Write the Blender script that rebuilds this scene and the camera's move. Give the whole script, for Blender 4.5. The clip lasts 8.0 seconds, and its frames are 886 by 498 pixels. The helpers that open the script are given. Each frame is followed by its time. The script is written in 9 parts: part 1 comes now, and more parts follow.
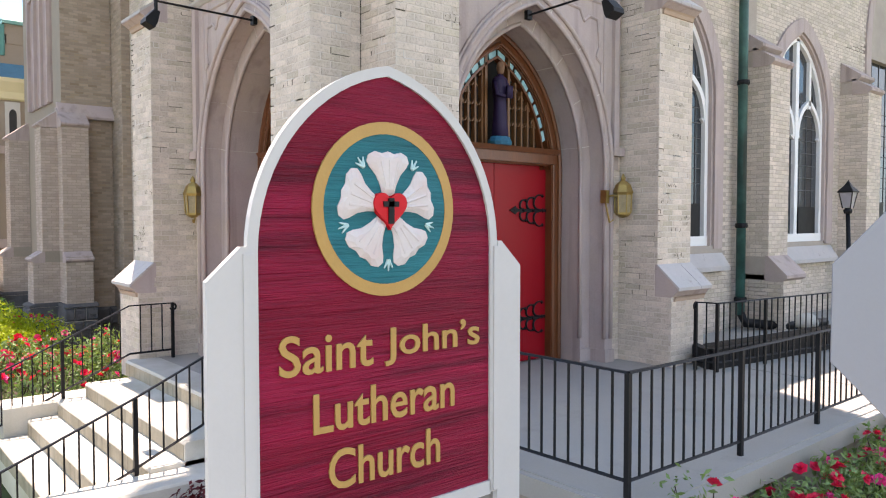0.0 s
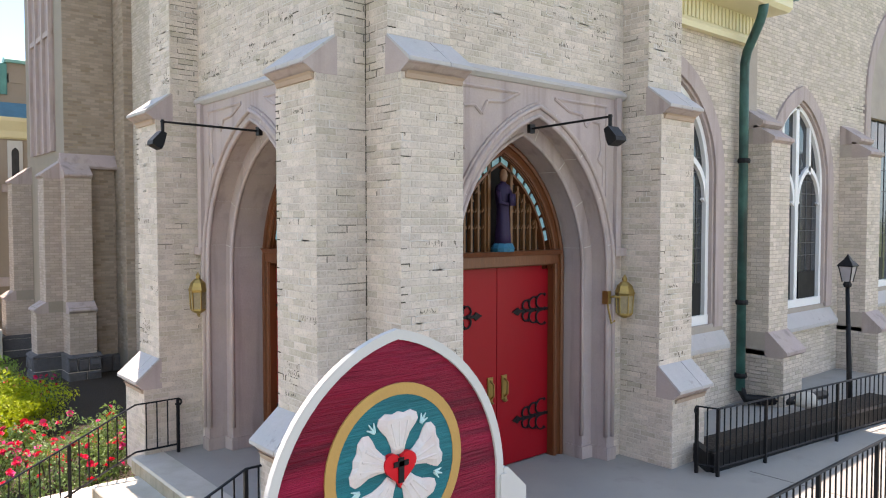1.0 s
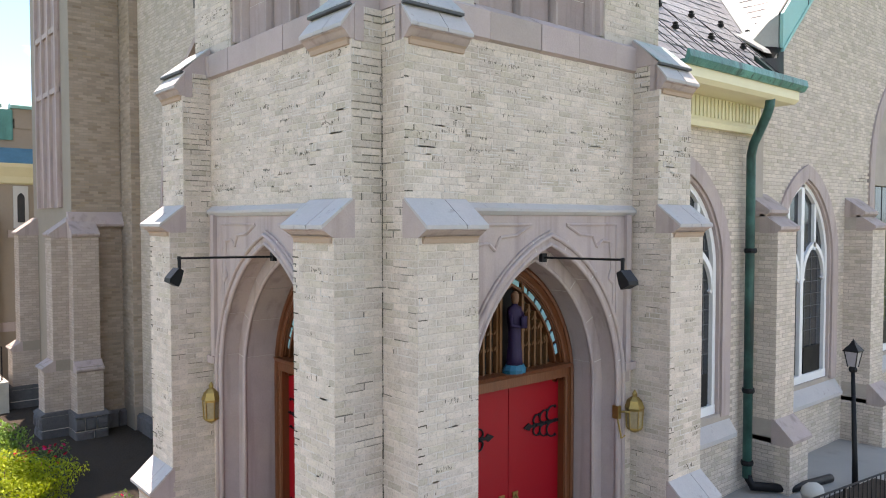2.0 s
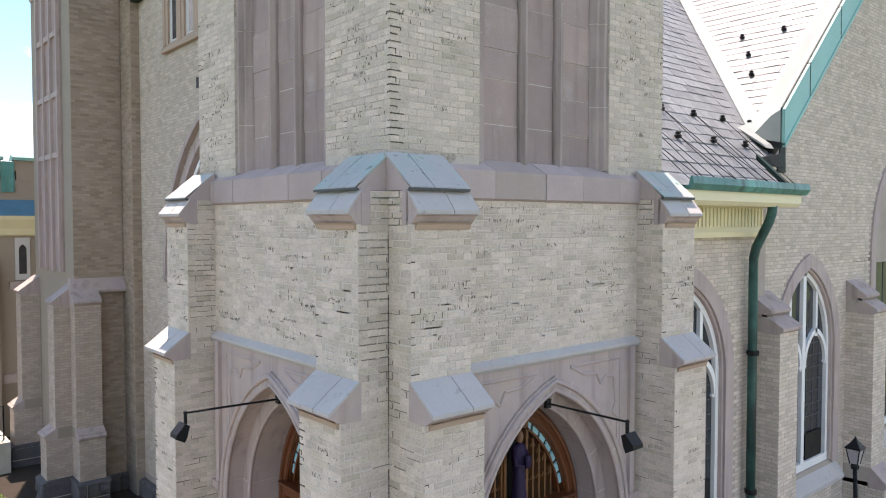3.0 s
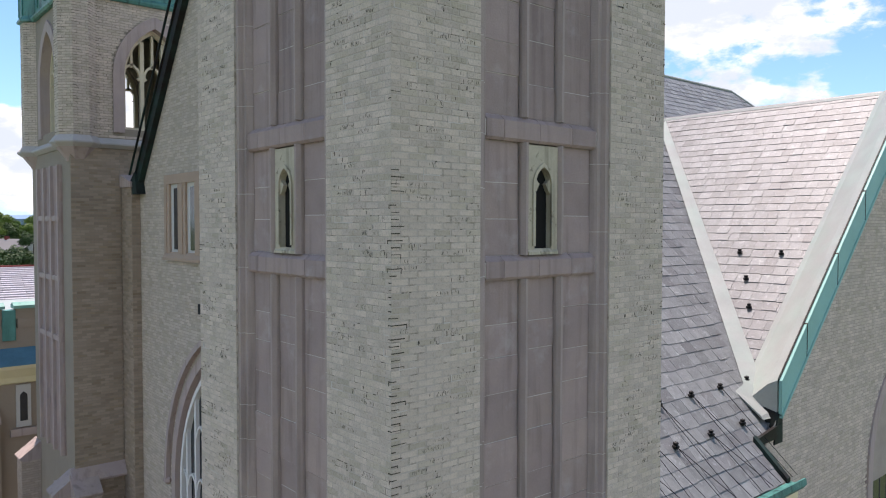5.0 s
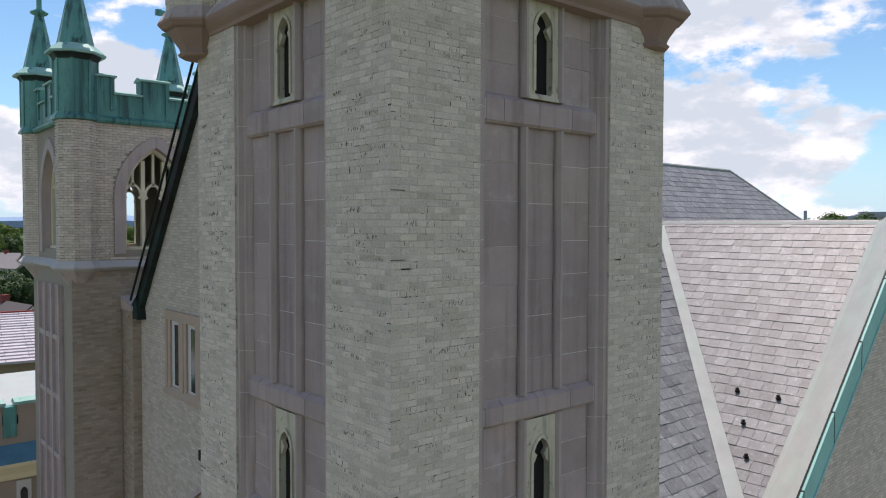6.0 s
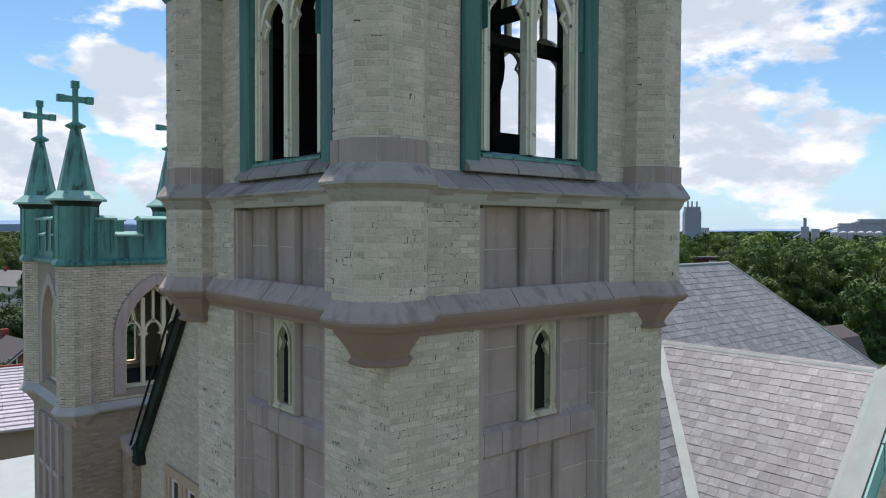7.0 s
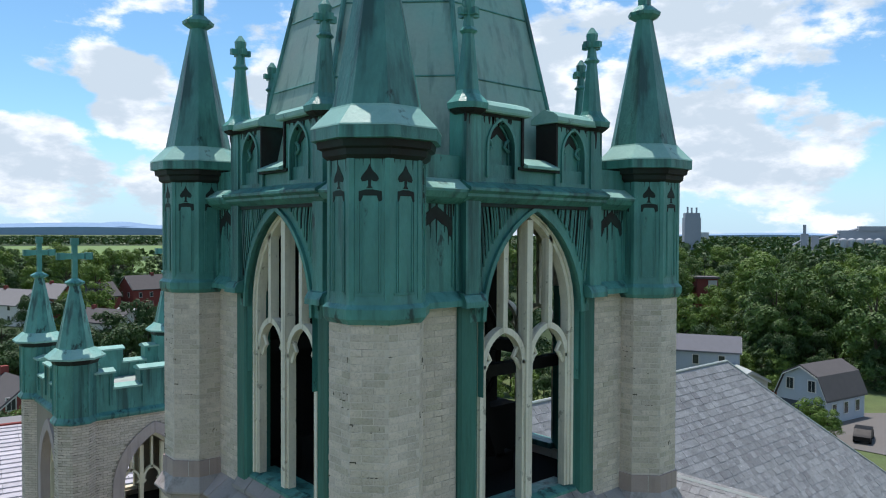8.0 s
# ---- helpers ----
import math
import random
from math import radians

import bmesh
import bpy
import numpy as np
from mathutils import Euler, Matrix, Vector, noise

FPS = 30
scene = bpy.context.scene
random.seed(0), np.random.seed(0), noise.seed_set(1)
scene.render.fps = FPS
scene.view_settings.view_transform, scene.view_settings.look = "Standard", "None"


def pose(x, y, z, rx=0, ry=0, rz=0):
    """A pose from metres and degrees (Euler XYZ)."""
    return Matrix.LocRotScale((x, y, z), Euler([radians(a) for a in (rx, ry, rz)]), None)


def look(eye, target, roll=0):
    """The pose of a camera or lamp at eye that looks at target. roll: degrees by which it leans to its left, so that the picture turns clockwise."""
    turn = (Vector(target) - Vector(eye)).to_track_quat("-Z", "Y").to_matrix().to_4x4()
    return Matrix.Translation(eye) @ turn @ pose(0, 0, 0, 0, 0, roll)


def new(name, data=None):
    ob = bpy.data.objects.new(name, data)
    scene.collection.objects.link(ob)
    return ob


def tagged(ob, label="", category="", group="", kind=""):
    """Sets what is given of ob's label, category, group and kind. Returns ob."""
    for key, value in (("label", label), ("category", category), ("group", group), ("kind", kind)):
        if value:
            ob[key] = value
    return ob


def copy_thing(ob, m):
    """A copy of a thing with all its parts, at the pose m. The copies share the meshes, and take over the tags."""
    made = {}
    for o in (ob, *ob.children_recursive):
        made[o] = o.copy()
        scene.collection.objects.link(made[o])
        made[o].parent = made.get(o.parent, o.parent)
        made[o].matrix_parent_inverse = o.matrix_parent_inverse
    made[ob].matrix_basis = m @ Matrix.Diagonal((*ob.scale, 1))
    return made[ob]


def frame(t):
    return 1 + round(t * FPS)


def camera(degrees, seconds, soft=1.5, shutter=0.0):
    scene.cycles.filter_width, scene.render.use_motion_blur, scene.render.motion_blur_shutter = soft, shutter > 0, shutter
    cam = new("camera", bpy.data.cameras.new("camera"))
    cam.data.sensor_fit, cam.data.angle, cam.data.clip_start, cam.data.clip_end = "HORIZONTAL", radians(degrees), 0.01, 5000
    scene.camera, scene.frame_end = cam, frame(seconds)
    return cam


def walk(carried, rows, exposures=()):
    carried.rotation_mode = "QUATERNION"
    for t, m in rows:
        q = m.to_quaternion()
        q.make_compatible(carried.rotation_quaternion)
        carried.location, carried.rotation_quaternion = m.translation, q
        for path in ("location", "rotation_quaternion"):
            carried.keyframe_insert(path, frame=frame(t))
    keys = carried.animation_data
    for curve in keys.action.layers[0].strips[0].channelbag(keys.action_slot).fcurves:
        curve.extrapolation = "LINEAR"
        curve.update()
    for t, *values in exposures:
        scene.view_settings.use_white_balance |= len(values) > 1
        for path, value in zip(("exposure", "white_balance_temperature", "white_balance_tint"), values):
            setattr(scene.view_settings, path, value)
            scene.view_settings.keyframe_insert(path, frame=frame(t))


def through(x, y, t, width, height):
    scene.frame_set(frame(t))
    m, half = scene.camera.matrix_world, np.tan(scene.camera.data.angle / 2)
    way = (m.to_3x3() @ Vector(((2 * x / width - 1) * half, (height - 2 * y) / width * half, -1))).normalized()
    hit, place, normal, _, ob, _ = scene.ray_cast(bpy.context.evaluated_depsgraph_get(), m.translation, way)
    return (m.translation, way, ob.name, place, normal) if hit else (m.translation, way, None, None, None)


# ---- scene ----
cam = camera(62.0, 8.0, soft=1.1)
METRES, EYE, TILT, LEAN, TURN = 20.0, 1.8, -2.2, 0.0, -40.4
ROWS = [
    (0.0, 0.0, 0.0, 0.0, -0.0, 0.0, -0.0),
    (0.5, -0.0003, -0.0015, 0.0318, -0.01, -0.01, 0.02),
    (1.0, -0.0022, -0.0041, 0.0639, -0.02, -0.05, 0.02),
    (2.5, -0.0123, -0.0095, 0.1774, -0.08, 0.07, 0.0),
    (3.0, -0.013, -0.0102, 0.2208, -0.1, 0.1, -0.0),
    (3.5, -0.0135, -0.0104, 0.2708, -0.1, 0.15, 0.0),
    (4.0, -0.0145, -0.0115, 0.3279, -0.13, 0.19, -0.03),
    (4.5, -0.014, -0.0138, 0.392, -0.15, 0.24, -0.05),
    (6.0, -0.0138, -0.0227, 0.6196, -0.19, 0.43, -0.14),
    (6.5, -0.0135, -0.0253, 0.7072, -0.21, 0.55, -0.19),
    (7.0, -0.0137, -0.0274, 0.8014, -0.21, 0.67, -0.21),
    (7.5, -0.0133, -0.0301, 0.8986, -0.21, 0.77, -0.25),
    (8.0, -0.0124, -0.0329, 0.9988, -0.23, 0.89, -0.26),
]
walk(cam, [(t, pose(-4.0, -5.86, EYE, TILT, LEAN, TURN) @ pose(METRES * x, METRES * y, METRES * z, 90 + pitch, roll, yaw)) for t, x, y, z, yaw, pitch, roll in ROWS],
     exposures=[(0.0, 1.75, 7750, 28.5), (1.0, 1.62, 7600, 27), (2.5, 1.41, 7400, 27), (3.5, 1.09, 7150, 26), (4.5, 0.73, 7000, 25.5), (6.5, 0.19, 6850, 23.5), (8.0, 0.24, 6450, 16.5)])

# ---- light ----
SUN = Vector((0.10, 0.26, 0.96)).normalized()
world = bpy.data.worlds.new("sky")
scene.world = world
world.use_nodes = True


def build_sky():
    nt = world.node_tree
    nt.nodes.clear()
    N = nt.nodes.new
    out, bg, sky = N("ShaderNodeOutputWorld"), N("ShaderNodeBackground"), N("ShaderNodeTexSky")
    sky.sky_type = "NISHITA"
    sky.sun_disc = False
    sky.sun_elevation = math.asin(SUN.z)
    sky.sun_rotation = math.atan2(SUN.x, SUN.y)
    sky.altitude, sky.air_density, sky.dust_density, sky.ozone_density = 100, 1.0, 0.35, 1.6
    bg.inputs["Strength"].default_value = 0.13
    tc = N("ShaderNodeTexCoord")

    def op(kind, a, c):
        n = N("ShaderNodeMath")
        n.operation = kind
        for i, q in enumerate((a, c)):
            if isinstance(q, (int, float)):
                n.inputs[i].default_value = q
            else:
                nt.links.new(q, n.inputs[i])
        return n.outputs[0]

    def ranged(v, a, b2, lo=0.0, hi=1.0):
        n = N("ShaderNodeMapRange")
        n.interpolation_type = "SMOOTHSTEP"
        for i, q in enumerate((a, b2, lo, hi)):
            n.inputs[i + 1].default_value = q
        nt.links.new(v, n.inputs[0])
        return n.outputs[0]

    def cloud_noise(scale, detail, squash):
        mp = N("ShaderNodeMapping")
        mp.inputs["Scale"].default_value = (1, 1, squash)
        nt.links.new(tc.outputs["Generated"], mp.inputs[0])
        n = N("ShaderNodeTexNoise")
        n.inputs["Scale"].default_value, n.inputs["Detail"].default_value, n.inputs["Roughness"].default_value = scale, detail, 0.58
        nt.links.new(mp.outputs[0], n.inputs["Vector"])
        return n.outputs["Fac"]
    n1 = cloud_noise(5.0, 10, 2.0)
    # where the banks of cumulus stand: azimuth, height, width in degrees
    banks = ((66, 10, 13), (62, 4, 10), (74, 14, 16), (18, 9, 3.5), (12, 4.0, 5.0), (22, 5.0, 5.0), (28, 10, 4), (95, 14, 14), (45, 7, 8), (55, 9, 5), (-20, 12, 12), (140, 20, 20), (-90, 18, 18), (200, 16, 18))
    total = 0.0
    for az, el, wd in banks:
        c = N("ShaderNodeVectorMath")
        c.operation = "DOT_PRODUCT"
        nt.links.new(tc.outputs["Generated"], c.inputs[0])
        a, b2 = radians(az), radians(el)
        c.inputs[1].default_value = (math.sin(a) * math.cos(b2), math.cos(a) * math.cos(b2), math.sin(b2))
        total = op("MAXIMUM", ranged(c.outputs["Value"], math.cos(radians(wd * 1.35)), math.cos(radians(wd * 0.25))), total)
    dens = op("ADD", op("ADD", op("MULTIPLY", n1, 2.0), -0.49), op("MULTIPLY", total, 0.36))
    cover = ranged(dens, 0.62, 0.78)
    shade = ranged(op("ADD", cloud_noise(9.0, 8, 2.2), op("MULTIPLY", dens, -0.35)), 0.14, 0.36)
    cl = N("ShaderNodeMix"); cl.data_type = "RGBA"
    cl.inputs["A"].default_value, cl.inputs["B"].default_value = (4.0, 4.9, 5.5, 1), (6.95, 7.5, 7.75, 1)
    nt.links.new(shade, cl.inputs["Factor"])
    tintn = N("ShaderNodeMix"); tintn.data_type, tintn.blend_type = "RGBA", "MULTIPLY"
    tintn.inputs["Factor"].default_value = 1.0
    tintn.inputs["B"].default_value = (0.66, 0.95, 1.02, 1)
    nt.links.new(sky.outputs[0], tintn.inputs["A"])
    sep = N("ShaderNodeSeparateXYZ")
    nt.links.new(tc.outputs["Generated"], sep.inputs[0])
    haze = N("ShaderNodeMix"); haze.data_type = "RGBA"
    haze.inputs["B"].default_value = (3.4, 5.1, 6.7, 1)
    nt.links.new(ranged(sep.outputs["Z"], 0.0, 0.13, 0.7, 0.0), haze.inputs["Factor"])
    nt.links.new(tintn.outputs["Result"], haze.inputs["A"])
    mix = N("ShaderNodeMix"); mix.data_type = "RGBA"
    nt.links.new(cover, mix.inputs["Factor"])
    nt.links.new(haze.outputs["Result"], mix.inputs["A"])
    nt.links.new(cl.outputs["Result"], mix.inputs["B"])
    nt.links.new(mix.outputs["Result"], bg.inputs["Color"])
    nt.links.new(bg.outputs[0], out.inputs[0])


build_sky()
sun_data = bpy.data.lights.new("sun", "SUN")
sun_data.energy, sun_data.angle, sun_data.color = 4.2, radians(0.53), (1.0, 0.96, 0.88)
sun_lamp = new("sun", sun_data)
sun_lamp.matrix_world = look(SUN * 60, (0, 0, 0))

# ---- materials ----


def material(name, base, rough=0.8, var=0.15, scale=3.0, fine=40.0, bump=0.15, metal=0.0, tint=None, tint_amount=0.0,
             per="none", per_amount=0.0, streak=None, streak_amount=0.0, bump_dist=0.01, spec=0.25, stretch=(1, 1, 1),
             blot=None, blot_scale=2.0, blot_at=(0.56, 0.64), blot_amount=0.9, dents=0.0):
    """Node material: base colour with stains at one scale and grain at another, an optional second tint, streaks that
    run down, and a shift of value per island or per object."""
    m = bpy.data.materials.new(name)
    m.use_nodes = True
    nt = m.node_tree
    b = nt.nodes["Principled BSDF"]
    b.inputs["Metallic"].default_value = metal
    b.inputs["Specular IOR Level"].default_value = spec
    tc = nt.nodes.new("ShaderNodeTexCoord")
    mp = nt.nodes.new("ShaderNodeMapping")
    mp.inputs["Scale"].default_value = stretch
    nt.links.new(tc.outputs["Object"], mp.inputs[0])

    def noise_at(s, detail=4.0, rough_=0.6):
        n = nt.nodes.new("ShaderNodeTexNoise")
        n.inputs["Scale"].default_value, n.inputs["Detail"].default_value, n.inputs["Roughness"].default_value = s, detail, rough_
        nt.links.new(mp.outputs[0], n.inputs["Vector"])
        return n.outputs["Fac"]

    def math_(op, a, c):
        n = nt.nodes.new("ShaderNodeMath")
        n.operation = op
        for i, q in enumerate((a, c)):
            if isinstance(q, (int, float)):
                n.inputs[i].default_value = q
            else:
                nt.links.new(q, n.inputs[i])
        return n.outputs[0]

    def mixed(fac, a, c, mode="MIX"):
        n = nt.nodes.new("ShaderNodeMix")
        n.data_type, n.blend_type = "RGBA", mode
        for key, q in (("Factor", fac), ("A", a), ("B", c)):
            if isinstance(q, (int, float)):
                n.inputs[key].default_value = q
            elif isinstance(q, tuple):
                n.inputs[key].default_value = (*q, 1)
            else:
                nt.links.new(q, n.inputs[key])
        return n.outputs["Result"]

    big, small = noise_at(scale), noise_at(fine, 3.0)
    value = math_("ADD", math_("MULTIPLY", math_("SUBTRACT", big, 0.5), 2 * var), math_("MULTIPLY", math_("SUBTRACT", small, 0.5), var))
    if per != "none":
        if per == "island":
            r = nt.nodes.new("ShaderNodeNewGeometry").outputs["Random Per Island"]
        else:
            r = nt.nodes.new("ShaderNodeObjectInfo").outputs["Random"]
        value = math_("ADD", value, math_("MULTIPLY", math_("SUBTRACT", r, 0.5), 2 * per_amount))
    value = math_("ADD", value, 1.0)
    col = base
    if tint:
        f = noise_at(scale * 0.6, 5.0)
        rr = nt.nodes.new("ShaderNodeMapRange")
        rr.inputs[1].default_value, rr.inputs[2].default_value, rr.inputs[4].default_value = 0.42, 0.68, tint_amount
        nt.links.new(f, rr.inputs[0])
        col = mixed(rr.outputs[0], base, tint)
        if per != "none":
            f2 = math_("MULTIPLY", math_("GREATER_THAN", math_("FRACT", math_("MULTIPLY", r, 7.31), 0), 0.86), tint_amount)
            col = mixed(f2, col, tint)
    if streak:
        mp2 = nt.nodes.new("ShaderNodeMapping")
        mp2.inputs["Scale"].default_value = (1, 1, 0.07)
        nt.links.new(tc.outputs["Object"], mp2.inputs[0])
        n = nt.nodes.new("ShaderNodeTexNoise")
        n.inputs["Scale"].default_value, n.inputs["Detail"].default_value = 7.0, 6.0
        nt.links.new(mp2.outputs[0], n.inputs["Vector"])
        rr = nt.nodes.new("ShaderNodeMapRange")
        rr.inputs[1].default_value, rr.inputs[2].default_value, rr.inputs[4].default_value = 0.52, 0.68, streak_amount
        nt.links.new(n.outputs["Fac"], rr.inputs[0])
        col = mixed(rr.outputs[0], col, streak)
    if blot:
        rr = nt.nodes.new("ShaderNodeMapRange")
        rr.inputs[1].default_value, rr.inputs[2].default_value, rr.inputs[4].default_value = blot_at[0], blot_at[1], blot_amount
        nt.links.new(noise_at(blot_scale, 8.0, 0.65), rr.inputs[0])
        col = mixed(rr.outputs[0], col, blot)
    vc = nt.nodes.new("ShaderNodeCombineXYZ")
    for i in range(3):
        nt.links.new(value, vc.inputs[i])
    col = mixed(1.0, col, vc.outputs[0], "MULTIPLY")
    nt.links.new(col, b.inputs["Base Color"])
    rg = math_("ADD", math_("MULTIPLY", math_("SUBTRACT", big, 0.5), 0.25), rough)
    nt.links.new(rg, b.inputs["Roughness"])
    if bump > 0:
        bp = nt.nodes.new("ShaderNodeBump")
        bp.inputs["Strength"].default_value, bp.inputs["Distance"].default_value = bump, bump_dist
        nt.links.new(small if not dents else math_("ADD", small, math_("MULTIPLY", noise_at(5.0, 2.0), dents)), bp.inputs["Height"])
        nt.links.new(bp.outputs[0], b.inputs["Normal"])
    return m


BRICK = material("cream brick", (0.60, 0.512, 0.432), 0.85, 0.19, 6.0, 32, 0.6, per="island", per_amount=0.12, tint=(0.44, 0.39, 0.29), tint_amount=0.5, blot=(0.23, 0.20, 0.155), blot_scale=42.0, blot_at=(0.50, 0.62), blot_amount=0.3)
# cream brick darkened: the west wall's shade is put into the colour
BRICK_WEST = material("shade-darkened west brick", (0.50, 0.432, 0.36), 0.86, 0.17, 5.0, 40, 0.9, per="island", per_amount=0.12, tint=(0.40, 0.345, 0.255), tint_amount=0.5)
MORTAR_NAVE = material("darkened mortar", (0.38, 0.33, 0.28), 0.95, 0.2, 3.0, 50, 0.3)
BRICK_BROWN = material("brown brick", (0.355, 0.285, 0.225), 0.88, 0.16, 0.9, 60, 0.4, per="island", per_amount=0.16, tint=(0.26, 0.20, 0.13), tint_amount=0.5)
BRICK_MID = material("dull cream brick", (0.43, 0.35, 0.295), 0.88, 0.16, 4.0, 50, 0.6, per="island", per_amount=0.10, tint=(0.37, 0.30, 0.235), tint_amount=0.5)
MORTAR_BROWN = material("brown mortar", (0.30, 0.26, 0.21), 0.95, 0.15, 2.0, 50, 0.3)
JOINT_DARK = material("open dark joint", (0.09, 0.078, 0.06), 0.95, 0.3, 5, 40, 0.0, spec=0.1)
JOINT_PALE = material("pale repointing", (0.60, 0.555, 0.50), 0.95, 0.1, 5, 40, 0.1)
NICHE_PAINT = material("dirty cream paint", (0.50, 0.45, 0.34), 0.75, 0.2, 6.0, 40, 0.4, streak=(0.20, 0.17, 0.12), streak_amount=0.7, blot=(0.15, 0.13, 0.10), blot_scale=8.0, blot_at=(0.58, 0.66), blot_amount=0.7)
STONE_TAN = material("tan sandstone", (0.41, 0.305, 0.23), 0.85, 0.15, 3.0, 45, 0.3)
ROOF_PALE = material("pale old slates", (0.42, 0.40, 0.42), 0.55, 0.25, 3.0, 20, 0.2, per="island", per_amount=0.12)
STONE_RED = material("reddish sandstone", (0.29, 0.20, 0.165), 0.85, 0.15, 2.0, 45, 0.3)
BRICK_ONE = material("cream brick piece", (0.60, 0.512, 0.432), 0.85, 0.19, 6.0, 32, 0.6, per="object", per_amount=0.10, tint=(0.44, 0.39, 0.29), tint_amount=0.5, blot=(0.23, 0.20, 0.155), blot_scale=42.0, blot_at=(0.50, 0.62), blot_amount=0.25)
MORTAR = material("lime mortar", (0.595, 0.522, 0.452), 0.95, 0.2, 4.0, 50, 0.4, blot=(0.20, 0.17, 0.13), blot_scale=6.0, blot_at=(0.54, 0.66), blot_amount=0.5)
DRIP_LEAD = material("dark grey lead", (0.085, 0.09, 0.095), 0.6, 0.3, 6.0, 40, 0.2)
PATINA_SLAB = material("copper stained stone", (0.40, 0.40, 0.39), 0.8, 0.14, 2.5, 40, 0.3, tint=(0.27, 0.42, 0.37), tint_amount=0.8, blot=(0.06, 0.13, 0.10), blot_scale=9.0, blot_at=(0.60, 0.66), blot_amount=0.75)
MORTAR_SHAFT = material("greyed lime mortar", (0.515, 0.455, 0.39), 0.95, 0.2, 4.0, 50, 0.4, blot=(0.22, 0.19, 0.145), blot_scale=6.0, blot_at=(0.52, 0.66), blot_amount=0.8)
PITS = material("pitted brick face", (0.21, 0.19, 0.155), 0.95, 0.3, 6.0, 40, 0.2)
STONE = material("brownstone", (0.42, 0.345, 0.325), 0.85, 0.16, 2.5, 45, 0.4, tint=(0.46, 0.37, 0.30), tint_amount=0.5, streak=(0.22, 0.17, 0.155), streak_amount=0.4)
# darker copy of the brownstone above, with shade put into its colour
STONE_SHAFT = material("shaded brownstone", (0.40, 0.325, 0.30), 0.85, 0.18, 2.5, 45, 0.5, tint=(0.40, 0.33, 0.27), tint_amount=0.5, streak=(0.19, 0.15, 0.135), streak_amount=0.5)
STONE_BLOCK = material("brownstone blocks", (0.35, 0.272, 0.253), 0.85, 0.18, 2.5, 45, 0.4, per="island", per_amount=0.10, tint=(0.40, 0.31, 0.265), tint_amount=0.4, streak=(0.20, 0.15, 0.14), streak_amount=0.5, blot=(0.46, 0.40, 0.385), blot_scale=2.6, blot_at=(0.56, 0.72), blot_amount=0.55)
WEATHER = material("weathered stone", (0.45, 0.42, 0.40), 0.8, 0.12, 2.5, 40, 0.3, tint=(0.38, 0.42, 0.39), tint_amount=0.4, blot=(0.22, 0.20, 0.185), blot_scale=7.0, blot_at=(0.61, 0.69), blot_amount=0.5)
WEATHER_OB = material("weathered stones", (0.345, 0.30, 0.28), 0.8, 0.2, 2.5, 40, 0.4, tint=(0.28, 0.29, 0.27), tint_amount=0.5, per="object", per_amount=0.14, blot=(0.13, 0.11, 0.10), blot_scale=3.0, blot_at=(0.54, 0.66), blot_amount=0.65)
STONE_BLOCK_OB = material("brownstone course", (0.41, 0.335, 0.315), 0.85, 0.16, 2.5, 45, 0.4, per="object", per_amount=0.10, tint=(0.40, 0.34, 0.29), tint_amount=0.4)
COPPER = material("green copper", (0.050, 0.185, 0.165), 0.42, 0.30, 1.6, 30, 0.35, tint=(0.105, 0.365, 0.315), tint_amount=0.9, streak=(0.012, 0.050, 0.048), streak_amount=0.8, blot=(0.006, 0.020, 0.019), blot_scale=3.2, blot_at=(0.61, 0.66), blot_amount=0.85, dents=2.0, bump_dist=0.02, spec=0.4, stretch=(1, 1, 0.45))
COPPER_JAMB = material("dark green copper", (0.028, 0.125, 0.105), 0.45, 0.3, 1.6, 30, 0.3, tint=(0.045, 0.19, 0.155), tint_amount=0.8, streak=(0.010, 0.040, 0.036), streak_amount=0.6, spec=0.35, stretch=(1, 1, 0.3))
# pale patina, with the daylight on upward slopes also put into the colour
COPPER_PALE = material("pale top-lit copper", (0.24, 0.42, 0.37), 0.5, 0.25, 2.0, 30, 0.2, tint=(0.14, 0.36, 0.31), tint_amount=0.8, blot=(0.05, 0.09, 0.08), blot_scale=4.0, blot_at=(0.60, 0.66), blot_amount=0.7)
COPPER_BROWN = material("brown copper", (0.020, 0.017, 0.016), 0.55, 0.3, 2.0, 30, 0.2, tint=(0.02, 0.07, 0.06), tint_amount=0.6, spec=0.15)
SPIRE = material("spire sheet", (0.20, 0.38, 0.33), 0.45, 0.2, 0.8, 20, 0.2, streak=(0.07, 0.15, 0.13), streak_amount=0.6, tint=(0.34, 0.34, 0.30), tint_amount=0.7, spec=0.4)
SLATE = material("slate", (0.187, 0.199, 0.201), 0.47, 0.30, 7.0, 45, 0.6, per="island", per_amount=0.2, tint=(0.125, 0.123, 0.128), tint_amount=0.5, blot=(0.38, 0.405, 0.41), blot_scale=9.0, blot_at=(0.56, 0.70), blot_amount=0.6, spec=0.45)
# far cream brick, darkened so that the parish wall's shade is in the colour
BRICK_PLAIN = material("shade-darkened far brick", (0.31, 0.255, 0.20), 0.85, 0.12, 1.2, 14, 0.3)
COPPER_BLUE = material("blue copper", (0.06, 0.17, 0.24), 0.5, 0.3, 2, 20, 0.1)
COPPER_MINT = material("mint copper", (0.24, 0.50, 0.455), 0.5, 0.15, 1.5, 30, 0.1, tint=(0.20, 0.45, 0.41), tint_amount=0.5)
WHITE_METAL = material("pale grey metal", (0.36, 0.38, 0.36), 0.45, 0.18, 2.0, 30, 0.1, tint=(0.33, 0.43, 0.38), tint_amount=0.6)
WHITE = material("white paint", (0.52, 0.51, 0.48), 0.45, 0.05, 3.0, 30, 0.08)
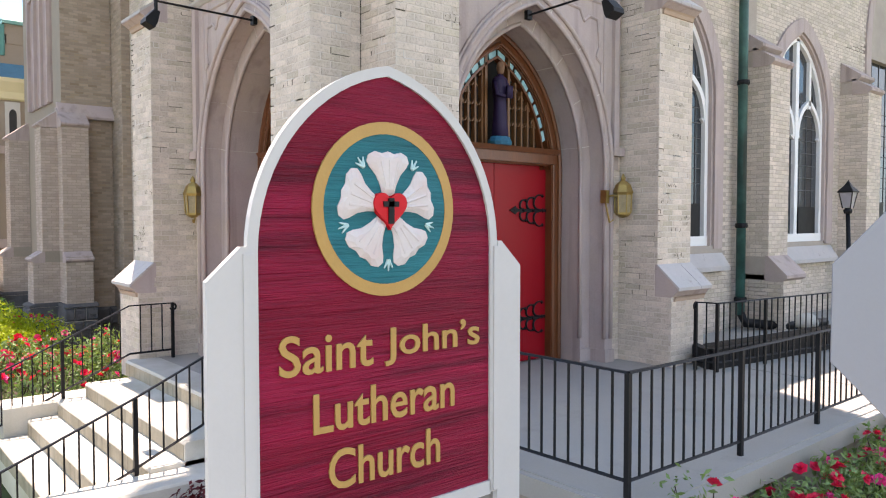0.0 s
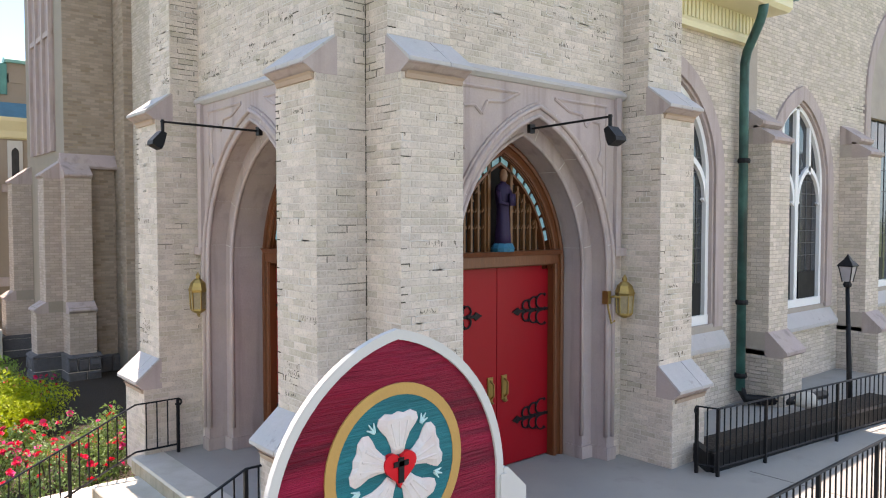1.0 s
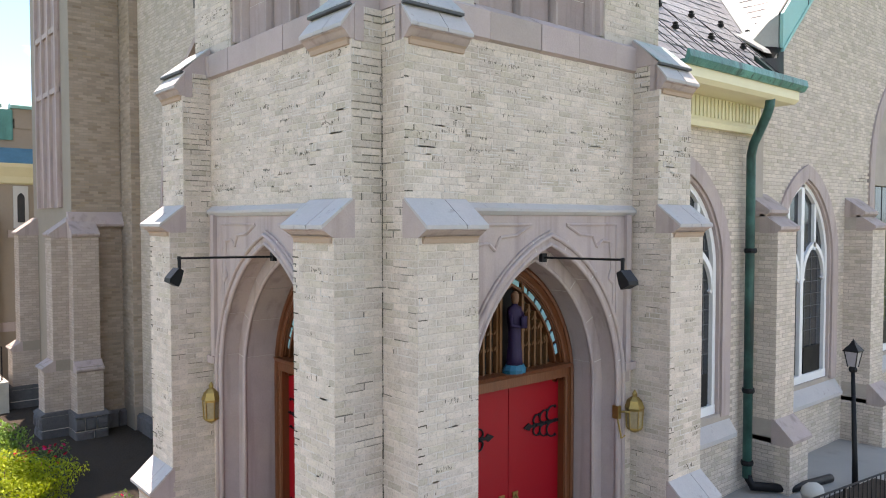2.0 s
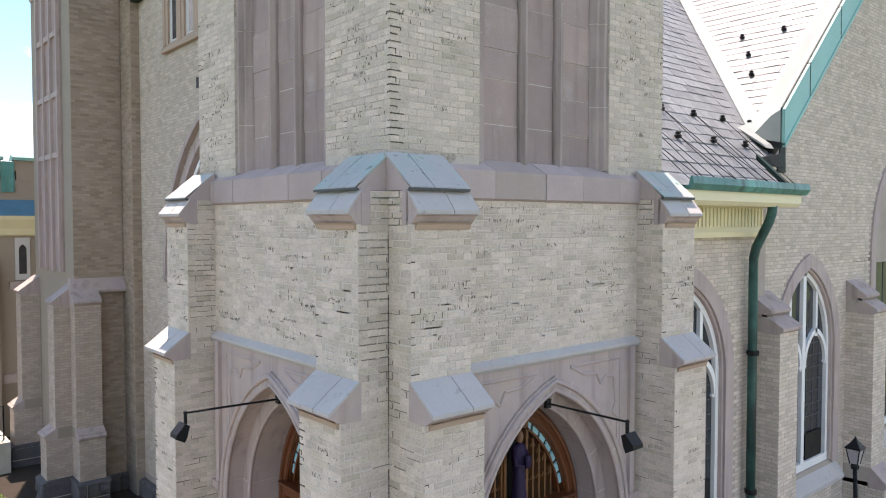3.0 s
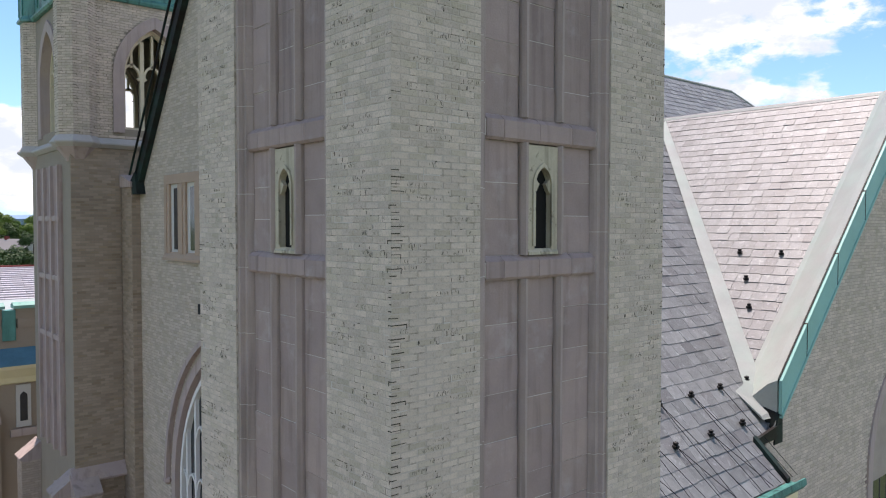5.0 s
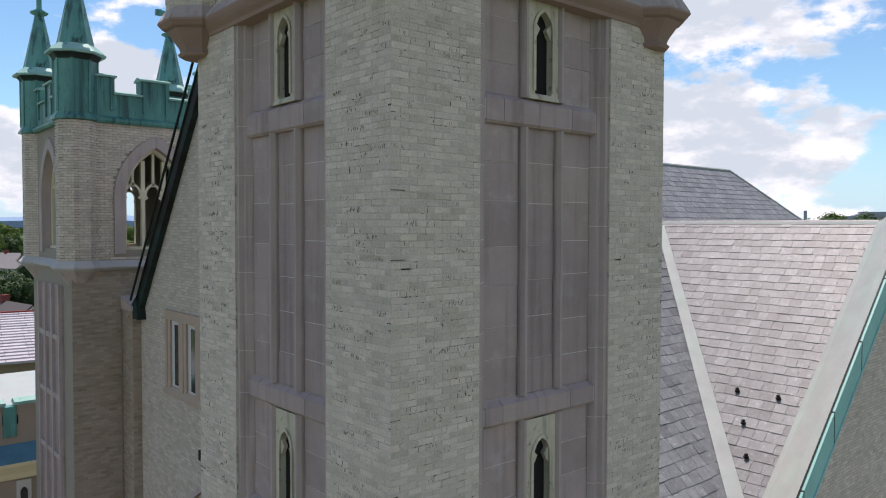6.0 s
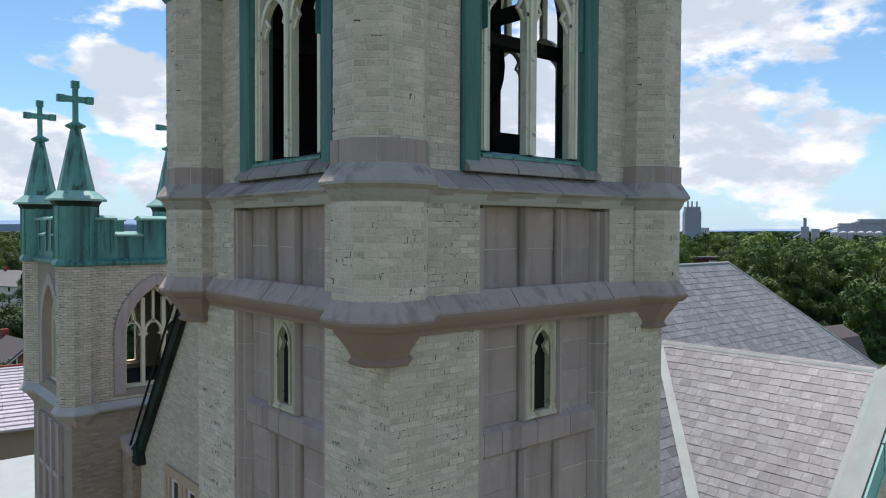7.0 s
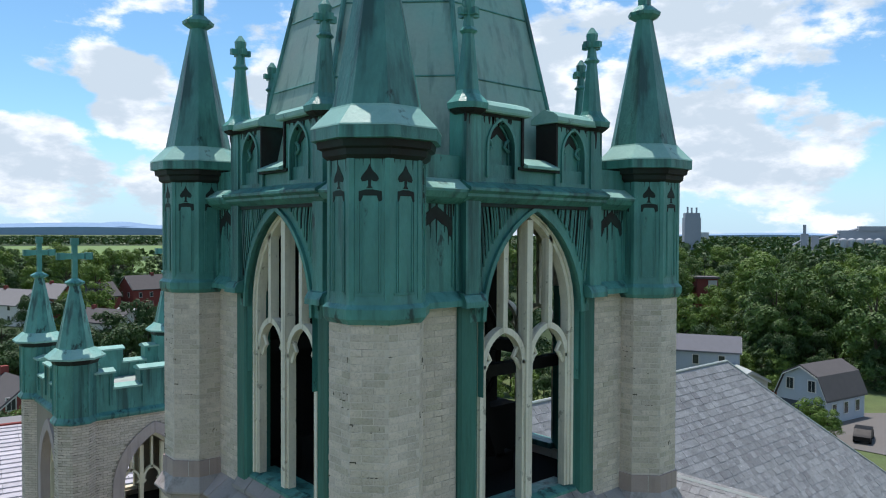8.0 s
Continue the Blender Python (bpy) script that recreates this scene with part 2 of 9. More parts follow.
WINDOW_WHITE = material("white window paint", (0.74, 0.74, 0.72), 0.45, 0.06, 3.0, 30, 0.08)
PIPE = material("dark stained copper", (0.012, 0.050, 0.044), 0.45, 0.3, 2.0, 30, 0.2, tint=(0.07, 0.25, 0.21), tint_amount=0.5, streak=(0.008, 0.016, 0.016), streak_amount=0.9, spec=0.4)
CREAM = material("cream paint", (0.72, 0.66, 0.44), 0.5, 0.06, 3.0, 30, 0.05)
TRACERY = material("weathered white wood", (0.72, 0.665, 0.55), 0.75, 0.15, 5.0, 40, 0.4, streak=(0.30, 0.26, 0.20), streak_amount=0.6, blot=(0.22, 0.19, 0.15), blot_scale=8.0, blot_at=(0.61, 0.68), blot_amount=0.7)
GLASS = material("dark leaded glass", (0.025, 0.03, 0.035), 0.12, 0.5, 5.0, 30, 0.05, spec=0.6)
# near-black base: in the belfry and slits it stands for missing light
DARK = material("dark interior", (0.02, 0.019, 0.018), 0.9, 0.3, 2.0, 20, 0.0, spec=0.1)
RED = material("red door paint", (0.30, 0.005, 0.011), 0.33, 0.06, 3.0, 30, 0.05)
WOOD_GOLD = material("golden oak", (0.17, 0.075, 0.028), 0.4, 0.35, 6.0, 40, 0.2, spec=0.5, stretch=(1, 1, 0.15))
WOOD = material("brown oak", (0.15, 0.047, 0.016), 0.34, 0.4, 5.0, 40, 0.3, spec=0.5, stretch=(1, 1, 0.15))
IRON = material("black iron", (0.009, 0.009, 0.010), 0.5, 0.3, 5.0, 60, 0.1, spec=0.2)
BRASS = material("aged brass", (0.36, 0.25, 0.085), 0.42, 0.3, 6.0, 60, 0.1, metal=0.85)
CONCRETE = material("concrete", (0.32, 0.305, 0.272), 0.85, 0.16, 0.9, 60, 0.3, tint=(0.275, 0.282, 0.262), tint_amount=0.6, blot=(0.24, 0.225, 0.20), blot_scale=1.7, blot_at=(0.56, 0.70), blot_amount=0.6)
CONCRETE_OLD = material("old brownish concrete", (0.27, 0.24, 0.20), 0.9, 0.2, 2.0, 40, 0.3, tint=(0.20, 0.17, 0.13), tint_amount=0.6, streak=(0.14, 0.12, 0.10), streak_amount=0.5)
STEP_DIRT = material("dirty riser stone", (0.33, 0.295, 0.225), 0.9, 0.3, 4.0, 40, 0.4, tint=(0.22, 0.19, 0.13), tint_amount=0.7, streak=(0.15, 0.13, 0.09), streak_amount=0.6)
STEPSTONE = material("worn step stone", (0.50, 0.48, 0.42), 0.85, 0.16, 2.0, 50, 0.3, tint=(0.32, 0.29, 0.20), tint_amount=0.55)
GRANITE = material("grey granite", (0.11, 0.11, 0.112), 0.85, 0.4, 6.0, 30, 1.0, per="island", per_amount=0.15, bump_dist=0.03)
GRASS = material("dry ground", (0.085, 0.12, 0.045), 0.95, 0.4, 0.25, 6, 0.4, tint=(0.10, 0.12, 0.045), tint_amount=0.7, bump_dist=0.05)
MAROON = material("carved maroon board", (0.185, 0.0045, 0.020), 0.45, 0.55, 2.2, 30, 0.9, stretch=(0.12, 1, 2.6), bump_dist=0.02, spec=0.2, tint=(0.30, 0.010, 0.044), tint_amount=0.8, blot=(0.055, 0.003, 0.010), blot_scale=5.0, blot_at=(0.50, 0.66), blot_amount=0.75)
GOLD = material("gold paint", (0.46, 0.27, 0.085), 0.4, 0.1, 8.0, 60, 0.1)
SIGN_TEAL = material("teal sign paint", (0.0, 0.130, 0.152), 0.45, 0.75, 3.0, 30, 0.7, stretch=(0.2, 1, 3.0), spec=0.2)
PETAL = material("white sign paint", (0.62, 0.57, 0.54), 0.5, 0.06, 12, 50, 0.1, tint=(0.62, 0.48, 0.44), tint_amount=0.6)
PETAL_LEAF = material("pale mint sign paint", (0.42, 0.62, 0.60), 0.5, 0.1, 10, 40, 0.1)
HEART = material("red sign paint", (0.60, 0.008, 0.015), 0.4, 0.08, 8, 40, 0.1)
ALUMINIUM = material("dull aluminium", (0.30, 0.31, 0.335), 0.55, 0.05, 1.5, 60, 0.03, metal=0.3)
LAMP_CLEAR = material("cloudy lamp glass", (0.32, 0.31, 0.33), 0.25, 0.15, 8, 40, 0.05)


def leaf_material(name, base, var, through=0.14):
    """Leaves: a dull gloss with some light passing through, each leaf its own shade."""
    m = material(name, base, 0.55, 0.15, 1.0, 30, 0.0, per="island", per_amount=var, spec=0.3)
    nt = m.node_tree
    b = nt.nodes["Principled BSDF"]
    tr = nt.nodes.new("ShaderNodeBsdfTranslucent")
    tr.inputs["Color"].default_value = (min(1, base[0] * 2.0), min(1, base[1] * 2.0), base[2] * 0.8, 1)
    mx = nt.nodes.new("ShaderNodeMixShader")
    mx.inputs[0].default_value = through
    nt.links.new(b.outputs[0], mx.inputs[1])
    nt.links.new(tr.outputs[0], mx.inputs[2])
    nt.links.new(mx.outputs[0], nt.nodes["Material Output"].inputs[0])
    return m


ROSE_RED, ROSE_PINK = leaf_material("red petals", (0.62, 0.012, 0.06), 0.3), leaf_material("deep pink petals", (0.62, 0.04, 0.19), 0.3)
ROSE_LEAF = leaf_material("rose leaves", (0.125, 0.20, 0.075), 0.5, 0.25)
LEAF_YELLOW, LEAF_GOLD = leaf_material("yellow-green leaves", (0.28, 0.34, 0.02), 0.35, 0.3), leaf_material("golden leaves", (0.34, 0.30, 0.03), 0.3)
LEAF_DARK, LEAF_BRIGHT = leaf_material("dark leaves", (0.025, 0.05, 0.02), 0.4), leaf_material("bright leaves", (0.17, 0.28, 0.07), 0.45, 0.3)
LEAF_RED = leaf_material("dark red leaves", (0.09, 0.010, 0.014), 0.5)
TREE_A, TREE_B, TREE_C = leaf_material("tree leaves", (0.062, 0.118, 0.026), 0.25, 0.08), leaf_material("dark tree leaves", (0.034, 0.074, 0.020), 0.25, 0.08), leaf_material("light tree leaves", (0.105, 0.175, 0.032), 0.25, 0.10)
BARK = material("bark", (0.06, 0.045, 0.035), 0.9, 0.3, 6, 30, 0.4)
FOREST = material("woodland floor", (0.03, 0.05, 0.018), 0.95, 0.35, 0.05, 0.6, 0.2)
FIELD_GREEN = material("crop field", (0.13, 0.20, 0.07), 0.95, 0.12, 0.01, 0.2, 0.0)
# woodland turned blue: the distance haze is put into the base colour
HILL = material("hazed wooded hill", (0.20, 0.30, 0.43), 1.0, 0.12, 0.004, 0.05, 0.0, spec=0.0)
SIDING, SIDING_PALE = material("grey siding", (0.25, 0.27, 0.30), 0.7, 0.08, 1, 20, 0.1), material("pale siding", (0.55, 0.54, 0.50), 0.7, 0.08, 1, 20, 0.1)
ROOF_DARK, ROOF_GREY = material("dark shingles", (0.085, 0.08, 0.08), 0.85, 0.2, 1, 12, 0.2), material("grey shingles", (0.19, 0.185, 0.185), 0.85, 0.15, 1, 12, 0.2)
SIDING_BLUE, ROOF_SLATE = material("blue-grey siding", (0.33, 0.37, 0.42), 0.7, 0.08, 1, 20, 0.1), material("blue-grey shingles", (0.115, 0.12, 0.135), 0.8, 0.2, 1, 12, 0.2)
BRICK_RED = material("red brick far", (0.20, 0.05, 0.042), 0.85, 0.15, 1, 12, 0.2)
SLATE_BLUE = material("dark blue-grey paint", (0.045, 0.055, 0.075), 0.5, 0.1, 2, 20, 0.05)
FENCE_RED = material("rust red boards", (0.17, 0.05, 0.025), 0.8, 0.2, 2, 20, 0.1)
ASPHALT = material("asphalt", (0.135, 0.128, 0.12), 0.9, 0.12, 0.3, 20, 0.1)
# FAR_GREY is lightened and blued, with distance haze put into the colour
FAR_GREY, FAR_PALE = material("hazed grey concrete", (0.30, 0.33, 0.37), 0.9, 0.12, 0.05, 0.6, 0.0), material("far pale concrete", (0.42, 0.44, 0.46), 0.9, 0.1, 0.05, 0.6, 0.0)
SOIL = material("dark mulch", (0.045, 0.035, 0.026), 0.95, 0.4, 3.0, 25, 0.8, bump_dist=0.04)

# ---- building tools ----


class Geo:
    """Vertices and faces of one mesh."""

    def __init__(self):
        self.v, self.f = [], []

    def add(self, vs, fs):
        n = len(self.v)
        self.v += [tuple(p) for p in vs]
        self.f += [tuple(i + n for i in q) for q in fs]
        return self

    def box(self, x0, x1, y0, y1, z0, z1):
        return self.add([(x, y, z) for z in (z0, z1) for y in (y0, y1) for x in (x0, x1)],
                        [(0, 2, 3, 1), (4, 5, 7, 6), (0, 1, 5, 4), (2, 6, 7, 3), (0, 4, 6, 2), (1, 3, 7, 5)])

    def loft(self, rings, closed=True, caps=True):
        k = len(rings[0])
        fs = []
        for j in range(len(rings) - 1):
            for i in range(k if closed else k - 1):
                a, b2 = j * k + i, j * k + (i + 1) % k
                fs.append((a, b2, b2 + k, a + k))
        if caps:
            fs.append(tuple(range(k))[::-1])
            fs.append(tuple((len(rings) - 1) * k + i for i in range(k)))
        return self.add([p for r in rings for p in r], fs)

    def prism_y(self, poly, y0, y1):
        """poly of (x, z), drawn out along y."""
        return self.loft([[(x, y0, z) for x, z in poly], [(x, y1, z) for x, z in poly]])

    def prism_x(self, poly, x0, x1):
        """poly of (y, z), drawn out along x."""
        return self.loft([[(x0, y, z) for y, z in poly], [(x1, y, z) for y, z in poly]])

    def prism_z(self, poly, z0, z1):
        return self.loft([[(x, y, z0) for x, y in poly], [(x, y, z1) for x, y in poly]])

    def tube(self, pts, r, n=8, r1=None):
        pts = [Vector(p) for p in pts]
        rings = []
        a = None
        for i, p in enumerate(pts):
            d = (pts[min(i + 1, len(pts) - 1)] - pts[max(i - 1, 0)]).normalized()
            if a is not None and (a - d * a.dot(d)).length > 0.2:
                a = (a - d * a.dot(d)).normalized()
            else:
                a = d.orthogonal().normalized() if abs(d.z) > 0.9 else d.cross(Vector((0, 0, 1))).normalized()
            c = d.cross(a)
            rr = r if r1 is None else r + (r1 - r) * i / (len(pts) - 1)
            rings.append([tuple(p + a * rr * math.cos(t) + c * rr * math.sin(t)) for t in [2 * math.pi * j / n for j in range(n)]])
        return self.loft(rings)

    def lathe(self, cx, cy, prof, n=12, turn=0.0):
        """prof of (radius, z) from the bottom up."""
        return self.loft([[(cx + r * math.cos(turn + 2 * math.pi * j / n), cy + r * math.sin(turn + 2 * math.pi * j / n), z) for j in range(n)] for r, z in prof])

    def moved(self, m):
        self.v = [tuple(m @ Vector(p)) for p in self.v]
        return self


def thing(name, at, label, category, group="", kind=""):
    ob = new(name)
    ob.location = at
    return tagged(ob, label, category, group, kind)


def part(name, geo, mat, parent=None, label="", kind="", smooth=False):
    """One mesh object from a Geo, under a thing or a part; geometry in world metres."""
    me = bpy.data.meshes.new(name)
    me.from_pydata(geo.v, [], geo.f)
    me.materials.append(mat)
    if smooth:
        me.polygons.foreach_set("use_smooth", [True] * len(me.polygons))
    me.update()
    bm = bmesh.new()
    bm.from_mesh(me)
    bmesh.ops.recalc_face_normals(bm, faces=bm.faces)
    bm.to_mesh(me)
    bm.free()
    ob = new(name, me)
    if parent:
        ob.parent = parent
        if parent.data is None:
            ob.matrix_parent_inverse = Matrix.Translation(-Vector(parent.location))
    return tagged(ob, label, kind=kind)


def octagon(cx, cy, apothem):
    r = apothem / math.cos(math.pi / 8)
    return [(cx + r * math.cos(math.pi / 8 + k * math.pi / 4), cy + r * math.sin(math.pi / 8 + k * math.pi / 4)) for k in range(8)]


def octo(G, cx, cy, prof):
    """prof of (apothem, z) from the bottom up."""
    return G.loft([[(x, y, z) for x, y in octagon(cx, cy, a)] for a, z in prof])


def arch(cx, h, e, zs, n=10):
    """Pointed arch from the left springing over the apex to the right one, as (x, z)."""
    R = h + e
    top = math.acos(-e / R)
    left = [(cx + e + R * math.cos(math.pi - (math.pi - top) * i / n), zs + R * math.sin(math.pi - (math.pi - top) * i / n)) for i in range(n + 1)]
    return left + [(2 * cx - x, z) for x, z in left[-2::-1]]


def arch_apex(h, e):
    return math.sqrt((h + e) ** 2 - e * e)


def arched_wall(G, u0, u1, z0, z1, ops, d0, d1, n=10):
    """A wall in the plane y = d0, as thick as d1 - d0, with arched openings (cx, h, e, sill, spring)."""
    u = u0

    def quad(a, b2, c, d):
        for y in (d0, d1):
            G.add([(p[0], y, p[1]) for p in (a, b2, c, d)], [(0, 1, 2, 3)])

    def reveal(p, q):
        G.add([(p[0], d0, p[1]), (q[0], d0, q[1]), (q[0], d1, q[1]), (p[0], d1, p[1])], [(0, 1, 2, 3)])
    for cx, h, e, sill, zs in ops:
        quad((u, z0), (cx - h, z0), (cx - h, z1), (u, z1))
        if sill > z0:
            quad((cx - h, z0), (cx + h, z0), (cx + h, sill), (cx - h, sill))
            reveal((cx - h, sill), (cx + h, sill))
        pts = arch(cx, h, e, zs, n)
        for a, b2 in zip(pts, pts[1:]):
            quad(a, b2, (b2[0], z1), (a[0], z1))
            reveal(a, b2)
        reveal((cx - h, sill), (cx - h, zs))
        reveal((cx + h, sill), (cx + h, zs))
        u = cx + h
    quad((u, z0), (u1, z0), (u1, z1), (u, z1))
    for a, b2 in (((u0, z0), (u0, z1)), ((u1, z0), (u1, z1)), ((u0, z1), (u1, z1))):
        reveal(a, b2)
    if all(o[3] > z0 for o in ops):
        reveal((u0, z0), (u1, z0))
    return G


def arch_ring(G, cx, h0, h1, e, sill, zs, d0, d1, n=10):
    """A stone order round an opening: between the half widths h0 and h1, from depth d0 to d1."""
    a, b2 = ([(cx - h, sill)] + arch(cx, h, e, zs, n) + [(cx + h, sill)] for h in (h0, h1))
    G.loft([[(p[0], d0, p[1]), (q[0], d0, q[1]), (q[0], d1, q[1]), (p[0], d1, p[1])] for p, q in zip(a, b2)])
    return G


def in_arch(x, z, op, grow=0.0):
    cx, h, e, sill, zs = op
    h = h + grow
    if z < sill - grow or abs(x - cx) > h:
        return False
    return z < zs or (abs(x - cx) + e) ** 2 + (z - zs) ** 2 < (h + e) ** 2


BL, BH, JOINT = 0.215, 0.068, 0.009


def brick_cells(u0, u1, z0, z1, ops=(), boxes=()):
    """Running bond in a wall's rectangle, outside of the openings: (u0, u1, z0, z1, proud)."""
    cells = []
    rng = random.Random(int(u0 * 971 + z0 * 131 + u1 * 17))
    rows = max(1, round((z1 - z0) / BH))
    h = (z1 - z0) / rows
    for r in range(rows):
        za, zb = z0 + r * h + JOINT / 2, z0 + (r + 1) * h - JOINT / 2
        edge = u0 - (BL / 2 if r % 2 else 0)
        while edge < u1 - 0.02:
            a, b2 = max(edge + JOINT / 2, u0), min(edge + BL - JOINT / 2, u1)
            edge += BL
            if b2 - a < 0.03:
                continue
            cu, cz = (a + b2) / 2, (za + zb) / 2
            if any(in_arch(cu, cz, op) for op in ops) or any(p <= cu <= q and s <= cz <= t for p, q, s, t in boxes):
                continue
            cells.append((a, b2, za, zb, 0.0015 + 0.004 * rng.random() ** 1.5))
    return cells


def brick_skin(G, cells, m=Matrix.Identity(4)):
    """Each brick stands proud of the plane y = 0 (towards -y), then moved by m."""
    for a, b2, za, zb, p in cells:
        g = 0.004
        vs = [(a, 0, za), (b2, 0, za), (b2, 0, zb), (a, 0, zb), (a + g, -p, za + g), (b2 - g, -p, za + g), (b2 - g, -p, zb - g), (a + g, -p, zb - g)]
        G.add([m @ Vector(q) for q in vs], [(4, 5, 6, 7), (0, 1, 5, 4), (1, 2, 6, 5), (2, 3, 7, 6), (3, 0, 4, 7)])
    return G


def corner_joints(G, m, z0, z1, seed, width=0.10, keep=0.75, side=1):
    """Eroded dark bed joints of a brick's end beside a corner at u = 0, with short uprights."""
    rng = random.Random(seed)
    rows = max(2, round((z1 - z0) / BH))
    h = (z1 - z0) / rows

    def chip(a, b2, c, d):
        vs = [(a, c), (b2, c + rng.uniform(-0.002, 0.002)), (b2, d), (a, d + rng.uniform(-0.002, 0.002))]
        G.loft([[m @ Vector((p, y, q)) for p, q in vs] for y in (0.0, -0.006)])
    for r in range(1, rows):
        z = z0 + r * h
        wave = 0.5 + 0.5 * math.sin(z * 1.3 + seed) * math.sin(z * 0.37 + 2 * seed)
        if rng.random() > keep * (0.3 + 0.7 * wave):
            continue
        w = width * (1.0 if r % 2 else 0.55) * rng.uniform(0.55, 1.1)
        t = rng.uniform(0.0025, 0.006)
        chip(*sorted((side * -0.003, side * w)), z - t, z + t)
        if rng.random() < 0.35:
            chip(*sorted((side * w, side * (w + 0.007))), z - h * rng.uniform(0.2, 0.8), z + t)
    return G


def open_joints(G, m, width, z0, z1, seed, keep, damp_end):
    """Dark eroded bed and head joints brick by brick over a face; damp_end: denser towards u = width, else towards 0."""
    rng = random.Random(seed)
    rows = max(1, round((z1 - z0) / BH))
    h = (z1 - z0) / rows

    def chip(a, b2, c, d):
        if b2 - a > 0.004:
            G.loft([[m @ Vector((p, y, q)) for p, q in ((a, c), (b2, c + rng.uniform(-0.002, 0.002)), (b2, d), (a, d + rng.uniform(-0.002, 0.002)))] for y in (0.0, -0.0062)])
    for r in range(rows):
        z = z0 + r * h
        edge = -(BL / 2 if r % 2 else 0)
        while edge < width:
            a, b2 = max(0.0, edge), min(width, edge + BL)
            edge += BL
            f = (a + b2) / 2 / width
            f = f if damp_end else 1 - f
            wave = 0.55 + 0.45 * math.sin(z * 2.1 + seed)
            if rng.random() < keep * (0.25 + 0.95 * f) * wave:
                t = rng.uniform(0.0015, 0.0045)
                chip(a + rng.uniform(0, 0.03), b2 - rng.uniform(0, 0.03), z - t, z + t)
            if b2 < width - 0.01 and rng.random() < keep * 0.9 * (0.2 + f) * wave:
                chip(b2 - 0.004, b2 + rng.uniform(0.001, 0.004), z, z + h * rng.uniform(0.5, 1.0))
    return G


def pitting(G, m, u0, u1, z0, z1, count, seed):
    """Clusters of small dark chips where the old paint has come off the joints."""
    rng = random.Random(seed)
    rows = max(2, round((z1 - z0) / BH))
    h = (z1 - z0) / rows
    for _ in range(count):
        r = rng.randrange(1, rows)
        u, zc = rng.uniform(u0, u1 - 0.1), z0 + r * h
        for k in range(rng.randrange(2, 8)):
            a = u + rng.uniform(0, 0.30)
            if a > u1 - 0.03:
                continue
            if rng.random() < 0.6:
                w, t, z = rng.uniform(0.006, 0.03), rng.uniform(0.002, 0.004), zc + h * rng.choice((0, 0, 1))
            else:
                w, t, z = rng.uniform(0.003, 0.006), rng.uniform(0.008, 0.026), zc + h * rng.uniform(0.3, 0.7)
            vs = [(a, z - t), (a + w, z - t * rng.uniform(0.5, 1.2)), (a + w * rng.uniform(0.7, 1.1), z + t), (a + w * 0.2, z + t * rng.uniform(0.6, 1.1))]
            G.loft([[m @ Vector((p, y, q)) for p, q in vs] for y in (0.0, -0.0062)])
    return G


def mottled(G, m, u0, u1, z0, z1, count, seed):
    """Bricks with many small slanting pits in the face, one or two together."""
    rng = random.Random(seed)
    rows = max(2, round((z1 - z0) / BH))
    h = (z1 - z0) / rows
    for _ in range(count):
        z, u = z0 + rng.randrange(rows) * h, rng.uniform(u0, max(u0 + 0.01, u1 - BL))
        w = min(u1 - u, BL * rng.choice((0.5, 1, 1, 1.4)))
        for k in range(int(w * rng.uniform(35, 75))):
            a, c, ln, t = u + rng.uniform(0, w), z + h * rng.uniform(0.1, 0.6), h * rng.uniform(0.15, 0.45), rng.uniform(0.0012, 0.0032)
            d = rng.uniform(-0.01, 0.01)
            if a + d + t > u1:
                continue
            G.loft([[m @ Vector((p, y, q)) for p, q in ((a, c), (a + t, c), (a + t + d, c + ln), (a + d, c + ln))] for y in (0.0, -0.0063)])
    return G


def repointing(G, m, u0, u1, z0, z1, count, seed):
    """Runs of pale new mortar, a brick or two long, here and there."""
    rng = random.Random(seed)
    rows = max(1, round((z1 - z0) / BH))
    h = (z1 - z0) / rows
    for _ in range(count):
        r = rng.randrange(1, rows)
        z = z0 + r * h
        w = BL * rng.choice((0.4, 0.6, 1, 1))
        u = rng.uniform(u0, max(u0 + 0.01, u1 - w))
        e = min(u1, u + w)
        for a, b2, c, d in ((u, e, z - 0.005, z + 0.005), (u, u + 0.009, z, z + h)):
            G.loft([[m @ Vector((p, y, q)) for p, q in ((a, c), (b2, c), (b2, d), (a, d))] for y in (0.0, -0.0055)])
    return G


def facing(x, y, deg):
    """Places a wall drawn in (u, z) on y = 0 so that u starts at (x, y); 0: it looks to -y, -90: to -x with u along -y."""
    return pose(x, y, 0, 0, 0, deg)

# ---- the corner tower ----
W = 4.57
C = W / 2


def quarter(k, cx=C, cy=C):
    return Matrix.Translation((cx, cy, 0)) @ Matrix.Rotation(-k * math.pi / 2, 4, "Z") @ Matrix.Translation((-cx, -cy, 0))


def square_ring(G, x0, y0, x1, y1, prof):
    """prof of (offset outward, z) round a rectangle."""
    return G.loft([[(x0 - o, y0 - o, z), (x1 + o, y0 - o, z), (x1 + o, y1 + o, z), (x0 - o, y1 + o, z)] for o, z in prof])


tower = thing("church_tower", (C, C, 0), "tall cream brick church tower with brownstone panels and green copper crown", "tower", kind="structure")
DOOR = (C, 1.45, 0.627, -0.3, 2.45)
LOW = -0.06

# lower stage walls, two with a portal
g = Geo()
arched_wall(g, LOW, W - LOW, -0.3, 6.45, [DOOR], LOW, 0.6)
wall_low = part("wall", g, MORTAR, tower)
copy_thing(wall_low, quarter(1))
g = Geo().box(0.6, W - LOW, W - 0.6, W - LOW, -1, 6.45).box(W - 0.6, W - LOW, 0.6, W - 0.6, -1, 6.45)
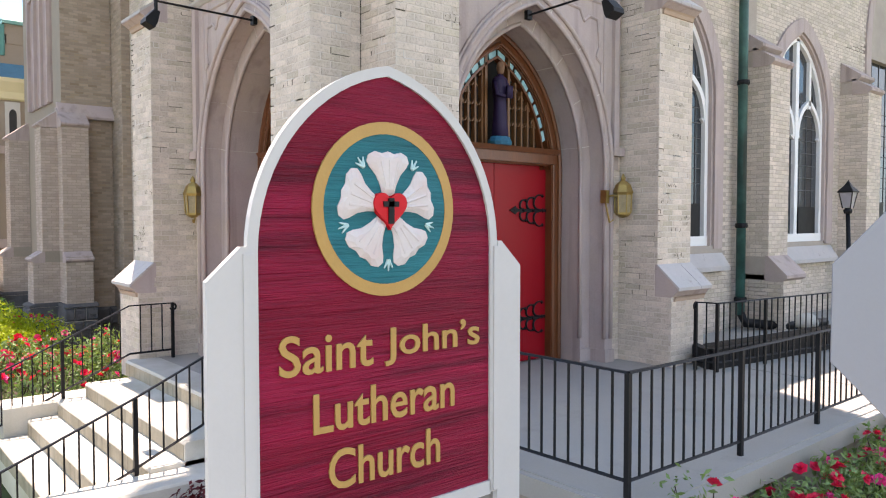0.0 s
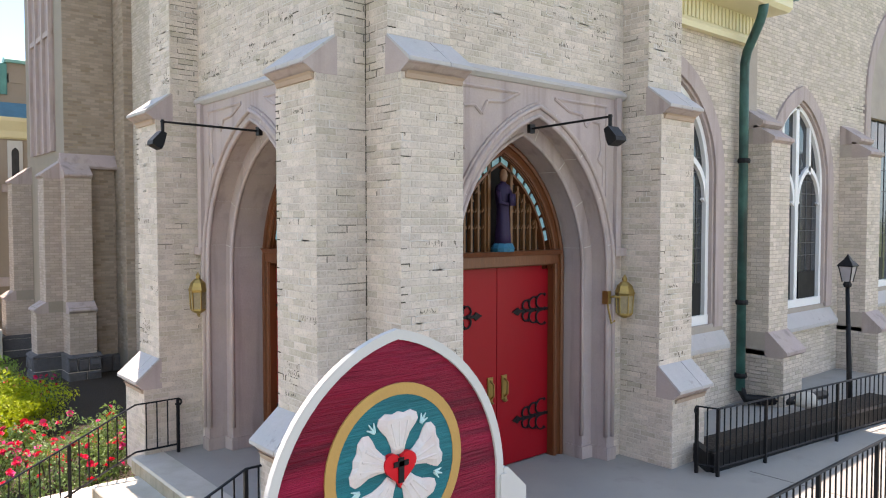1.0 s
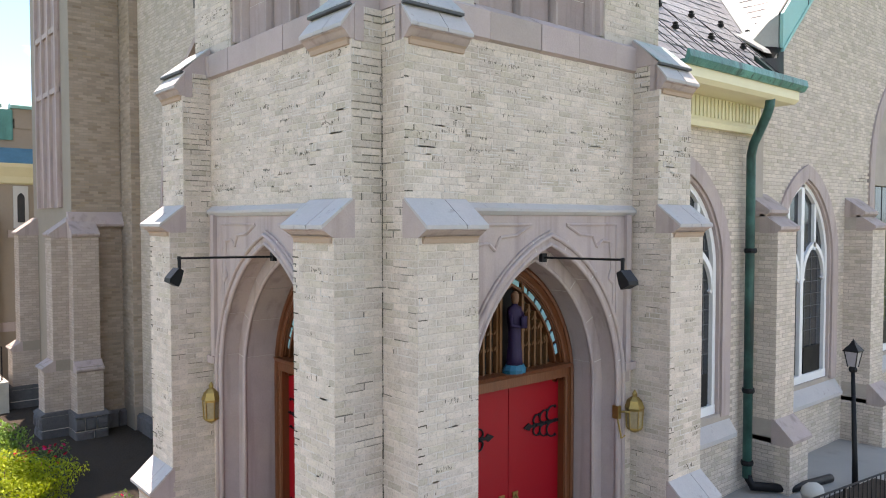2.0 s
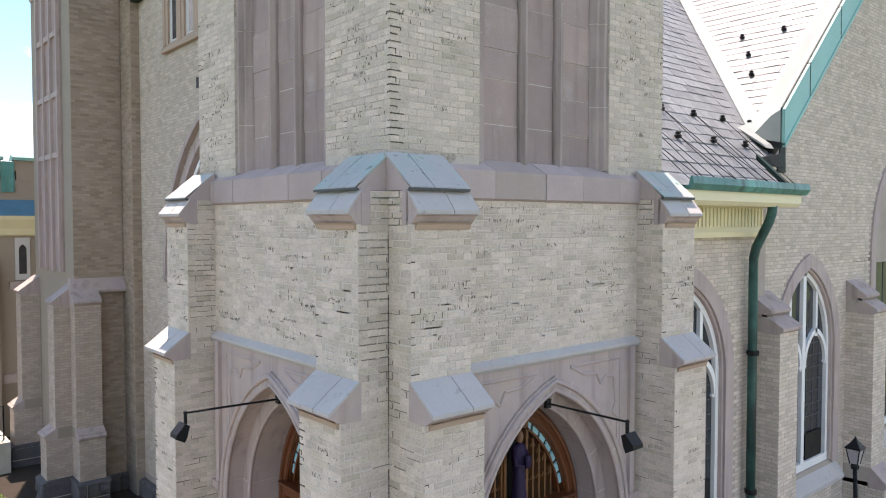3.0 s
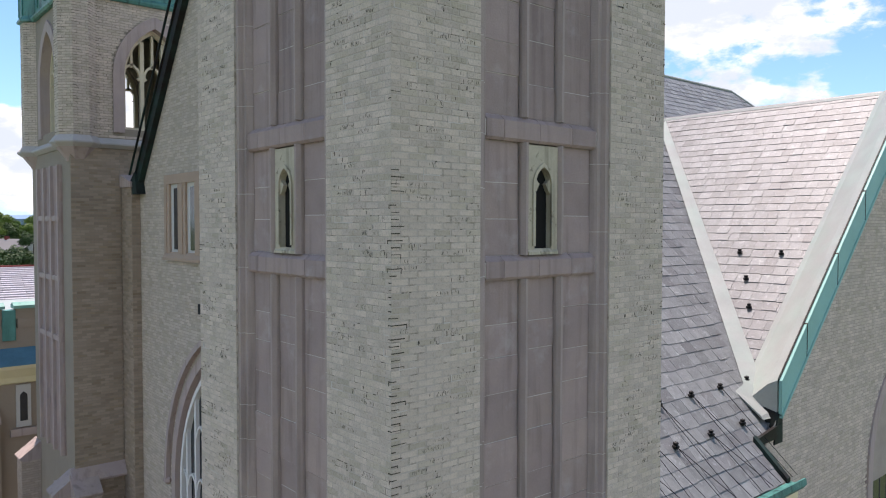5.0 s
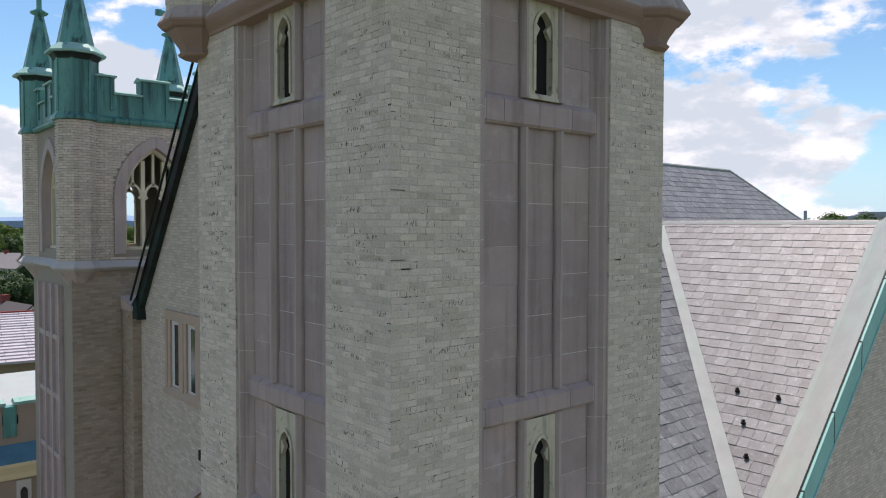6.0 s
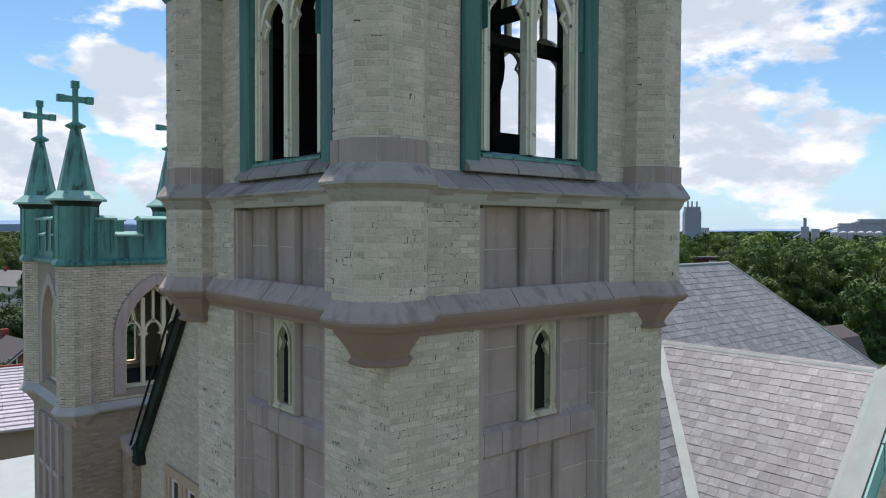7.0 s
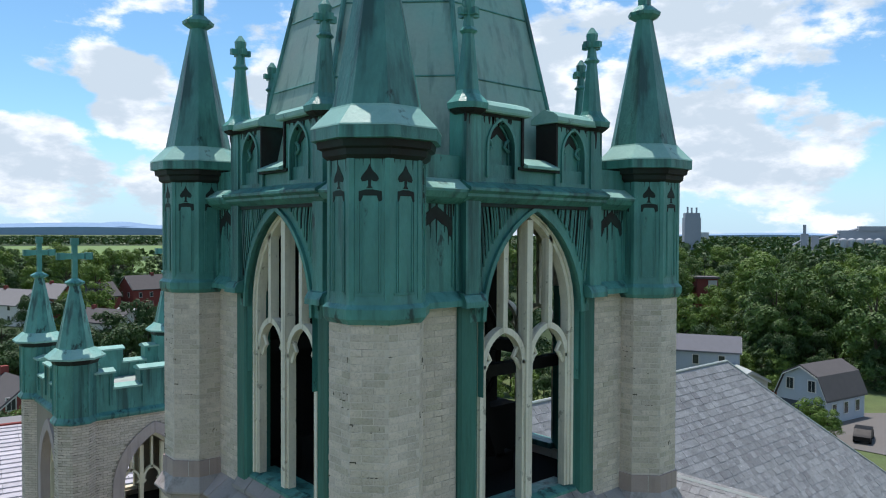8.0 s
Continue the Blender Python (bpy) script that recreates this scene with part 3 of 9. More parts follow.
part("wall", g, MORTAR, tower)

# string above the lower stage


def block_course(prof, lengths, mat, label):
    """A moulded course on the tower's two outer faces, in separate stones; prof of (y, z)."""
    for k in (0, 1):
        u = -0.02
        i = 0
        while u < W + 0.02:
            e = min(W + 0.02, u + lengths[i % len(lengths)])
            dy = 0.004 * ((i * 7) % 3 - 1)
            g = Geo().prism_x([(y + dy, z) for y, z in prof], u + 0.004, e - 0.004)
            part("course_stone", g.moved(quarter(k)), mat, tower, label)
            u, i = e, i + 1


g = square_ring(Geo(), 0, 0, W, W, [(0.03, 6.44), (0.07, 6.47), (0.07, 6.70), (-0.16, 6.80)])
part("string_course", g, STONE_BLOCK, tower, "sloped brownstone string course")
block_course([(0.16, 6.44), (-0.05, 6.44), (-0.11, 6.47), (-0.11, 6.76), (0.14, 6.90), (0.16, 6.90)], (0.72, 0.61, 0.80, 0.66), STONE_BLOCK_OB, "brownstone course block")

# shaft: core and four corner piers
g = Geo().box(0.2, W - 0.2, 0.2, W - 0.2, 6.45, 18.2)
P0, P1 = 1.17, 3.40
for x0 in (0, P1):
    for y0 in (0, P1):
        g.box(x0, x0 + P0, y0, y0 + P0, 6.47, 18.2)
part("shaft", g, MORTAR_SHAFT, tower)

ROWS_Z = [(6.86, 10.43), (10.70, 11.98), (12.26, 15.33), (15.66, 16.90), (17.15, 18.09)]
MULL = (1.98, 2.59)


def panel_face():
    made = []
    for n, (z0, z1) in enumerate(ROWS_Z):
        g = Geo()
        edges = (1.36, MULL[0], MULL[1], 3.21)
        lime = Geo()
        rng = random.Random(40 + n)
        for i in range(3):
            if n in (1, 3) and i == 1:
                continue
            u0, u1 = edges[i] + (0.008 if i == 0 else 0.060), edges[i + 1] - (0.008 if i == 2 else 0.060)
            k = max(1, round((z1 - z0) / 0.46))
            cuts = [z0] + [z0 + (z1 - z0) * j / k + (rng.uniform(-0.07, 0.07) if k > 2 else 0) for j in range(1, k)] + [z1]
            for a, b2 in zip(cuts, cuts[1:]):
                d = rng.uniform(-0.006, 0.006)
                g.box(u0, u1, 0.17 + d, 0.21, a + 0.004, b2 - 0.004)
            lime.box(u0 + 0.004, u1 - 0.004, 0.176, 0.208, z0, z1)
        made.append(part("panel", g, STONE_BLOCK, tower, "brownstone panel of large blocks"))
        made.append(part("lime_joint", lime, JOINT_PALE, tower))
        for u in MULL:
            g = Geo()
            g.prism_z([(u - 0.045, 0.18), (u - 0.045, 0.135), (u - 0.018, 0.08), (u + 0.018, 0.08), (u + 0.045, 0.135), (u + 0.045, 0.18)], z0, z1)
            made.append(part("mullion", g, STONE_SHAFT, tower))
    for u0, u1, s in ((P0 - 0.004, 1.36, 1), (3.21, P1 + 0.004, -1)):
        g = Geo()
        a, b2 = (u0, u1) if s > 0 else (u1, u0)
        g.prism_z([(a, 0.03), (a + s * 0.07, 0.03), (a + s * 0.09, 0.09), (a + s * 0.15, 0.09), (b2, 0.17), (b2, 0.25), (a, 0.25)], 6.86, 18.06)
        made.append(part("lime_joint", g, JOINT_PALE, tower))
        rng = random.Random(70 + s)
        z, g = 6.86, Geo()
        while z < 18.05:
            e = min(18.06, z + rng.uniform(0.45, 0.95))
            if e > 17.7:
                e = 18.06
            g.prism_z([(a - s * 0.002, 0.025), (a + s * 0.072, 0.025), (a + s * 0.094, 0.085), (a + s * 0.154, 0.085), (b2 + s * 0.003, 0.165), (b2 + s * 0.003, 0.25), (a - s * 0.002, 0.25)], z + 0.004, e - 0.004)
            z = e
        made.append(part("jamb", g, STONE_SHAFT, tower, "brownstone jamb with pale joints"))
    for z0, z1 in ((10.43, 10.70), (11.98, 12.26), (15.33, 15.66)):
        g = Geo().prism_x([(0.21, z0 + 0.03), (0.098, z0 + 0.035), (0.098, z1 - 0.07), (0.17, z1 - 0.015), (0.21, z1 - 0.015)], P0 + 0.1, P1 - 0.1)
        made.append(part("lime_joint", g, JOINT_PALE, tower))
        g = Geo()
        cuts = (P0 + 0.17, 1.62, 2.20, 2.78, P1 - 0.17)
        for a, b2 in zip(cuts, cuts[1:]):
            g.prism_x([(0.21, z0), (0.12, z0), (0.09, z0 + 0.03), (0.09, z1 - 0.06), (0.16, z1), (0.21, z1)], a + 0.004, b2 - 0.004)
        made.append(part("transom", g, STONE_BLOCK, tower, "flat band of brownstone blocks"))
    for z0, z1 in (ROWS_Z[1], ROWS_Z[3]):
        z1 -= 0.02
        g = Geo()
        op = (C, 0.14, 0.10, z0 + 0.06, z0 + 0.80)
        arched_wall(g, MULL[0] + 0.05, MULL[1] - 0.05, z0, z1, [op], 0.12, 0.2)
        arch_ring(g, C, 0.14, 0.18, 0.10, z0 + 0.10, z0 + 0.80, 0.10, 0.13)
        g.prism_x([(0.2, z0), (0.10, z0), (0.10, z0 + 0.03), (0.13, z0 + 0.07), (0.2, z0 + 0.07)], MULL[0] + 0.05, MULL[1] - 0.05)
        niche = part("niche_frame", g, NICHE_PAINT, tower, "weathered white pointed slit window frame")
        # flat near-black sheet in place of the unlit depth behind the slit
        g2 = Geo().box(C - 0.2, C + 0.2, 0.196, 0.199, z0, z1)
        part("louvre", g2, DARK, niche)
        g2 = Geo()
        for sx in (-1, 1):
            g2.prism_y([(C + sx * 0.16, z0 + 0.68), (C + sx * 0.10, z0 + 0.74), (C + sx * 0.055, z0 + 0.82), (C + sx * 0.10, z0 + 0.86), (C + sx * 0.16, z0 + 0.94)], 0.125, 0.18)
        part("cusp", g2, NICHE_PAINT, niche)
        made.append(niche)
    return made


for ob in panel_face():
    for k in (1, 2, 3):
        copy_thing(ob, quarter(k))

# strings below and above the short panels
g = square_ring(Geo(), 0, 0, W, W, [(0.0, 16.88), (0.05, 16.91), (0.12, 16.98), (0.12, 17.005), (-0.02, 17.19)])
part("string_course", g, STONE_SHAFT, tower)
g = square_ring(Geo(), 0, 0, W, W, [(0.0, 18.10), (0.03, 18.14), (0.06, 18.20), (0.13, 18.235), (0.13, 18.255), (-0.18, 18.465)])
part("string_course", g, WEATHER, tower, "sloped grey stone weathering course")
block_course([(0.2, 18.10), (0.0, 18.11), (-0.03, 18.145), (-0.065, 18.205), (-0.14, 18.238), (-0.14, 18.262), (0.19, 18.478), (0.25, 18.478)], (0.42, 0.36, 0.47, 0.33), WEATHER_OB, "grey weathering stone")
block_course([(0.1, 16.89), (-0.05, 16.91), (-0.13, 16.985), (-0.13, 17.012), (0.02, 17.20), (0.1, 17.20)], (0.55, 0.62, 0.5), STONE_SHAFT, "brownstone course block")
# moulding in a darker stone: shade under the string is put into its colour
g = square_ring(Geo(), 0, 0, W, W, [(-0.05, 16.78), (0.02, 16.785), (0.035, 16.83), (0.09, 16.88), (0.125, 16.93), (0.140, 16.965), (0.140, 16.992), (-0.05, 16.992)])
part("bed_mould", g, STONE_RED, tower, "brown bed moulding, underside shade in its colour")

# corner turrets
TC, TA = 0.23, 0.435


def turret():
    made = []
    g = octo(Geo(), TC, TC, [(0.20, 16.535), (0.28, 16.55), (0.30, 16.58), (0.265, 16.62), (0.285, 16.67), (0.36, 16.78), (0.42, 16.86), (0.43, 16.91)])
    made.append(part("corbel", g, STONE_RED, tower, "moulded reddish stone corbel"))
    g = octo(Geo(), TC, TC, [(TA - 0.03, 16.90), (TA + 0.04, 16.92), (TA + 0.10, 16.985), (TA + 0.10, 17.01), (TA - 0.01, 17.2)])
    made.append(part("string_course", g, STONE_SHAFT, tower))
    # same dark ring on the turret, painting the underside's shade
    g = octo(Geo(), TC, TC, [(TA - 0.03, 16.885), (TA + 0.05, 16.905), (TA + 0.108, 16.965), (TA + 0.108, 16.99), (TA - 0.02, 16.99)])
    made.append(part("bed_mould", g, STONE_RED, tower))
    g = octo(Geo(), TC, TC, [(TA, 17.0), (TA, 18.1)])
    made.append(part("turret_shaft", g, MORTAR, tower))
    g = octo(Geo(), TC, TC, [(TA, 18.09), (TA + 0.03, 18.14), (TA + 0.055, 18.205), (TA + 0.12, 18.245), (TA + 0.12, 18.272), (TA - 0.01, 18.48)])
    made.append(part("string_course", g, WEATHER_OB, tower))
    g = octo(Geo(), TC, TC, [(TA + 0.008, 18.42), (TA + 0.008, 18.655)])
    made.append(part("lime_joint", g, JOINT_PALE, tower))
    for k in range(8):
        m = Matrix.Translation((TC, TC, 0)) @ Matrix.Rotation(k * math.pi / 4, 4, "Z")
        q = (TA + 0.014) * 0.4142
        cuts = (-q, -0.04 + 0.07 * (k % 3), q)
        g = Geo()
        for a, b2 in zip(cuts, cuts[1:]):
            g.prism_z([(a + (0.005 if a > -q else 0), -TA - 0.014), (b2 - (0.005 if b2 < q else 0), -TA - 0.014), (b2 * 0.97, -TA + 0.01), (a * 0.97, -TA + 0.01)], 18.42, 18.66)
        made.append(part("base_block", g.moved(m), STONE_BLOCK, tower, "brownstone blocks with pale joints"))
    g = octo(Geo(), TC, TC, [(TA - 0.01, 18.6), (TA - 0.01, 21.1)])
    made.append(part("turret_shaft", g, MORTAR, tower))
    # copper crown
    g = octo(Geo(), TC, TC, [(TA + 0.01, 20.95), (TA + 0.045, 21.0), (TA + 0.05, 21.09), (TA + 0.012, 21.13), (TA, 21.22), (TA, 22.46)])
    crown = part("turret_crown", g, COPPER, tower, "green copper sheathing with spade-headed panels")
    for k in range(8):
        a = k * math.pi / 4
        m = Matrix.Translation((TC, TC, 0)) @ Matrix.Rotation(a + math.pi / 2, 4, "Z")
        s, so = TA * 0.4142, (TA + 0.010) * 0.4142
        for q in (-1, 1):
            g = Geo().prism_z([(q * so, -TA - 0.010), (q * (so - 0.045), -TA - 0.010), (q * (so - 0.052), -TA + 0.01), (q * s, -TA + 0.01)], 21.16, 22.45)
            part("rib", g.moved(m), COPPER, crown)
        rg = random.Random(90 + k)
        j = [rg.uniform(0.85, 1.1) for _ in range(4)]
        g = Geo()
        g.prism_y([(0, 22.395), (0.025, 22.34), (0.07 * j[0], 22.29), (0.082 * j[0], 22.26), (0.068, 22.235), (0.035, 22.238), (0.015, 22.25), (0.012, 22.20), (0.03, 22.175),
                   (-0.03, 22.175), (-0.012, 22.20), (-0.015, 22.25), (-0.035, 22.238), (-0.068, 22.235), (-0.082 * j[1], 22.26), (-0.07 * j[1], 22.29), (-0.025, 22.34)], -TA - 0.004, -TA + 0.01)
        g.prism_y([(-0.03, 22.165), (0.03, 22.165), (0.10 * j[2], 22.15), (0.105 * j[2], 22.07), (0.085, 22.05), (0.065, 22.11), (-0.06, 22.11), (-0.08, 22.055), (-0.10 * j[3], 22.06), (-0.10 * j[3], 22.15)], -TA - 0.004, -TA + 0.01)
        part("trefoil", g.moved(m), COPPER_BROWN, crown, "spade-shaped opening, black inside")
        g = Geo()
        for u in (-s + 0.085, -s + 0.105, s - 0.105, s - 0.085):
            g.box(u - 0.006, u + 0.006, -TA - 0.010, -TA + 0.01, 21.24, 22.06)
        g.box(-s + 0.05, s - 0.05, -TA - 0.010, -TA + 0.01, 21.215, 21.235)
        part("panel_bead", g.moved(m), COPPER, crown)
        g = Geo()
        for _ in range(4):
            u, w, ln = rg.uniform(-s + 0.05, s - 0.05), rg.uniform(0.003, 0.008), 0.03 + 0.14 * rg.random() ** 2
            g.prism_y([(u - w, 22.45), (u + w, 22.45), (u + w * 0.3, 22.45 - ln), (u - w * 0.3, 22.45 - ln)], -TA - 0.0025, -TA + 0.01)
        part("drip_stain", g.moved(m), COPPER_BROWN, crown, kind="stuff")
    made.append(crown)
    g = octo(Geo(), TC, TC, [(TA + 0.005, 22.44), (TA + 0.05, 22.475), (TA + 0.055, 22.53), (TA + 0.095, 22.545), (TA + 0.105, 22.62)])
    made.append(part("cornice", g, COPPER_BROWN, tower, "dark brown copper cornice"))
    g = octo(Geo(), TC, TC, [(TA + 0.10, 22.61), (TA + 0.15, 22.615), (TA + 0.152, 22.72), (TA + 0.13, 22.735)])
    made.append(part("skirt_band", g, COPPER, tower))
    # the slope takes the paler copper, which carries the light on its top
    g = octo(Geo(), TC, TC, [(TA + 0.156, 22.722), (TA + 0.15, 22.738), (0.425, 22.915), (0.415, 22.935), (0.38, 22.935)])
    made.append(part("pinnacle_skirt", g, COPPER_PALE, tower, "pale weathered copper skirt, daylight painted in"))
    g = octo(Geo(), TC, TC, [(0.405, 22.925), (0.10, 24.62)])
    made.append(part("pinnacle", g, COPPER, tower, "eight-sided green copper pinnacle"))
    g = octo(Geo(), TC, TC, [(0.10, 24.60), (0.19, 24.66), (0.20, 24.70), (0.09, 24.80)])
    g.box(TC - 0.06, TC + 0.06, TC - 0.06, TC + 0.06, 24.78, 25.6).box(TC - 0.25, TC + 0.25, TC - 0.055, TC + 0.055, 25.26, 25.40)
    made.append(part("finial_cross", g, COPPER, tower))
    return made


TURRETS = [(-0.02, 0.12), (4.34, 0.15), (0.04, 4.52), (4.45, 4.45)]
TC = 0.0
for ob in turret():
    for x, y in TURRETS[1:]:
        copy_thing(ob, Matrix.Translation((x, y, 0)))
    ob.matrix_basis = Matrix.Translation((*TURRETS[0], 0))

# belfry stage
BELF = (C, 0.80, 0.5, 18.62, 20.83)


def belfry_face():
    made = []
    g = arched_wall(Geo(), 0.3, W - 0.3, 18.3, 22.2, [(C, 0.98, 0.5, 18.62, 20.83)], 0.16, 0.5)
    made.append(part("belfry_wall", g, MORTAR_SHAFT, tower))
    g = Geo()
    for u0, u1 in ((0.3, 1.13), (W - 1.13, W - 0.3)):
        brick_skin(g, brick_cells(u0, u1, 18.44, 21.05), facing(0, 0.16, 0))
    made.append(part("brickwork", g, BRICK, tower, kind="stuff"))
    # tracery: two lights, with upright bars in the head
    cx, h, e, sill, zs = BELF
    g = Geo()
    arch_ring(g, cx, 0.74, 0.84, e, 18.7, zs, 0.30, 0.42)
    arch_ring(g, cx, 0.785, 0.825, e, 18.7, zs, 0.275, 0.31)
    g.box(cx - 0.05, cx + 0.05, 0.28, 0.42, 18.7, 21.93)
    for s in (-1, 1):
        arch_ring(g, cx + s * 0.395, 0.30, 0.37, 0.06, 20.28, 20.30, 0.31, 0.41, 7)
        g.box(cx + s * 0.395 - 0.035, cx + s * 0.395 + 0.035, 0.30, 0.41, 20.66, 21.76)
        for q in (-1, 1):
            g.tube([(cx + s * 0.395 + q * 0.33, 0.36, 20.52), (cx + s * 0.395 + q * 0.235, 0.36, 20.43), (cx + s * 0.395 + q * 0.19, 0.36, 20.36), (cx + s * 0.395 + q * 0.24, 0.36, 20.33), (cx + s * 0.395 + q * 0.31, 0.36, 20.22)], 0.027, 6)
            g.box(cx + s * 0.395 + q * 0.335 - 0.03, cx + s * 0.395 + q * 0.335 + 0.03, 0.31, 0.41, 18.7, 20.32)
    g.moved(Matrix.Translation((C, -0.11, 0)) @ Matrix.Diagonal((0.955, 1, 1, 1)) @ Matrix.Translation((-C, 0, 0)))
    made.append(part("tracery", g, TRACERY, tower, "weathered white wooden gothic tracery, open behind"))
    g = Geo().prism_x([(0.5, 18.62), (0.14, 18.62), (0.14, 18.655), (0.26, 18.70), (0.5, 18.70)], C - 0.83, C + 0.83)
    made.append(part("sill", g, COPPER, tower, "thin stained copper sill"))
    g = Geo()
    for i in range(6):
        a = C - 1.12 + i * 0.373
        g.prism_x([(0.4, 18.45), (0.03 + 0.008 * (i % 2), 18.45), (0.03 + 0.008 * (i % 2), 18.495), (0.165, 18.63), (0.4, 18.63)], a + 0.006, a + 0.367)
    made.append(part("sill_stone", g, WEATHER_OB, tower, "sloped grey sill stones"))
    for s in (-1, 1):
        g = Geo()
        g.prism_z([(C + s * 0.80, 0.42), (C + s * 0.80, 0.20), (C + s * 0.85, 0.18), (C + s * 0.875, 0.125), (C + s * 0.91, 0.105), (C + s * 1.11, 0.105), (C + s * 1.14, 0.13), (C + s * 1.14, 0.42)], 18.46, 21.01)
        made.append(part("jamb", g, COPPER_JAMB, tower, "dark green copper jamb"))
        g = Geo()
        g.box(min(C + s * 0.92, C + s * 1.13), max(C + s * 0.92, C + s * 1.13), 0.03, 0.3, 21.1, 23.06)
        g.prism_x([(-0.04, 21.0), (-0.04, 21.06), (0.0, 21.13), (0.2, 21.2), (0.2, 21.0)], min(C + s * 0.87, C + s * 1.18), max(C + s * 0.87, C + s * 1.18))
        pil = part("pilaster", g, COPPER, tower, "green copper pilaster")
        made.append(pil)
        g = Geo()
        u = C + s * 1.03
        g.lathe(u, 0.12, [(0.15, 23.02), (0.20, 23.05), (0.21, 23.075)], 8, math.pi / 8)
        made.append(part("pinnacle_bed", g, COPPER_BROWN, tower))
        g = Geo().lathe(u, 0.12, [(0.225, 23.07), (0.235, 23.13), (0.15, 23.22), (0.135, 23.25), (0.125, 23.27), (0.065, 23.86), (0.10, 23.89), (0.065, 23.93), (0.05, 24.05), (0.07, 24.16), (0.075, 24.22), (0.02, 24.3)], 8, math.pi / 8)
        g.box(u - 0.13, u + 0.13, 0.09, 0.15, 24.05, 24.12).box(u - 0.03, u + 0.03, -0.01, 0.25, 24.05, 24.12)
        made.append(part("small_pinnacle", g, COPPER, tower, "slender green copper pinnacle"))
        # side panel between the pilaster and the turret
        a, b2 = sorted((C + s * 1.12, C + s * 1.92))
        g = Geo().box(a, b2, 0.13, 0.3, 21.05, 22.58)
        g.prism_x([(0.3, 21.0), (0.02, 21.02), (0.02, 21.08), (0.12, 21.17), (0.3, 21.2)], a, b2)
        made.append(part("side_panel", g, COPPER, tower))
        g = Geo().prism_x([(0.3, 22.06), (0.10, 22.08), (0.0, 22.14), (-0.04, 22.20), (-0.04, 22.225), (0.13, 22.34), (0.3, 22.34)], a, b2)
        made.append(part("side_cornice", g, COPPER, tower))
        # thin paler sheet: light on the coping's top, painted over its patina
        g = Geo().add([(a, -0.045, 22.229), (b2, -0.045, 22.229), (b2, 0.12, 22.339), (a, 0.12, 22.339), (a, -0.045, 22.221), (b2, -0.045, 22.221), (b2, 0.12, 22.331), (a, 0.12, 22.331)],
                      [(0, 1, 2, 3), (4, 7, 6, 5), (0, 4, 5, 1), (1, 5, 6, 2), (2, 6, 7, 3), (3, 7, 4, 0)])
        made.append(part("coping_sheet", g, COPPER_PALE, tower, "bright weathered copper sheet, top light painted in"))
        # framed panel with a black pointed head
        p0, p1 = sorted((C + s * 1.20, C + s * 1.72))
        g = Geo().box(p0 - 0.03, p0, 0.105, 0.14, 21.18, 22.08).box(p1, p1 + 0.03, 0.105, 0.14, 21.18, 22.08)
        g.box(p0 + 0.025, p0 + 0.04, 0.115, 0.14, 21.22, 21.95).box(p1 - 0.04, p1 - 0.025, 0.115, 0.14, 21.22, 21.95)
        made.append(part("panel_frame", g, COPPER, tower))
        pm, rg = (p0 + p1) / 2, random.Random(31 if s > 0 else 32)
        g = Geo()
        for q in (-1, 1):
            g.prism_y([(pm, 22.06), (pm + q * 0.08, 22.01), (pm + q * 0.20, 21.93), (pm + q * 0.235, 21.78), (pm + q * 0.19, 21.74), (pm + q * 0.15, 21.84), (pm + q * 0.08, 21.87), (pm, 21.93)], 0.122, 0.14)
        for _ in range(16):
            u, w, ln = rg.uniform(p0 + 0.01, p1 - 0.01), rg.uniform(0.004, 0.013), 0.1 + 0.34 * rg.random()
            g.prism_y([(u - w, 22.08), (u + w, 22.08), (u + w * 0.6, 22.08 - ln * 0.6), (u, 22.08 - ln), (u - w * 0.7, 22.08 - ln * 0.5)], 0.124, 0.14)
        made.append(part("panel_head", g, COPPER_BROWN, tower, "black stained carved panel head", kind="stuff"))
    # spandrel with the arch, parapet and merlons
    g = Geo()
    arched_wall(g, C - 1.0, C + 1.0, 20.83, 22.14, [(C, 0.80, 0.5, 20.0, 20.83)], 0.10, 0.22)
    made.append(part("spandrel", g, COPPER, tower, "streaked green copper spandrel"))
    g = Geo()
    rng = random.Random(11)
    for s in (-1, 1):
        for k in range(20):
            u = 0.14 + k * 0.042 + rng.uniform(-0.012, 0.012)
            zb = 20.83 + math.sqrt(max(0.0, (0.93 + 0.5) ** 2 - (u + 0.5) ** 2)) if u < 0.93 else 20.9
            zt = min(22.10, zb + 0.85 + rng.uniform(-0.25, 0.2))
            if zb < 22.02:
                lean = 0.10 * (zt - zb)
                g.tube([(C + s * u, 0.09, zb + 0.02), (C + s * (u + lean * 0.4), 0.082, (zb + zt) / 2), (C + s * (u + lean), 0.088, zt)], 0.013, 5)
    made.append(part("carved_flute", g, COPPER, tower, "carved copper flutes over the arch", kind="stuff"))
    # dark drips below the mouldings
    g = Geo()
    rng = random.Random(17)

    def drips(u0, u1, zt, y, n, longest, floor=None):
        for _ in range(n):
            u, w, ln = rng.uniform(u0, u1), rng.uniform(0.006, 0.022), longest * rng.random() ** 1.8 + 0.03
            zb = zt - ln
            if floor:
                zb = max(zb, floor(u) + 0.02)
                if zb > zt - 0.03:
                    continue
            g.prism_y([(u - w, zt), (u + w, zt), (u + w * 0.8, (zt + zb) / 2), (u + w * 0.2, zb), (u - w * 0.3, zb), (u - w * 0.7, (zt + zb) / 2)], y - 0.003, y + 0.02)
    for s in (-1, 1):
        a, b2 = sorted((C + s * 0.18, C + s * 0.95))
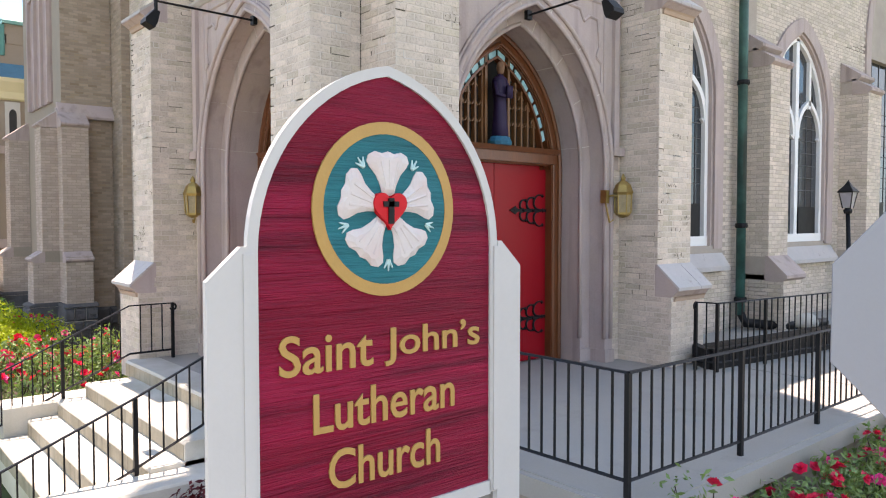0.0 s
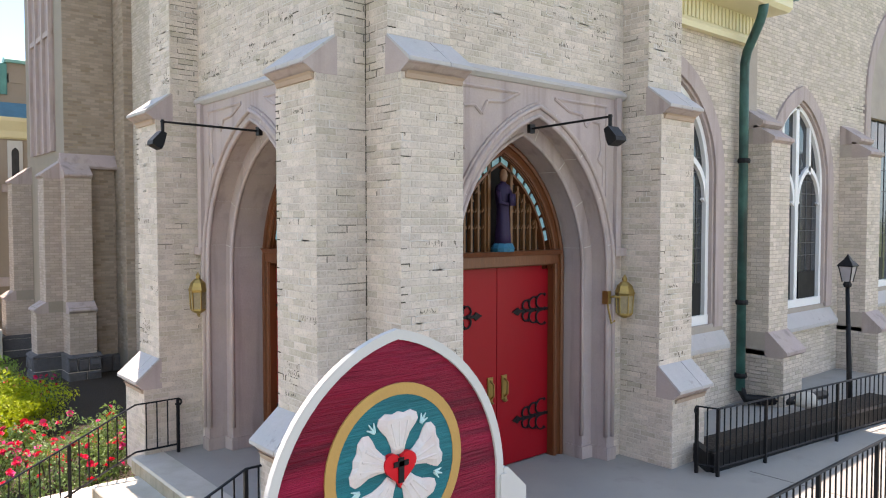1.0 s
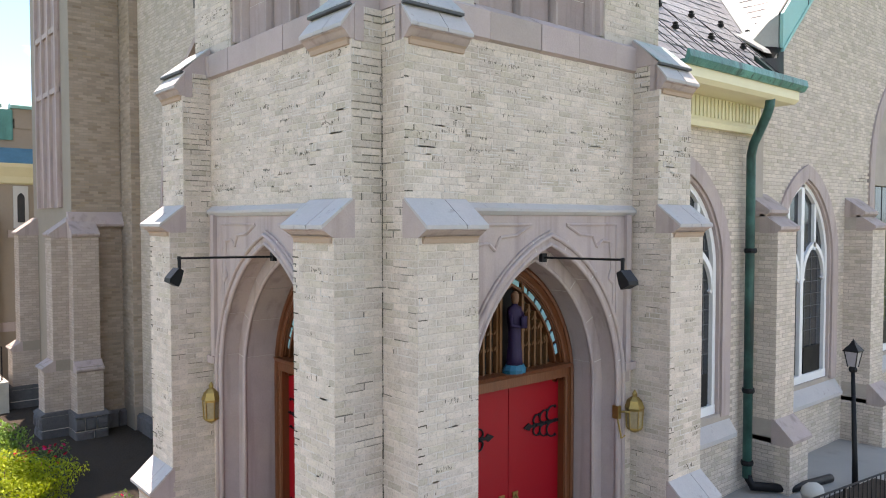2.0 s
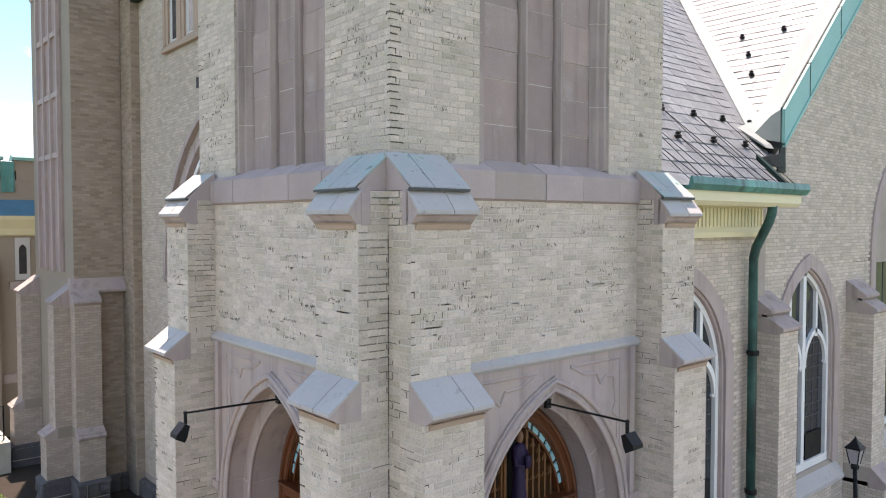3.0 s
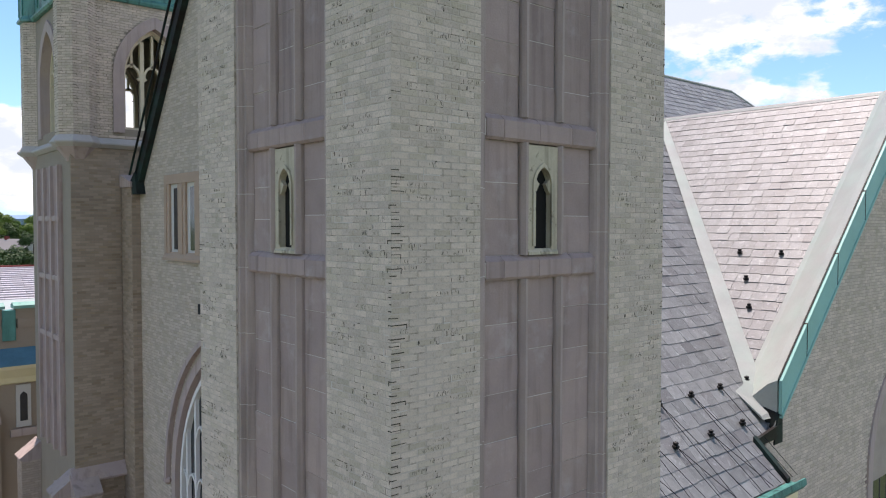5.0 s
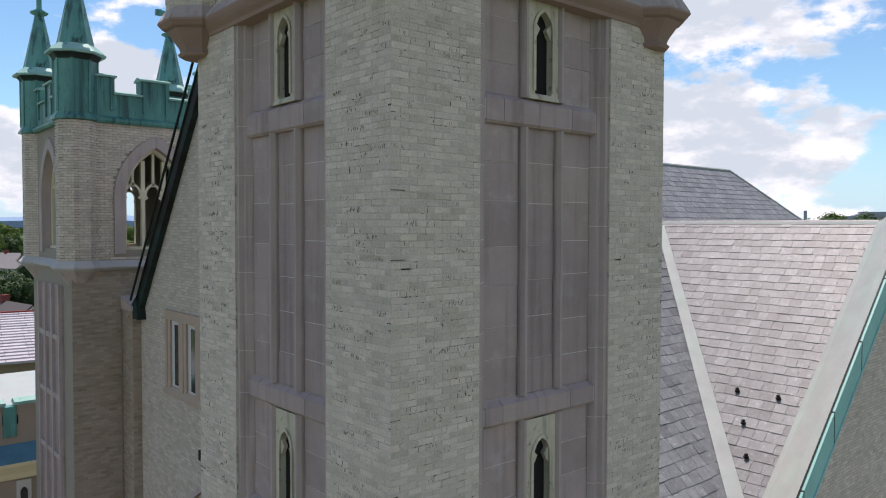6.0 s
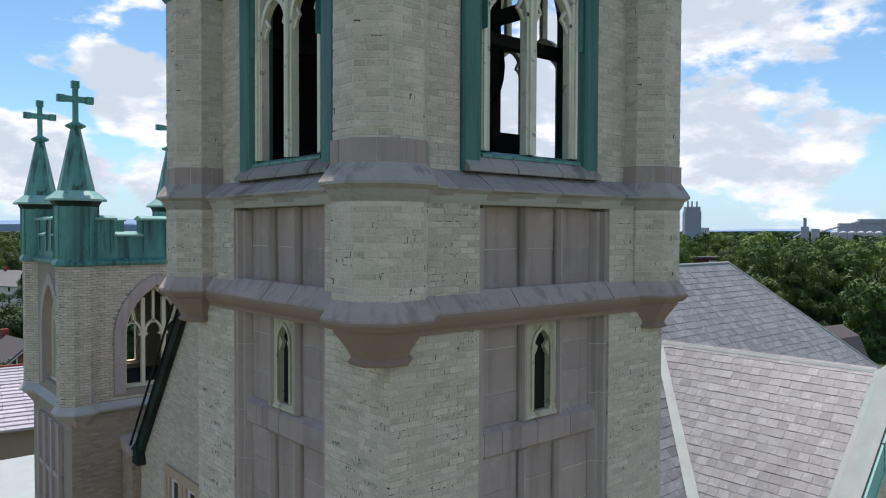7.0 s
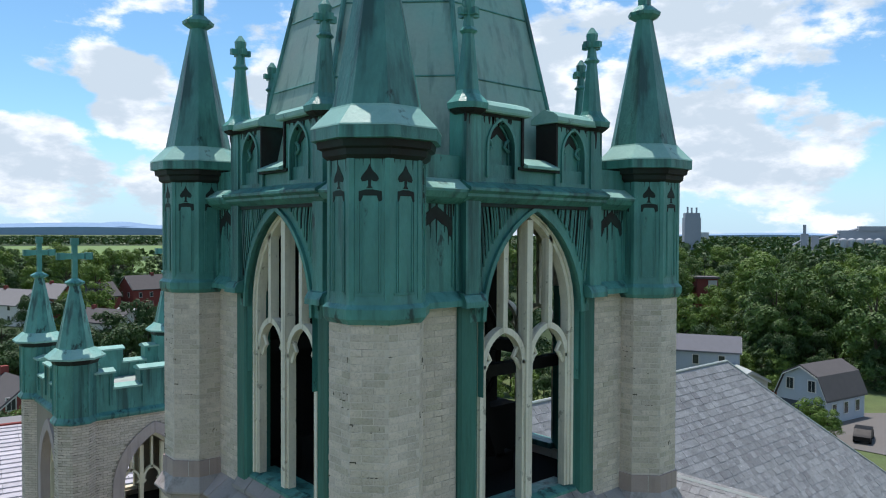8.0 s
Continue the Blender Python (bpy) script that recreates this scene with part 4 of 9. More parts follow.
        drips(a, b2, 22.12, 0.092, 75, 1.15, lambda u: 20.83 + math.sqrt(max(0.0, 1.45 ** 2 - (abs(u - C) + 0.5) ** 2)))
        a, b2 = sorted((C + s * 0.36, C + s * 0.90))
        drips(a, b2, 23.04, 0.05, 14, 0.10)
        a, b2 = sorted((C + s * 0.97, C + s * 1.15))
        drips(a, b2, 23.05, 0.03, 4, 0.3)
    made.append(part("drip_stain", g, COPPER_BROWN, tower, "black weathering drips on the copper", kind="stuff"))
    g = arch_ring(Geo(), C, 0.80, 0.85, 0.5, 20.83, 20.83, 0.06, 0.24)
    made.append(part("arch_mould", g, COPPER, tower))
    g = Geo().prism_x([(0.3, 22.1), (0.05, 22.1), (-0.03, 22.16), (-0.03, 22.19), (-0.08, 22.22), (-0.08, 22.25), (0.06, 22.33), (0.3, 22.33)], C - 1.16, C + 1.16)
    made.append(part("cornice", g, COPPER, tower))
    # narrow near-black strip directly below the cornice
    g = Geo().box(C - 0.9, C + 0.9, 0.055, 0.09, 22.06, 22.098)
    made.append(part("cornice_bed", g, COPPER_BROWN, tower, "black bed mould under the cornice"))
    g = Geo().box(C - 1.1, C + 1.1, 0.08, 0.3, 22.3, 22.52)
    for s in (-1, 1):
        u0, u1 = sorted((C + s * 0.29, C + s * 1.0))
        p0, p1 = sorted((C + s * 0.41, C + s * 0.80))
        pm = (p0 + p1) / 2
        arched_wall(g, u0, u1, 22.325, 23.06, [(pm, 0.195, 0.12, 22.37, 22.70)], 0.05, 0.12, 8)
        g.box(u0, u1, 0.12, 0.3, 22.325, 23.06)
        arch_ring(g, pm, 0.195, 0.225, 0.12, 22.37, 22.70, 0.03, 0.06, 8)
        arch_ring(g, pm, 0.155, 0.175, 0.12, 22.37, 22.70, 0.095, 0.125, 8)
        for q in (-1, 1):
            g.tube([(pm + q * 0.17, 0.10, 22.80), (pm + q * 0.115, 0.10, 22.765), (pm + q * 0.10, 0.10, 22.715), (pm + q * 0.135, 0.10, 22.68), (pm + q * 0.175, 0.10, 22.67)], 0.02, 6)
    made.append(part("parapet", g, COPPER, tower, "battlemented green copper parapet with arched panels"))
    g = Geo()
    for s in (-1, 1):
        pm = C + s * 0.605
        for q in (-1, 1):
            g.prism_y([(pm, 22.955), (pm + q * 0.07, 22.90), (pm + q * 0.14, 22.81), (pm + q * 0.15, 22.68), (pm + q * 0.11, 22.70), (pm + q * 0.09, 22.79), (pm + q * 0.03, 22.83), (pm, 22.86)], 0.112, 0.13)
        g.prism_y([(pm - 0.20, 22.385), (pm - 0.20, 22.40), (pm - 0.05, 22.43), (pm + 0.1, 22.41), (pm + 0.20, 22.42), (pm + 0.20, 22.385)], 0.114, 0.13)
        u0, u1 = sorted((C + s * 0.27, C + s * 0.30))
        g.box(u0, u1, 0.025, 0.34, 22.52, 23.05)
        u0, u1 = sorted((C + s * 0.31, C + s * 0.90))
        g.box(u0, u1, 0.04, 0.052, 23.02, 23.055)
    g.box(C - 0.34, C + 0.34, 0.03, 0.082, 22.475, 22.51)
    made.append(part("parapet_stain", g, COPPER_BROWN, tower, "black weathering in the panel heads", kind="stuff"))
    g = Geo()
    for s in (-1, 1):
        u0, u1 = sorted((C + s * 0.22, C + s * 0.95))
        g.prism_x([(-0.035, 23.055), (-0.045, 23.075), (-0.045, 23.12), (0.02, 23.17), (0.18, 23.22), (0.38, 23.12), (0.38, 23.055)], u0, u1)
    made.append(part("coping", g, COPPER_PALE, tower, "grey-green weathered coping"))
    g = Geo().prism_x([(-0.03, 22.50), (-0.03, 22.53), (0.20, 22.63), (0.36, 22.55), (0.36, 22.50)], C - 0.268, C + 0.268)
    made.append(part("crenel_sill", g, COPPER_PALE, tower, "bright weathered copper sill, top light painted in"))
    return made


CROWN = (Matrix.Translation((-0.115, 0, 0)), Matrix.Translation((0, 0.04, 0)))
for ob in belfry_face():
    for k in (1, 2, 3):
        copy_thing(ob, CROWN[k % 2] @ quarter(k))
    ob.matrix_basis = CROWN[0]
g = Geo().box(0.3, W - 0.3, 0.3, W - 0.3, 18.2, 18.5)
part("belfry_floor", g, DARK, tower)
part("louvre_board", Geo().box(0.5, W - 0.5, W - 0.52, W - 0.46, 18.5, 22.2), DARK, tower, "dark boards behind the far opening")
g = Geo().box(0.3, W - 0.3, 0.3, W - 0.3, 22.2, 22.3)
part("parapet_roof", g, COPPER, tower)
g = octo(Geo(), 2.18, 2.38, [(1.98, 22.45), (1.75, 23.5), (0.05, 31.0)])
spire = part("spire", g, SPIRE, tower, "large eight-sided copper spire of seamed sheets")
g = Geo()
for k in range(8):
    a = octagon(0, 0, 1.0)[k]
    g.tube([(2.18 + a[0] * 1.995, 2.38 + a[1] * 1.995, 22.4), (2.18 + a[0] * 0.06, 2.38 + a[1] * 0.06, 31.0)], 0.035, 6)
part("hip_roll", g, COPPER, spire)
for z, r in ((23.55, 1.745), (24.45, 1.54), (25.6, 1.28)):
    g = octo(Geo(), 2.18, 2.38, [(r + 0.003, z), (r + 0.006, z + 0.008), (r - 0.003, z + 0.02)])
    part("seam", g, COPPER, spire)

# buttresses of the lower stage
BW = 0.74


def weathering(b, u0, y1, yl, tip, zb, ztip, zt, cut):
    """One sloped cap stone: it reaches forward from the face y1 over the face yl below, with two slabs on its slope."""
    a, e = u0 - 0.004, u0 + BW + 0.004
    part("cap_stone", Geo().prism_x([(y1 + 0.03, zb), (yl + 0.01, zb), (yl - 0.02, zb + 0.01), (tip + 0.025, ztip - 0.05), (tip, ztip - 0.04), (tip, ztip), (y1, zt), (y1 + 0.03, zt)], a, e), STONE, b, "brownstone cap stone")
    part("bed_mould", Geo().prism_x([(yl + 0.03, zb - 0.055), (yl - 0.02, zb - 0.05), (yl - 0.03, zb - 0.01), (yl - 0.05, zb + 0.012), (yl + 0.03, zb + 0.012)], a + 0.05, e - 0.03), STONE_TAN, b, "tan stained bed moulding")
    # slabs paler than the stone: sky light on the slope, besides weathering
    c = u0 + BW * cut
    for p, q in ((a - 0.004, c - 0.005), (c + 0.005, e + 0.008)):
        part("cap_slab", Geo().prism_x([(tip - 0.012, ztip - 0.03), (tip - 0.012, ztip + 0.006), (y1 + 0.004, zt + 0.012), (y1 + 0.004, zt - 0.012)], p, q), WEATHER, b, "grey weathered cap slab, sky light in its colour")


def buttress(u0):
    """Projects to -y from the tower's face between u0 and u0 + BW."""
    g = Geo().box(u0, u0 + BW, -0.84, LOW + 0.05, -0.3, 0.87).box(u0, u0 + BW, -0.64, LOW + 0.05, 0.87, 4.40)
    g.box(u0, u0 + BW, -0.445, LOW + 0.05, 4.40, 6.20).box(u0, u0 + BW, -0.312, LOW + 0.05, 6.20, 6.51)
    b = part("buttress", g, MORTAR, tower, "stepped brick buttress")
    weathering(b, u0, -0.64, -0.84, -0.94, 0.86, 0.98, 1.25, 0.66)
    weathering(b, u0, -0.445, -0.64, -0.76, 4.39, 4.50, 4.745, 0.64)
    # the double cap under the string course
    weathering(b, u0, -0.405, -0.445, -0.545, 6.20, 6.325, 6.515, 0.58)
    part("cap_stone", Geo().box(u0 - 0.004, u0 + BW + 0.012, -0.41, -0.312, 6.19, 6.515), STONE, b)
    part("cap_stone", Geo().prism_x([(LOW + 0.02, 6.515), (-0.44, 6.515), (-0.44, 6.53), (LOW, 6.87), (LOW + 0.02, 6.87)], u0 - 0.006, u0 + BW - 0.03), STONE, b, "brownstone cap stone")
    part("drip_edge", Geo().prism_x([(-0.40, 6.512), (-0.462, 6.512), (-0.466, 6.535), (-0.44, 6.545)], u0 - 0.008, u0 + BW - 0.025), DRIP_LEAD, b, "dark grey lead drip edge")
    # green stains are patina; the grey also carries the sky light
    c = u0 + BW * 0.36
    for p, q in ((u0 - 0.010, c - 0.005), (c + 0.005, u0 + BW - 0.022)):
        part("cap_slab", Geo().prism_x([(-0.462, 6.532), (-0.462, 6.548), (LOW + 0.004, 6.885), (LOW + 0.004, 6.86)], p, q), PATINA_SLAB, b, "grey cap slab with green copper stains, sky light in its colour")
    return [b]


for u0 in (-0.10, W - BW + 0.10):
    for ob in buttress(u0):
        copy_thing(ob, quarter(1))


# brickwork of the tower's two outer faces
g = Geo()
FIELD = (0.70, W - 0.70, 2.45, 4.62)
brick_skin(g, brick_cells(0.64, W - 0.64, 0.0, 6.44, [DOOR], [FIELD]), facing(0, LOW, 0))
near_cells, keep = [], []
for u0 in (0.0, P1):
    cells = brick_cells(u0, u0 + P0, 6.92, 16.84)
    if u0 == 0.0:
        for c in cells:
            (near_cells if 8.2 < c[2] < 11.8 and c[1] - c[0] > BL - JOINT - 0.001 else keep).append(c)
    else:
        keep += cells
    brick_skin(g, brick_cells(u0 if u0 else 0.35, u0 + P0 - (0.35 if u0 else 0), 17.12, 18.05))
brick_skin(g, keep)
for u0 in (-0.10, W - BW + 0.10):
    for y0, f0, f1, z0, z1 in ((-0.84, 0.0, 0.81, 0.0, 0.86), (-0.64, 1.25, 4.33, 0.86, 4.39), (-0.445, 4.75, 6.13, 4.39, 6.19), (-0.312, 6.2, 6.2, 6.19, 6.51)):
        if f1 > f0:
            brick_skin(g, brick_cells(u0, u0 + BW, f0, f1), facing(0, y0, 0))
        brick_skin(g, brick_cells(0, LOW - y0, z0, z1), pose(u0, LOW, 0, 0, 0, -90))
        brick_skin(g, brick_cells(0, LOW - y0, z0, z1), pose(u0 + BW, y0, 0, 0, 0, 90))
part("brickwork", g, BRICK, tower, kind="stuff")
# the other face, with the band that is laid brick by brick on the first one joined here
g2 = Geo()
g2.v, g2.f = list(g.v), list(g.f)
brick_skin(g2, near_cells)
g2.moved(quarter(1))
part("brickwork", g2, BRICK, tower, kind="stuff")
g = Geo()
for x, y in TURRETS[:3]:
    for z0, z1, a in ((17.1, 18.05, TA), (18.68, 21.0, TA - 0.01)):
        s = a * 0.4142
        for k in range(8):
            m = Matrix.Translation((x, y, 0)) @ Matrix.Rotation(k * math.pi / 4, 4, "Z") @ Matrix.Translation((0, -a, 0))
            brick_skin(g, brick_cells(-s, s, z0, z1), m)
part("turret_brickwork", g, BRICK, tower, kind="stuff")
# open joints beside the arrises, chips in the paint and pale repointing elsewhere
gd, gp, gm = Geo(), Geo(), Geo()
for k in (0, 1):
    q = quarter(k)
    for z0, z1, many in ((6.92, 9.6, 1.6), (9.6, 11.3, 0.9), (11.3, 13.4, 0.35), (13.4, 16.84, 0.12)):
        corner_joints(gd, q @ facing(0, 0, 0), z0, z1, 3 + k, 0.17, many if k == 0 else 0.2 * many)
        corner_joints(gd, q @ facing(W, 0, 0), z0, z1, 9 + k, 0.06, (0.2 if k == 0 else 0.5) * many, -1)
    for u0 in (-0.10, W - BW + 0.10):
        for y0, z0, z1 in ((-0.64, 1.25, 4.33), (-0.445, 4.75, 6.13)):
            corner_joints(gd, q @ facing(u0, y0, 0), z0, z1, 21 + k, 0.1, 0.5)
            repointing(gp, q @ facing(0, y0, 0), u0, u0 + BW, z0, z1, 20, 5 + k)
            pitting(gd, q @ facing(0, y0, 0), u0, u0 + BW, z0, z1, 9, 5 + k)
        # the sides that stay damp: eroded joints, most of them high up and beside the wall
        for y0, z0, z1, wet in ((-0.64, 0.86, 4.39, 0.25), (-0.445, 4.39, 6.19, 0.95), (-0.312, 6.19, 6.51, 1.2)):
            open_joints(gm, q @ pose(u0, LOW, 0, 0, 0, -90), LOW - y0, z0, z1, 31 + k, wet, False)
            open_joints(gm, q @ pose(u0 + BW, y0, 0, 0, 0, 90), LOW - y0, z0, z1, 33 + k, wet, True)
            repointing(gp, q @ pose(u0, LOW, 0, 0, 0, -90), 0, LOW - y0, z0, z1, 7, 35 + k)
            repointing(gp, q @ pose(u0 + BW, y0, 0, 0, 0, 90), 0, LOW - y0, z0, z1, 4, 37 + k)
    repointing(gp, q @ facing(0, LOW, 0), 0.66, W - 0.66, 4.85, 6.4, 70, 50 + k)
    pitting(gm, q @ facing(0, LOW, 0), 0.66, W - 0.66, 4.85, 6.4, 45, 52 + k)
    for u0 in (0.0, P1):
        repointing(gp, q, u0, u0 + P0, 6.92, 16.84, 34, 61 + k)
        pitting(gd, q, u0, u0 + P0, 6.92, 16.84, 60, 161 + k)
        pitting(gd, q, u0 + (0.35 if not u0 else 0), u0 + P0 - (0.35 if u0 else 0), 17.12, 18.05, 10, 171 + k)
for x, y in TURRETS[:3]:
    for z0, z1, a in ((17.1, 18.05, TA), (18.68, 21.0, TA - 0.01)):
        s = a * 0.4142
        for k in range(8):
            m = Matrix.Translation((x, y, 0)) @ Matrix.Rotation(k * math.pi / 4, 4, "Z") @ Matrix.Translation((0, -a, 0))
            pitting(gd, m, -s, s, z0, z1, 3, 300 + k)
            corner_joints(gd, m @ Matrix.Translation((-s, 0, 0)), z0, z1, 310 + k, 0.06, 0.12)
rng = random.Random(8)
z = 0.1
while z < 6.0:
    e = z + rng.uniform(0.08, 0.6)
    w = rng.uniform(0.005, 0.012)
    gd.box(-0.10 - w, -0.098, -0.10 - w, -0.098, z, min(e, 6.1))
    z = e + rng.uniform(0.0, 0.12)
part("open_joint", gd, JOINT_DARK, tower, kind="stuff")
for k in (0, 1):
    q = quarter(k)
    for u0 in (0.0, P1):
        mottled(gm, q, u0, u0 + P0, 6.92, 16.84, 70, 400 + k)
    mottled(gm, q @ facing(0, LOW, 0), 0.66, W - 0.66, 4.85, 6.4, 30, 410 + k)
    for u0 in (-0.10, W - BW + 0.10):
        mottled(gm, q @ facing(0, -0.64, 0), u0, u0 + BW, 1.25, 4.33, 7, 420 + k)
        mottled(gm, q @ facing(0, -0.445, 0), u0, u0 + BW, 4.75, 6.13, 6, 430 + k)
part("pitted_brick", gm, PITS, tower, kind="stuff")
part("repointing", gp, JOINT_PALE, tower, kind="stuff")


# ---- portals ----
def portal():
    made = []
    cx, h, e, sill, zs = DOOR
    g = arched_wall(Geo(), FIELD[0], FIELD[1], FIELD[2], FIELD[3], [DOOR], LOW - 0.02, LOW + 0.2)
    field = part("stone_field", g, STONE, tower, "pale brownstone door surround")
    made.append(field)
    for s in (-1, 1):
        # sunk spandrel with a cusped outline
        g = Geo()
        pts = [(0.30, 4.50), (1.28, 4.50), (1.28, 3.20), (1.22, 3.12), (1.22, 3.75), (1.12, 3.82), (1.18, 3.95), (1.14, 4.28), (0.98, 4.30), (0.88, 4.22), (0.80, 4.36), (0.55, 4.38)]
        outer = [(cx + s * a, b2) for a, b2 in pts]
        for p, q in zip(outer, outer[1:] + outer[:1]):
            g.tube([(p[0], LOW - 0.02, p[1]), (q[0], LOW - 0.02, q[1])], 0.021, 6)
        part("spandrel_moulding", g, STONE, field)
        g = Geo().prism_z([(cx + s * 1.44, LOW), (cx + s * 1.44, LOW - 0.07), (cx + s * 1.50, LOW - 0.09), (cx + s * 1.56, LOW - 0.06), (cx + s * 1.58, LOW)], 2.7, 4.62)
        g.box(min(cx + s * 1.40, cx + s * 1.62), max(cx + s * 1.40, cx + s * 1.62), LOW - 0.1, LOW, 2.62, 2.72)
        part("label_shaft", g, STONE, field)
    g = Geo().prism_x([(LOW, 4.60), (LOW - 0.04, 4.61), (LOW - 0.075, 4.65), (LOW - 0.075, 4.68), (LOW, 4.74)], FIELD[0] - 0.05, FIELD[1] + 0.05)
    made.append(part("hood_mould", g, WEATHER, tower, "weathered square hood mould over the door"))
    for h0, h1, d0, d1 in ((1.30, 1.452, LOW - 0.05, 0.3), (1.115, 1.30, 0.14, 0.64)):
        g = arch_ring(Geo(), cx, h0, h1, e, -0.05, zs, d0, d1, 14)
        order = part("arch_order", g, STONE, tower)
        made.append(order)
        apex = math.acos(-e / (h1 + e))
        for i in (1, 3, 5, 7):
            for s in (-1, 1):
                a = (math.pi - apex) * i / 8
                c, n = math.cos(a), math.sin(a)
                p, q = ((cx + s * (r + e) * c - s * e, zs + (r + e) * n) for r in (h0 - 0.001, h1))
                gj = Geo().prism_y([(p[0] - 0.004 * n, p[1] + 0.004 * c), (q[0] - 0.004 * n, q[1] + 0.004 * c), (q[0] + 0.004 * n, q[1] - 0.004 * c), (p[0] + 0.004 * n, p[1] - 0.004 * c)], d0 - 0.0025, d1)
                part("joint", gj, JOINT_PALE, order)
    g = Geo()
    for h0, y in ((1.30, LOW - 0.04), (1.125, 0.15), (1.40, LOW - 0.06)):
        pts = [(cx - h0, 0.3)] + arch(cx, h0, e, zs, 14) + [(cx + h0, 0.3)]
        g.tube([(a, y, b2) for a, b2 in pts], 0.028, 8)
    made.append(part("roll_moulding", g, STONE, tower, smooth=True))
    for s in (-1, 1):
        g = Geo().prism_z([(cx + s * 1.10, 0.4), (cx + s * 1.10, 0.12), (cx + s * 1.28, 0.10), (cx + s * 1.29, LOW - 0.07), (cx + s * 1.47, LOW - 0.07), (cx + s * 1.47, 0.4)], -0.02, 0.16)
        made.append(part("jamb_base", g, STONE, tower))
    return made


for ob in portal():
    copy_thing(ob, quarter(1))


def church_door(m, name):
    """Red double door with its oak frame and carved head, in the -y face; m carries it to another face."""
    d = thing(name, (0, 0, 0), "red double door with black iron hinges under a carved oak head", "door", "church doors", "structure")
    cx, h, e, sill, zs = DOOR
    g = arch_ring(Geo(), cx, 0.93, 1.14, e, 0.0, zs, 0.40, 0.58, 14)
    g.tube([(a, 0.40, b2) for a, b2 in [(cx - 0.965, 0.0)] + arch(cx, 0.965, e, zs, 14) + [(cx + 0.965, 0.0)]], 0.025, 8)
    g.tube([(a, 0.40, b2) for a, b2 in [(cx - 1.08, 0.0)] + arch(cx, 1.08, e, zs, 14) + [(cx + 1.08, 0.0)]], 0.035, 8)
    part("door_frame", g, WOOD, d, "dark oak door frame")
    for s in (-1, 1):
        u0, u1 = sorted((cx + s * 0.006, cx + s * 0.93))
        g = Geo().box(u0, u1, 0.50, 0.56, 0.02, 2.5)
        leaf = part("door_leaf", g, RED, d, "bright red painted door leaf")
        for zc in (0.56, 1.93):
            g = Geo()
            hx = cx + s * 0.92
            g.box(min(hx, hx - s * 0.58), max(hx, hx - s * 0.58), 0.48, 0.505, zc - 0.018, zc + 0.018)
            for off, r in ((0.10, 0.17), (0.25, 0.14), (0.39, 0.11)):
                for q in (-1, 1):
                    pts = []
                    for i in range(15):
                        f = i / 14
                        a = f * math.pi * 1.45
                        rr = r * (1 - 0.55 * f)
                        pts.append((hx - s * (off + 0.02 + rr * 0.75 * math.sin(a)), 0.488, zc + q * (0.01 + r * 0.62 * (1 - math.cos(min(a, math.pi))) * 0.9 - 0.25 * r * max(0.0, f - 0.69))))
                    g.tube(pts, 0.015, 6, 0.010)
                    g.lathe(pts[-1][0], 0.488, [(0.0, pts[-1][2] - 0.026), (0.026, pts[-1][2]), (0.0, pts[-1][2] + 0.026)], 6)
            g.prism_y([(hx - s * 0.50, zc), (hx - s * 0.56, zc + 0.05), (hx - s * 0.66, zc), (hx - s * 0.56, zc - 0.05)], 0.482, 0.502)
            for o in (0.06, 0.24, 0.42):
                g.lathe(hx - s * o, 0.488, [(0.0, zc - 0.03), (0.032, zc), (0.0, zc + 0.03)], 6)
            part("strap_hinge", g, IRON, leaf, "black wrought iron strap hinge")
        g = Geo().box(cx + s * 0.12 - 0.045, cx + s * 0.12 + 0.045, 0.485, 0.502, 0.86, 1.16)
        g.tube([(cx + s * 0.12, 0.48, 0.9), (cx + s * 0.12, 0.43, 0.94), (cx + s * 0.12, 0.43, 1.08), (cx + s * 0.12, 0.48, 1.12)], 0.014, 6)
        g.lathe(cx + s * 0.12, 0.47, [(0.0, 0.82), (0.04, 0.85), (0.0, 0.88)], 8)
        part("door_handle", g, BRASS, leaf, "worn brass handle plate")
    g = Geo().box(cx - 0.97, cx + 0.97, 0.36, 0.56, 2.52, 2.64)
    g.prism_x([(0.56, 2.64), (0.34, 2.64), (0.30, 2.70), (0.56, 2.70)], cx - 1.0, cx + 1.0)
    g.prism_x([(0.5, 2.50), (0.42, 2.50), (0.40, 2.54), (0.5, 2.54)], cx - 0.93, cx + 0.93)
    part("lintel", g, WOOD, d, "carved oak lintel")
    pts = arch(cx, 0.94, e, zs, 12)
    inner = arch(cx, 0.82, e, zs, 24)
    g = Geo()
    zz = [p for p in pts if p[1] > 2.6]
    g.prism_y([(zz[0][0], 2.66)] + zz + [(zz[-1][0], 2.66)], 0.535, 0.57)
    part("carved_screen", g, DARK, d)
    # screen of slender oak bars with small pointed heads
    for k in range(-7, 8):
        u = cx + k * 0.112
        top = max([b2 for a, b2 in inner if abs(a - u) < 0.05] + [2.7]) - 0.03
        if top < 2.9 or abs(k) < 2:
            continue
        g = Geo().box(u - 0.014, u + 0.014, 0.47, 0.535, 2.70, top)
        for zt in (3.02, 3.22, top - 0.06):
            if zt < top - 0.05 or zt == top - 0.06:
                g.prism_y([(u - 0.05, zt - 0.05), (u, zt + 0.03), (u + 0.05, zt - 0.05), (u + 0.035, zt - 0.05), (u, zt - 0.01), (u - 0.035, zt - 0.05)], 0.48, 0.53)
        part("screen_bar", g, WOOD_GOLD, d)
    g = Geo()
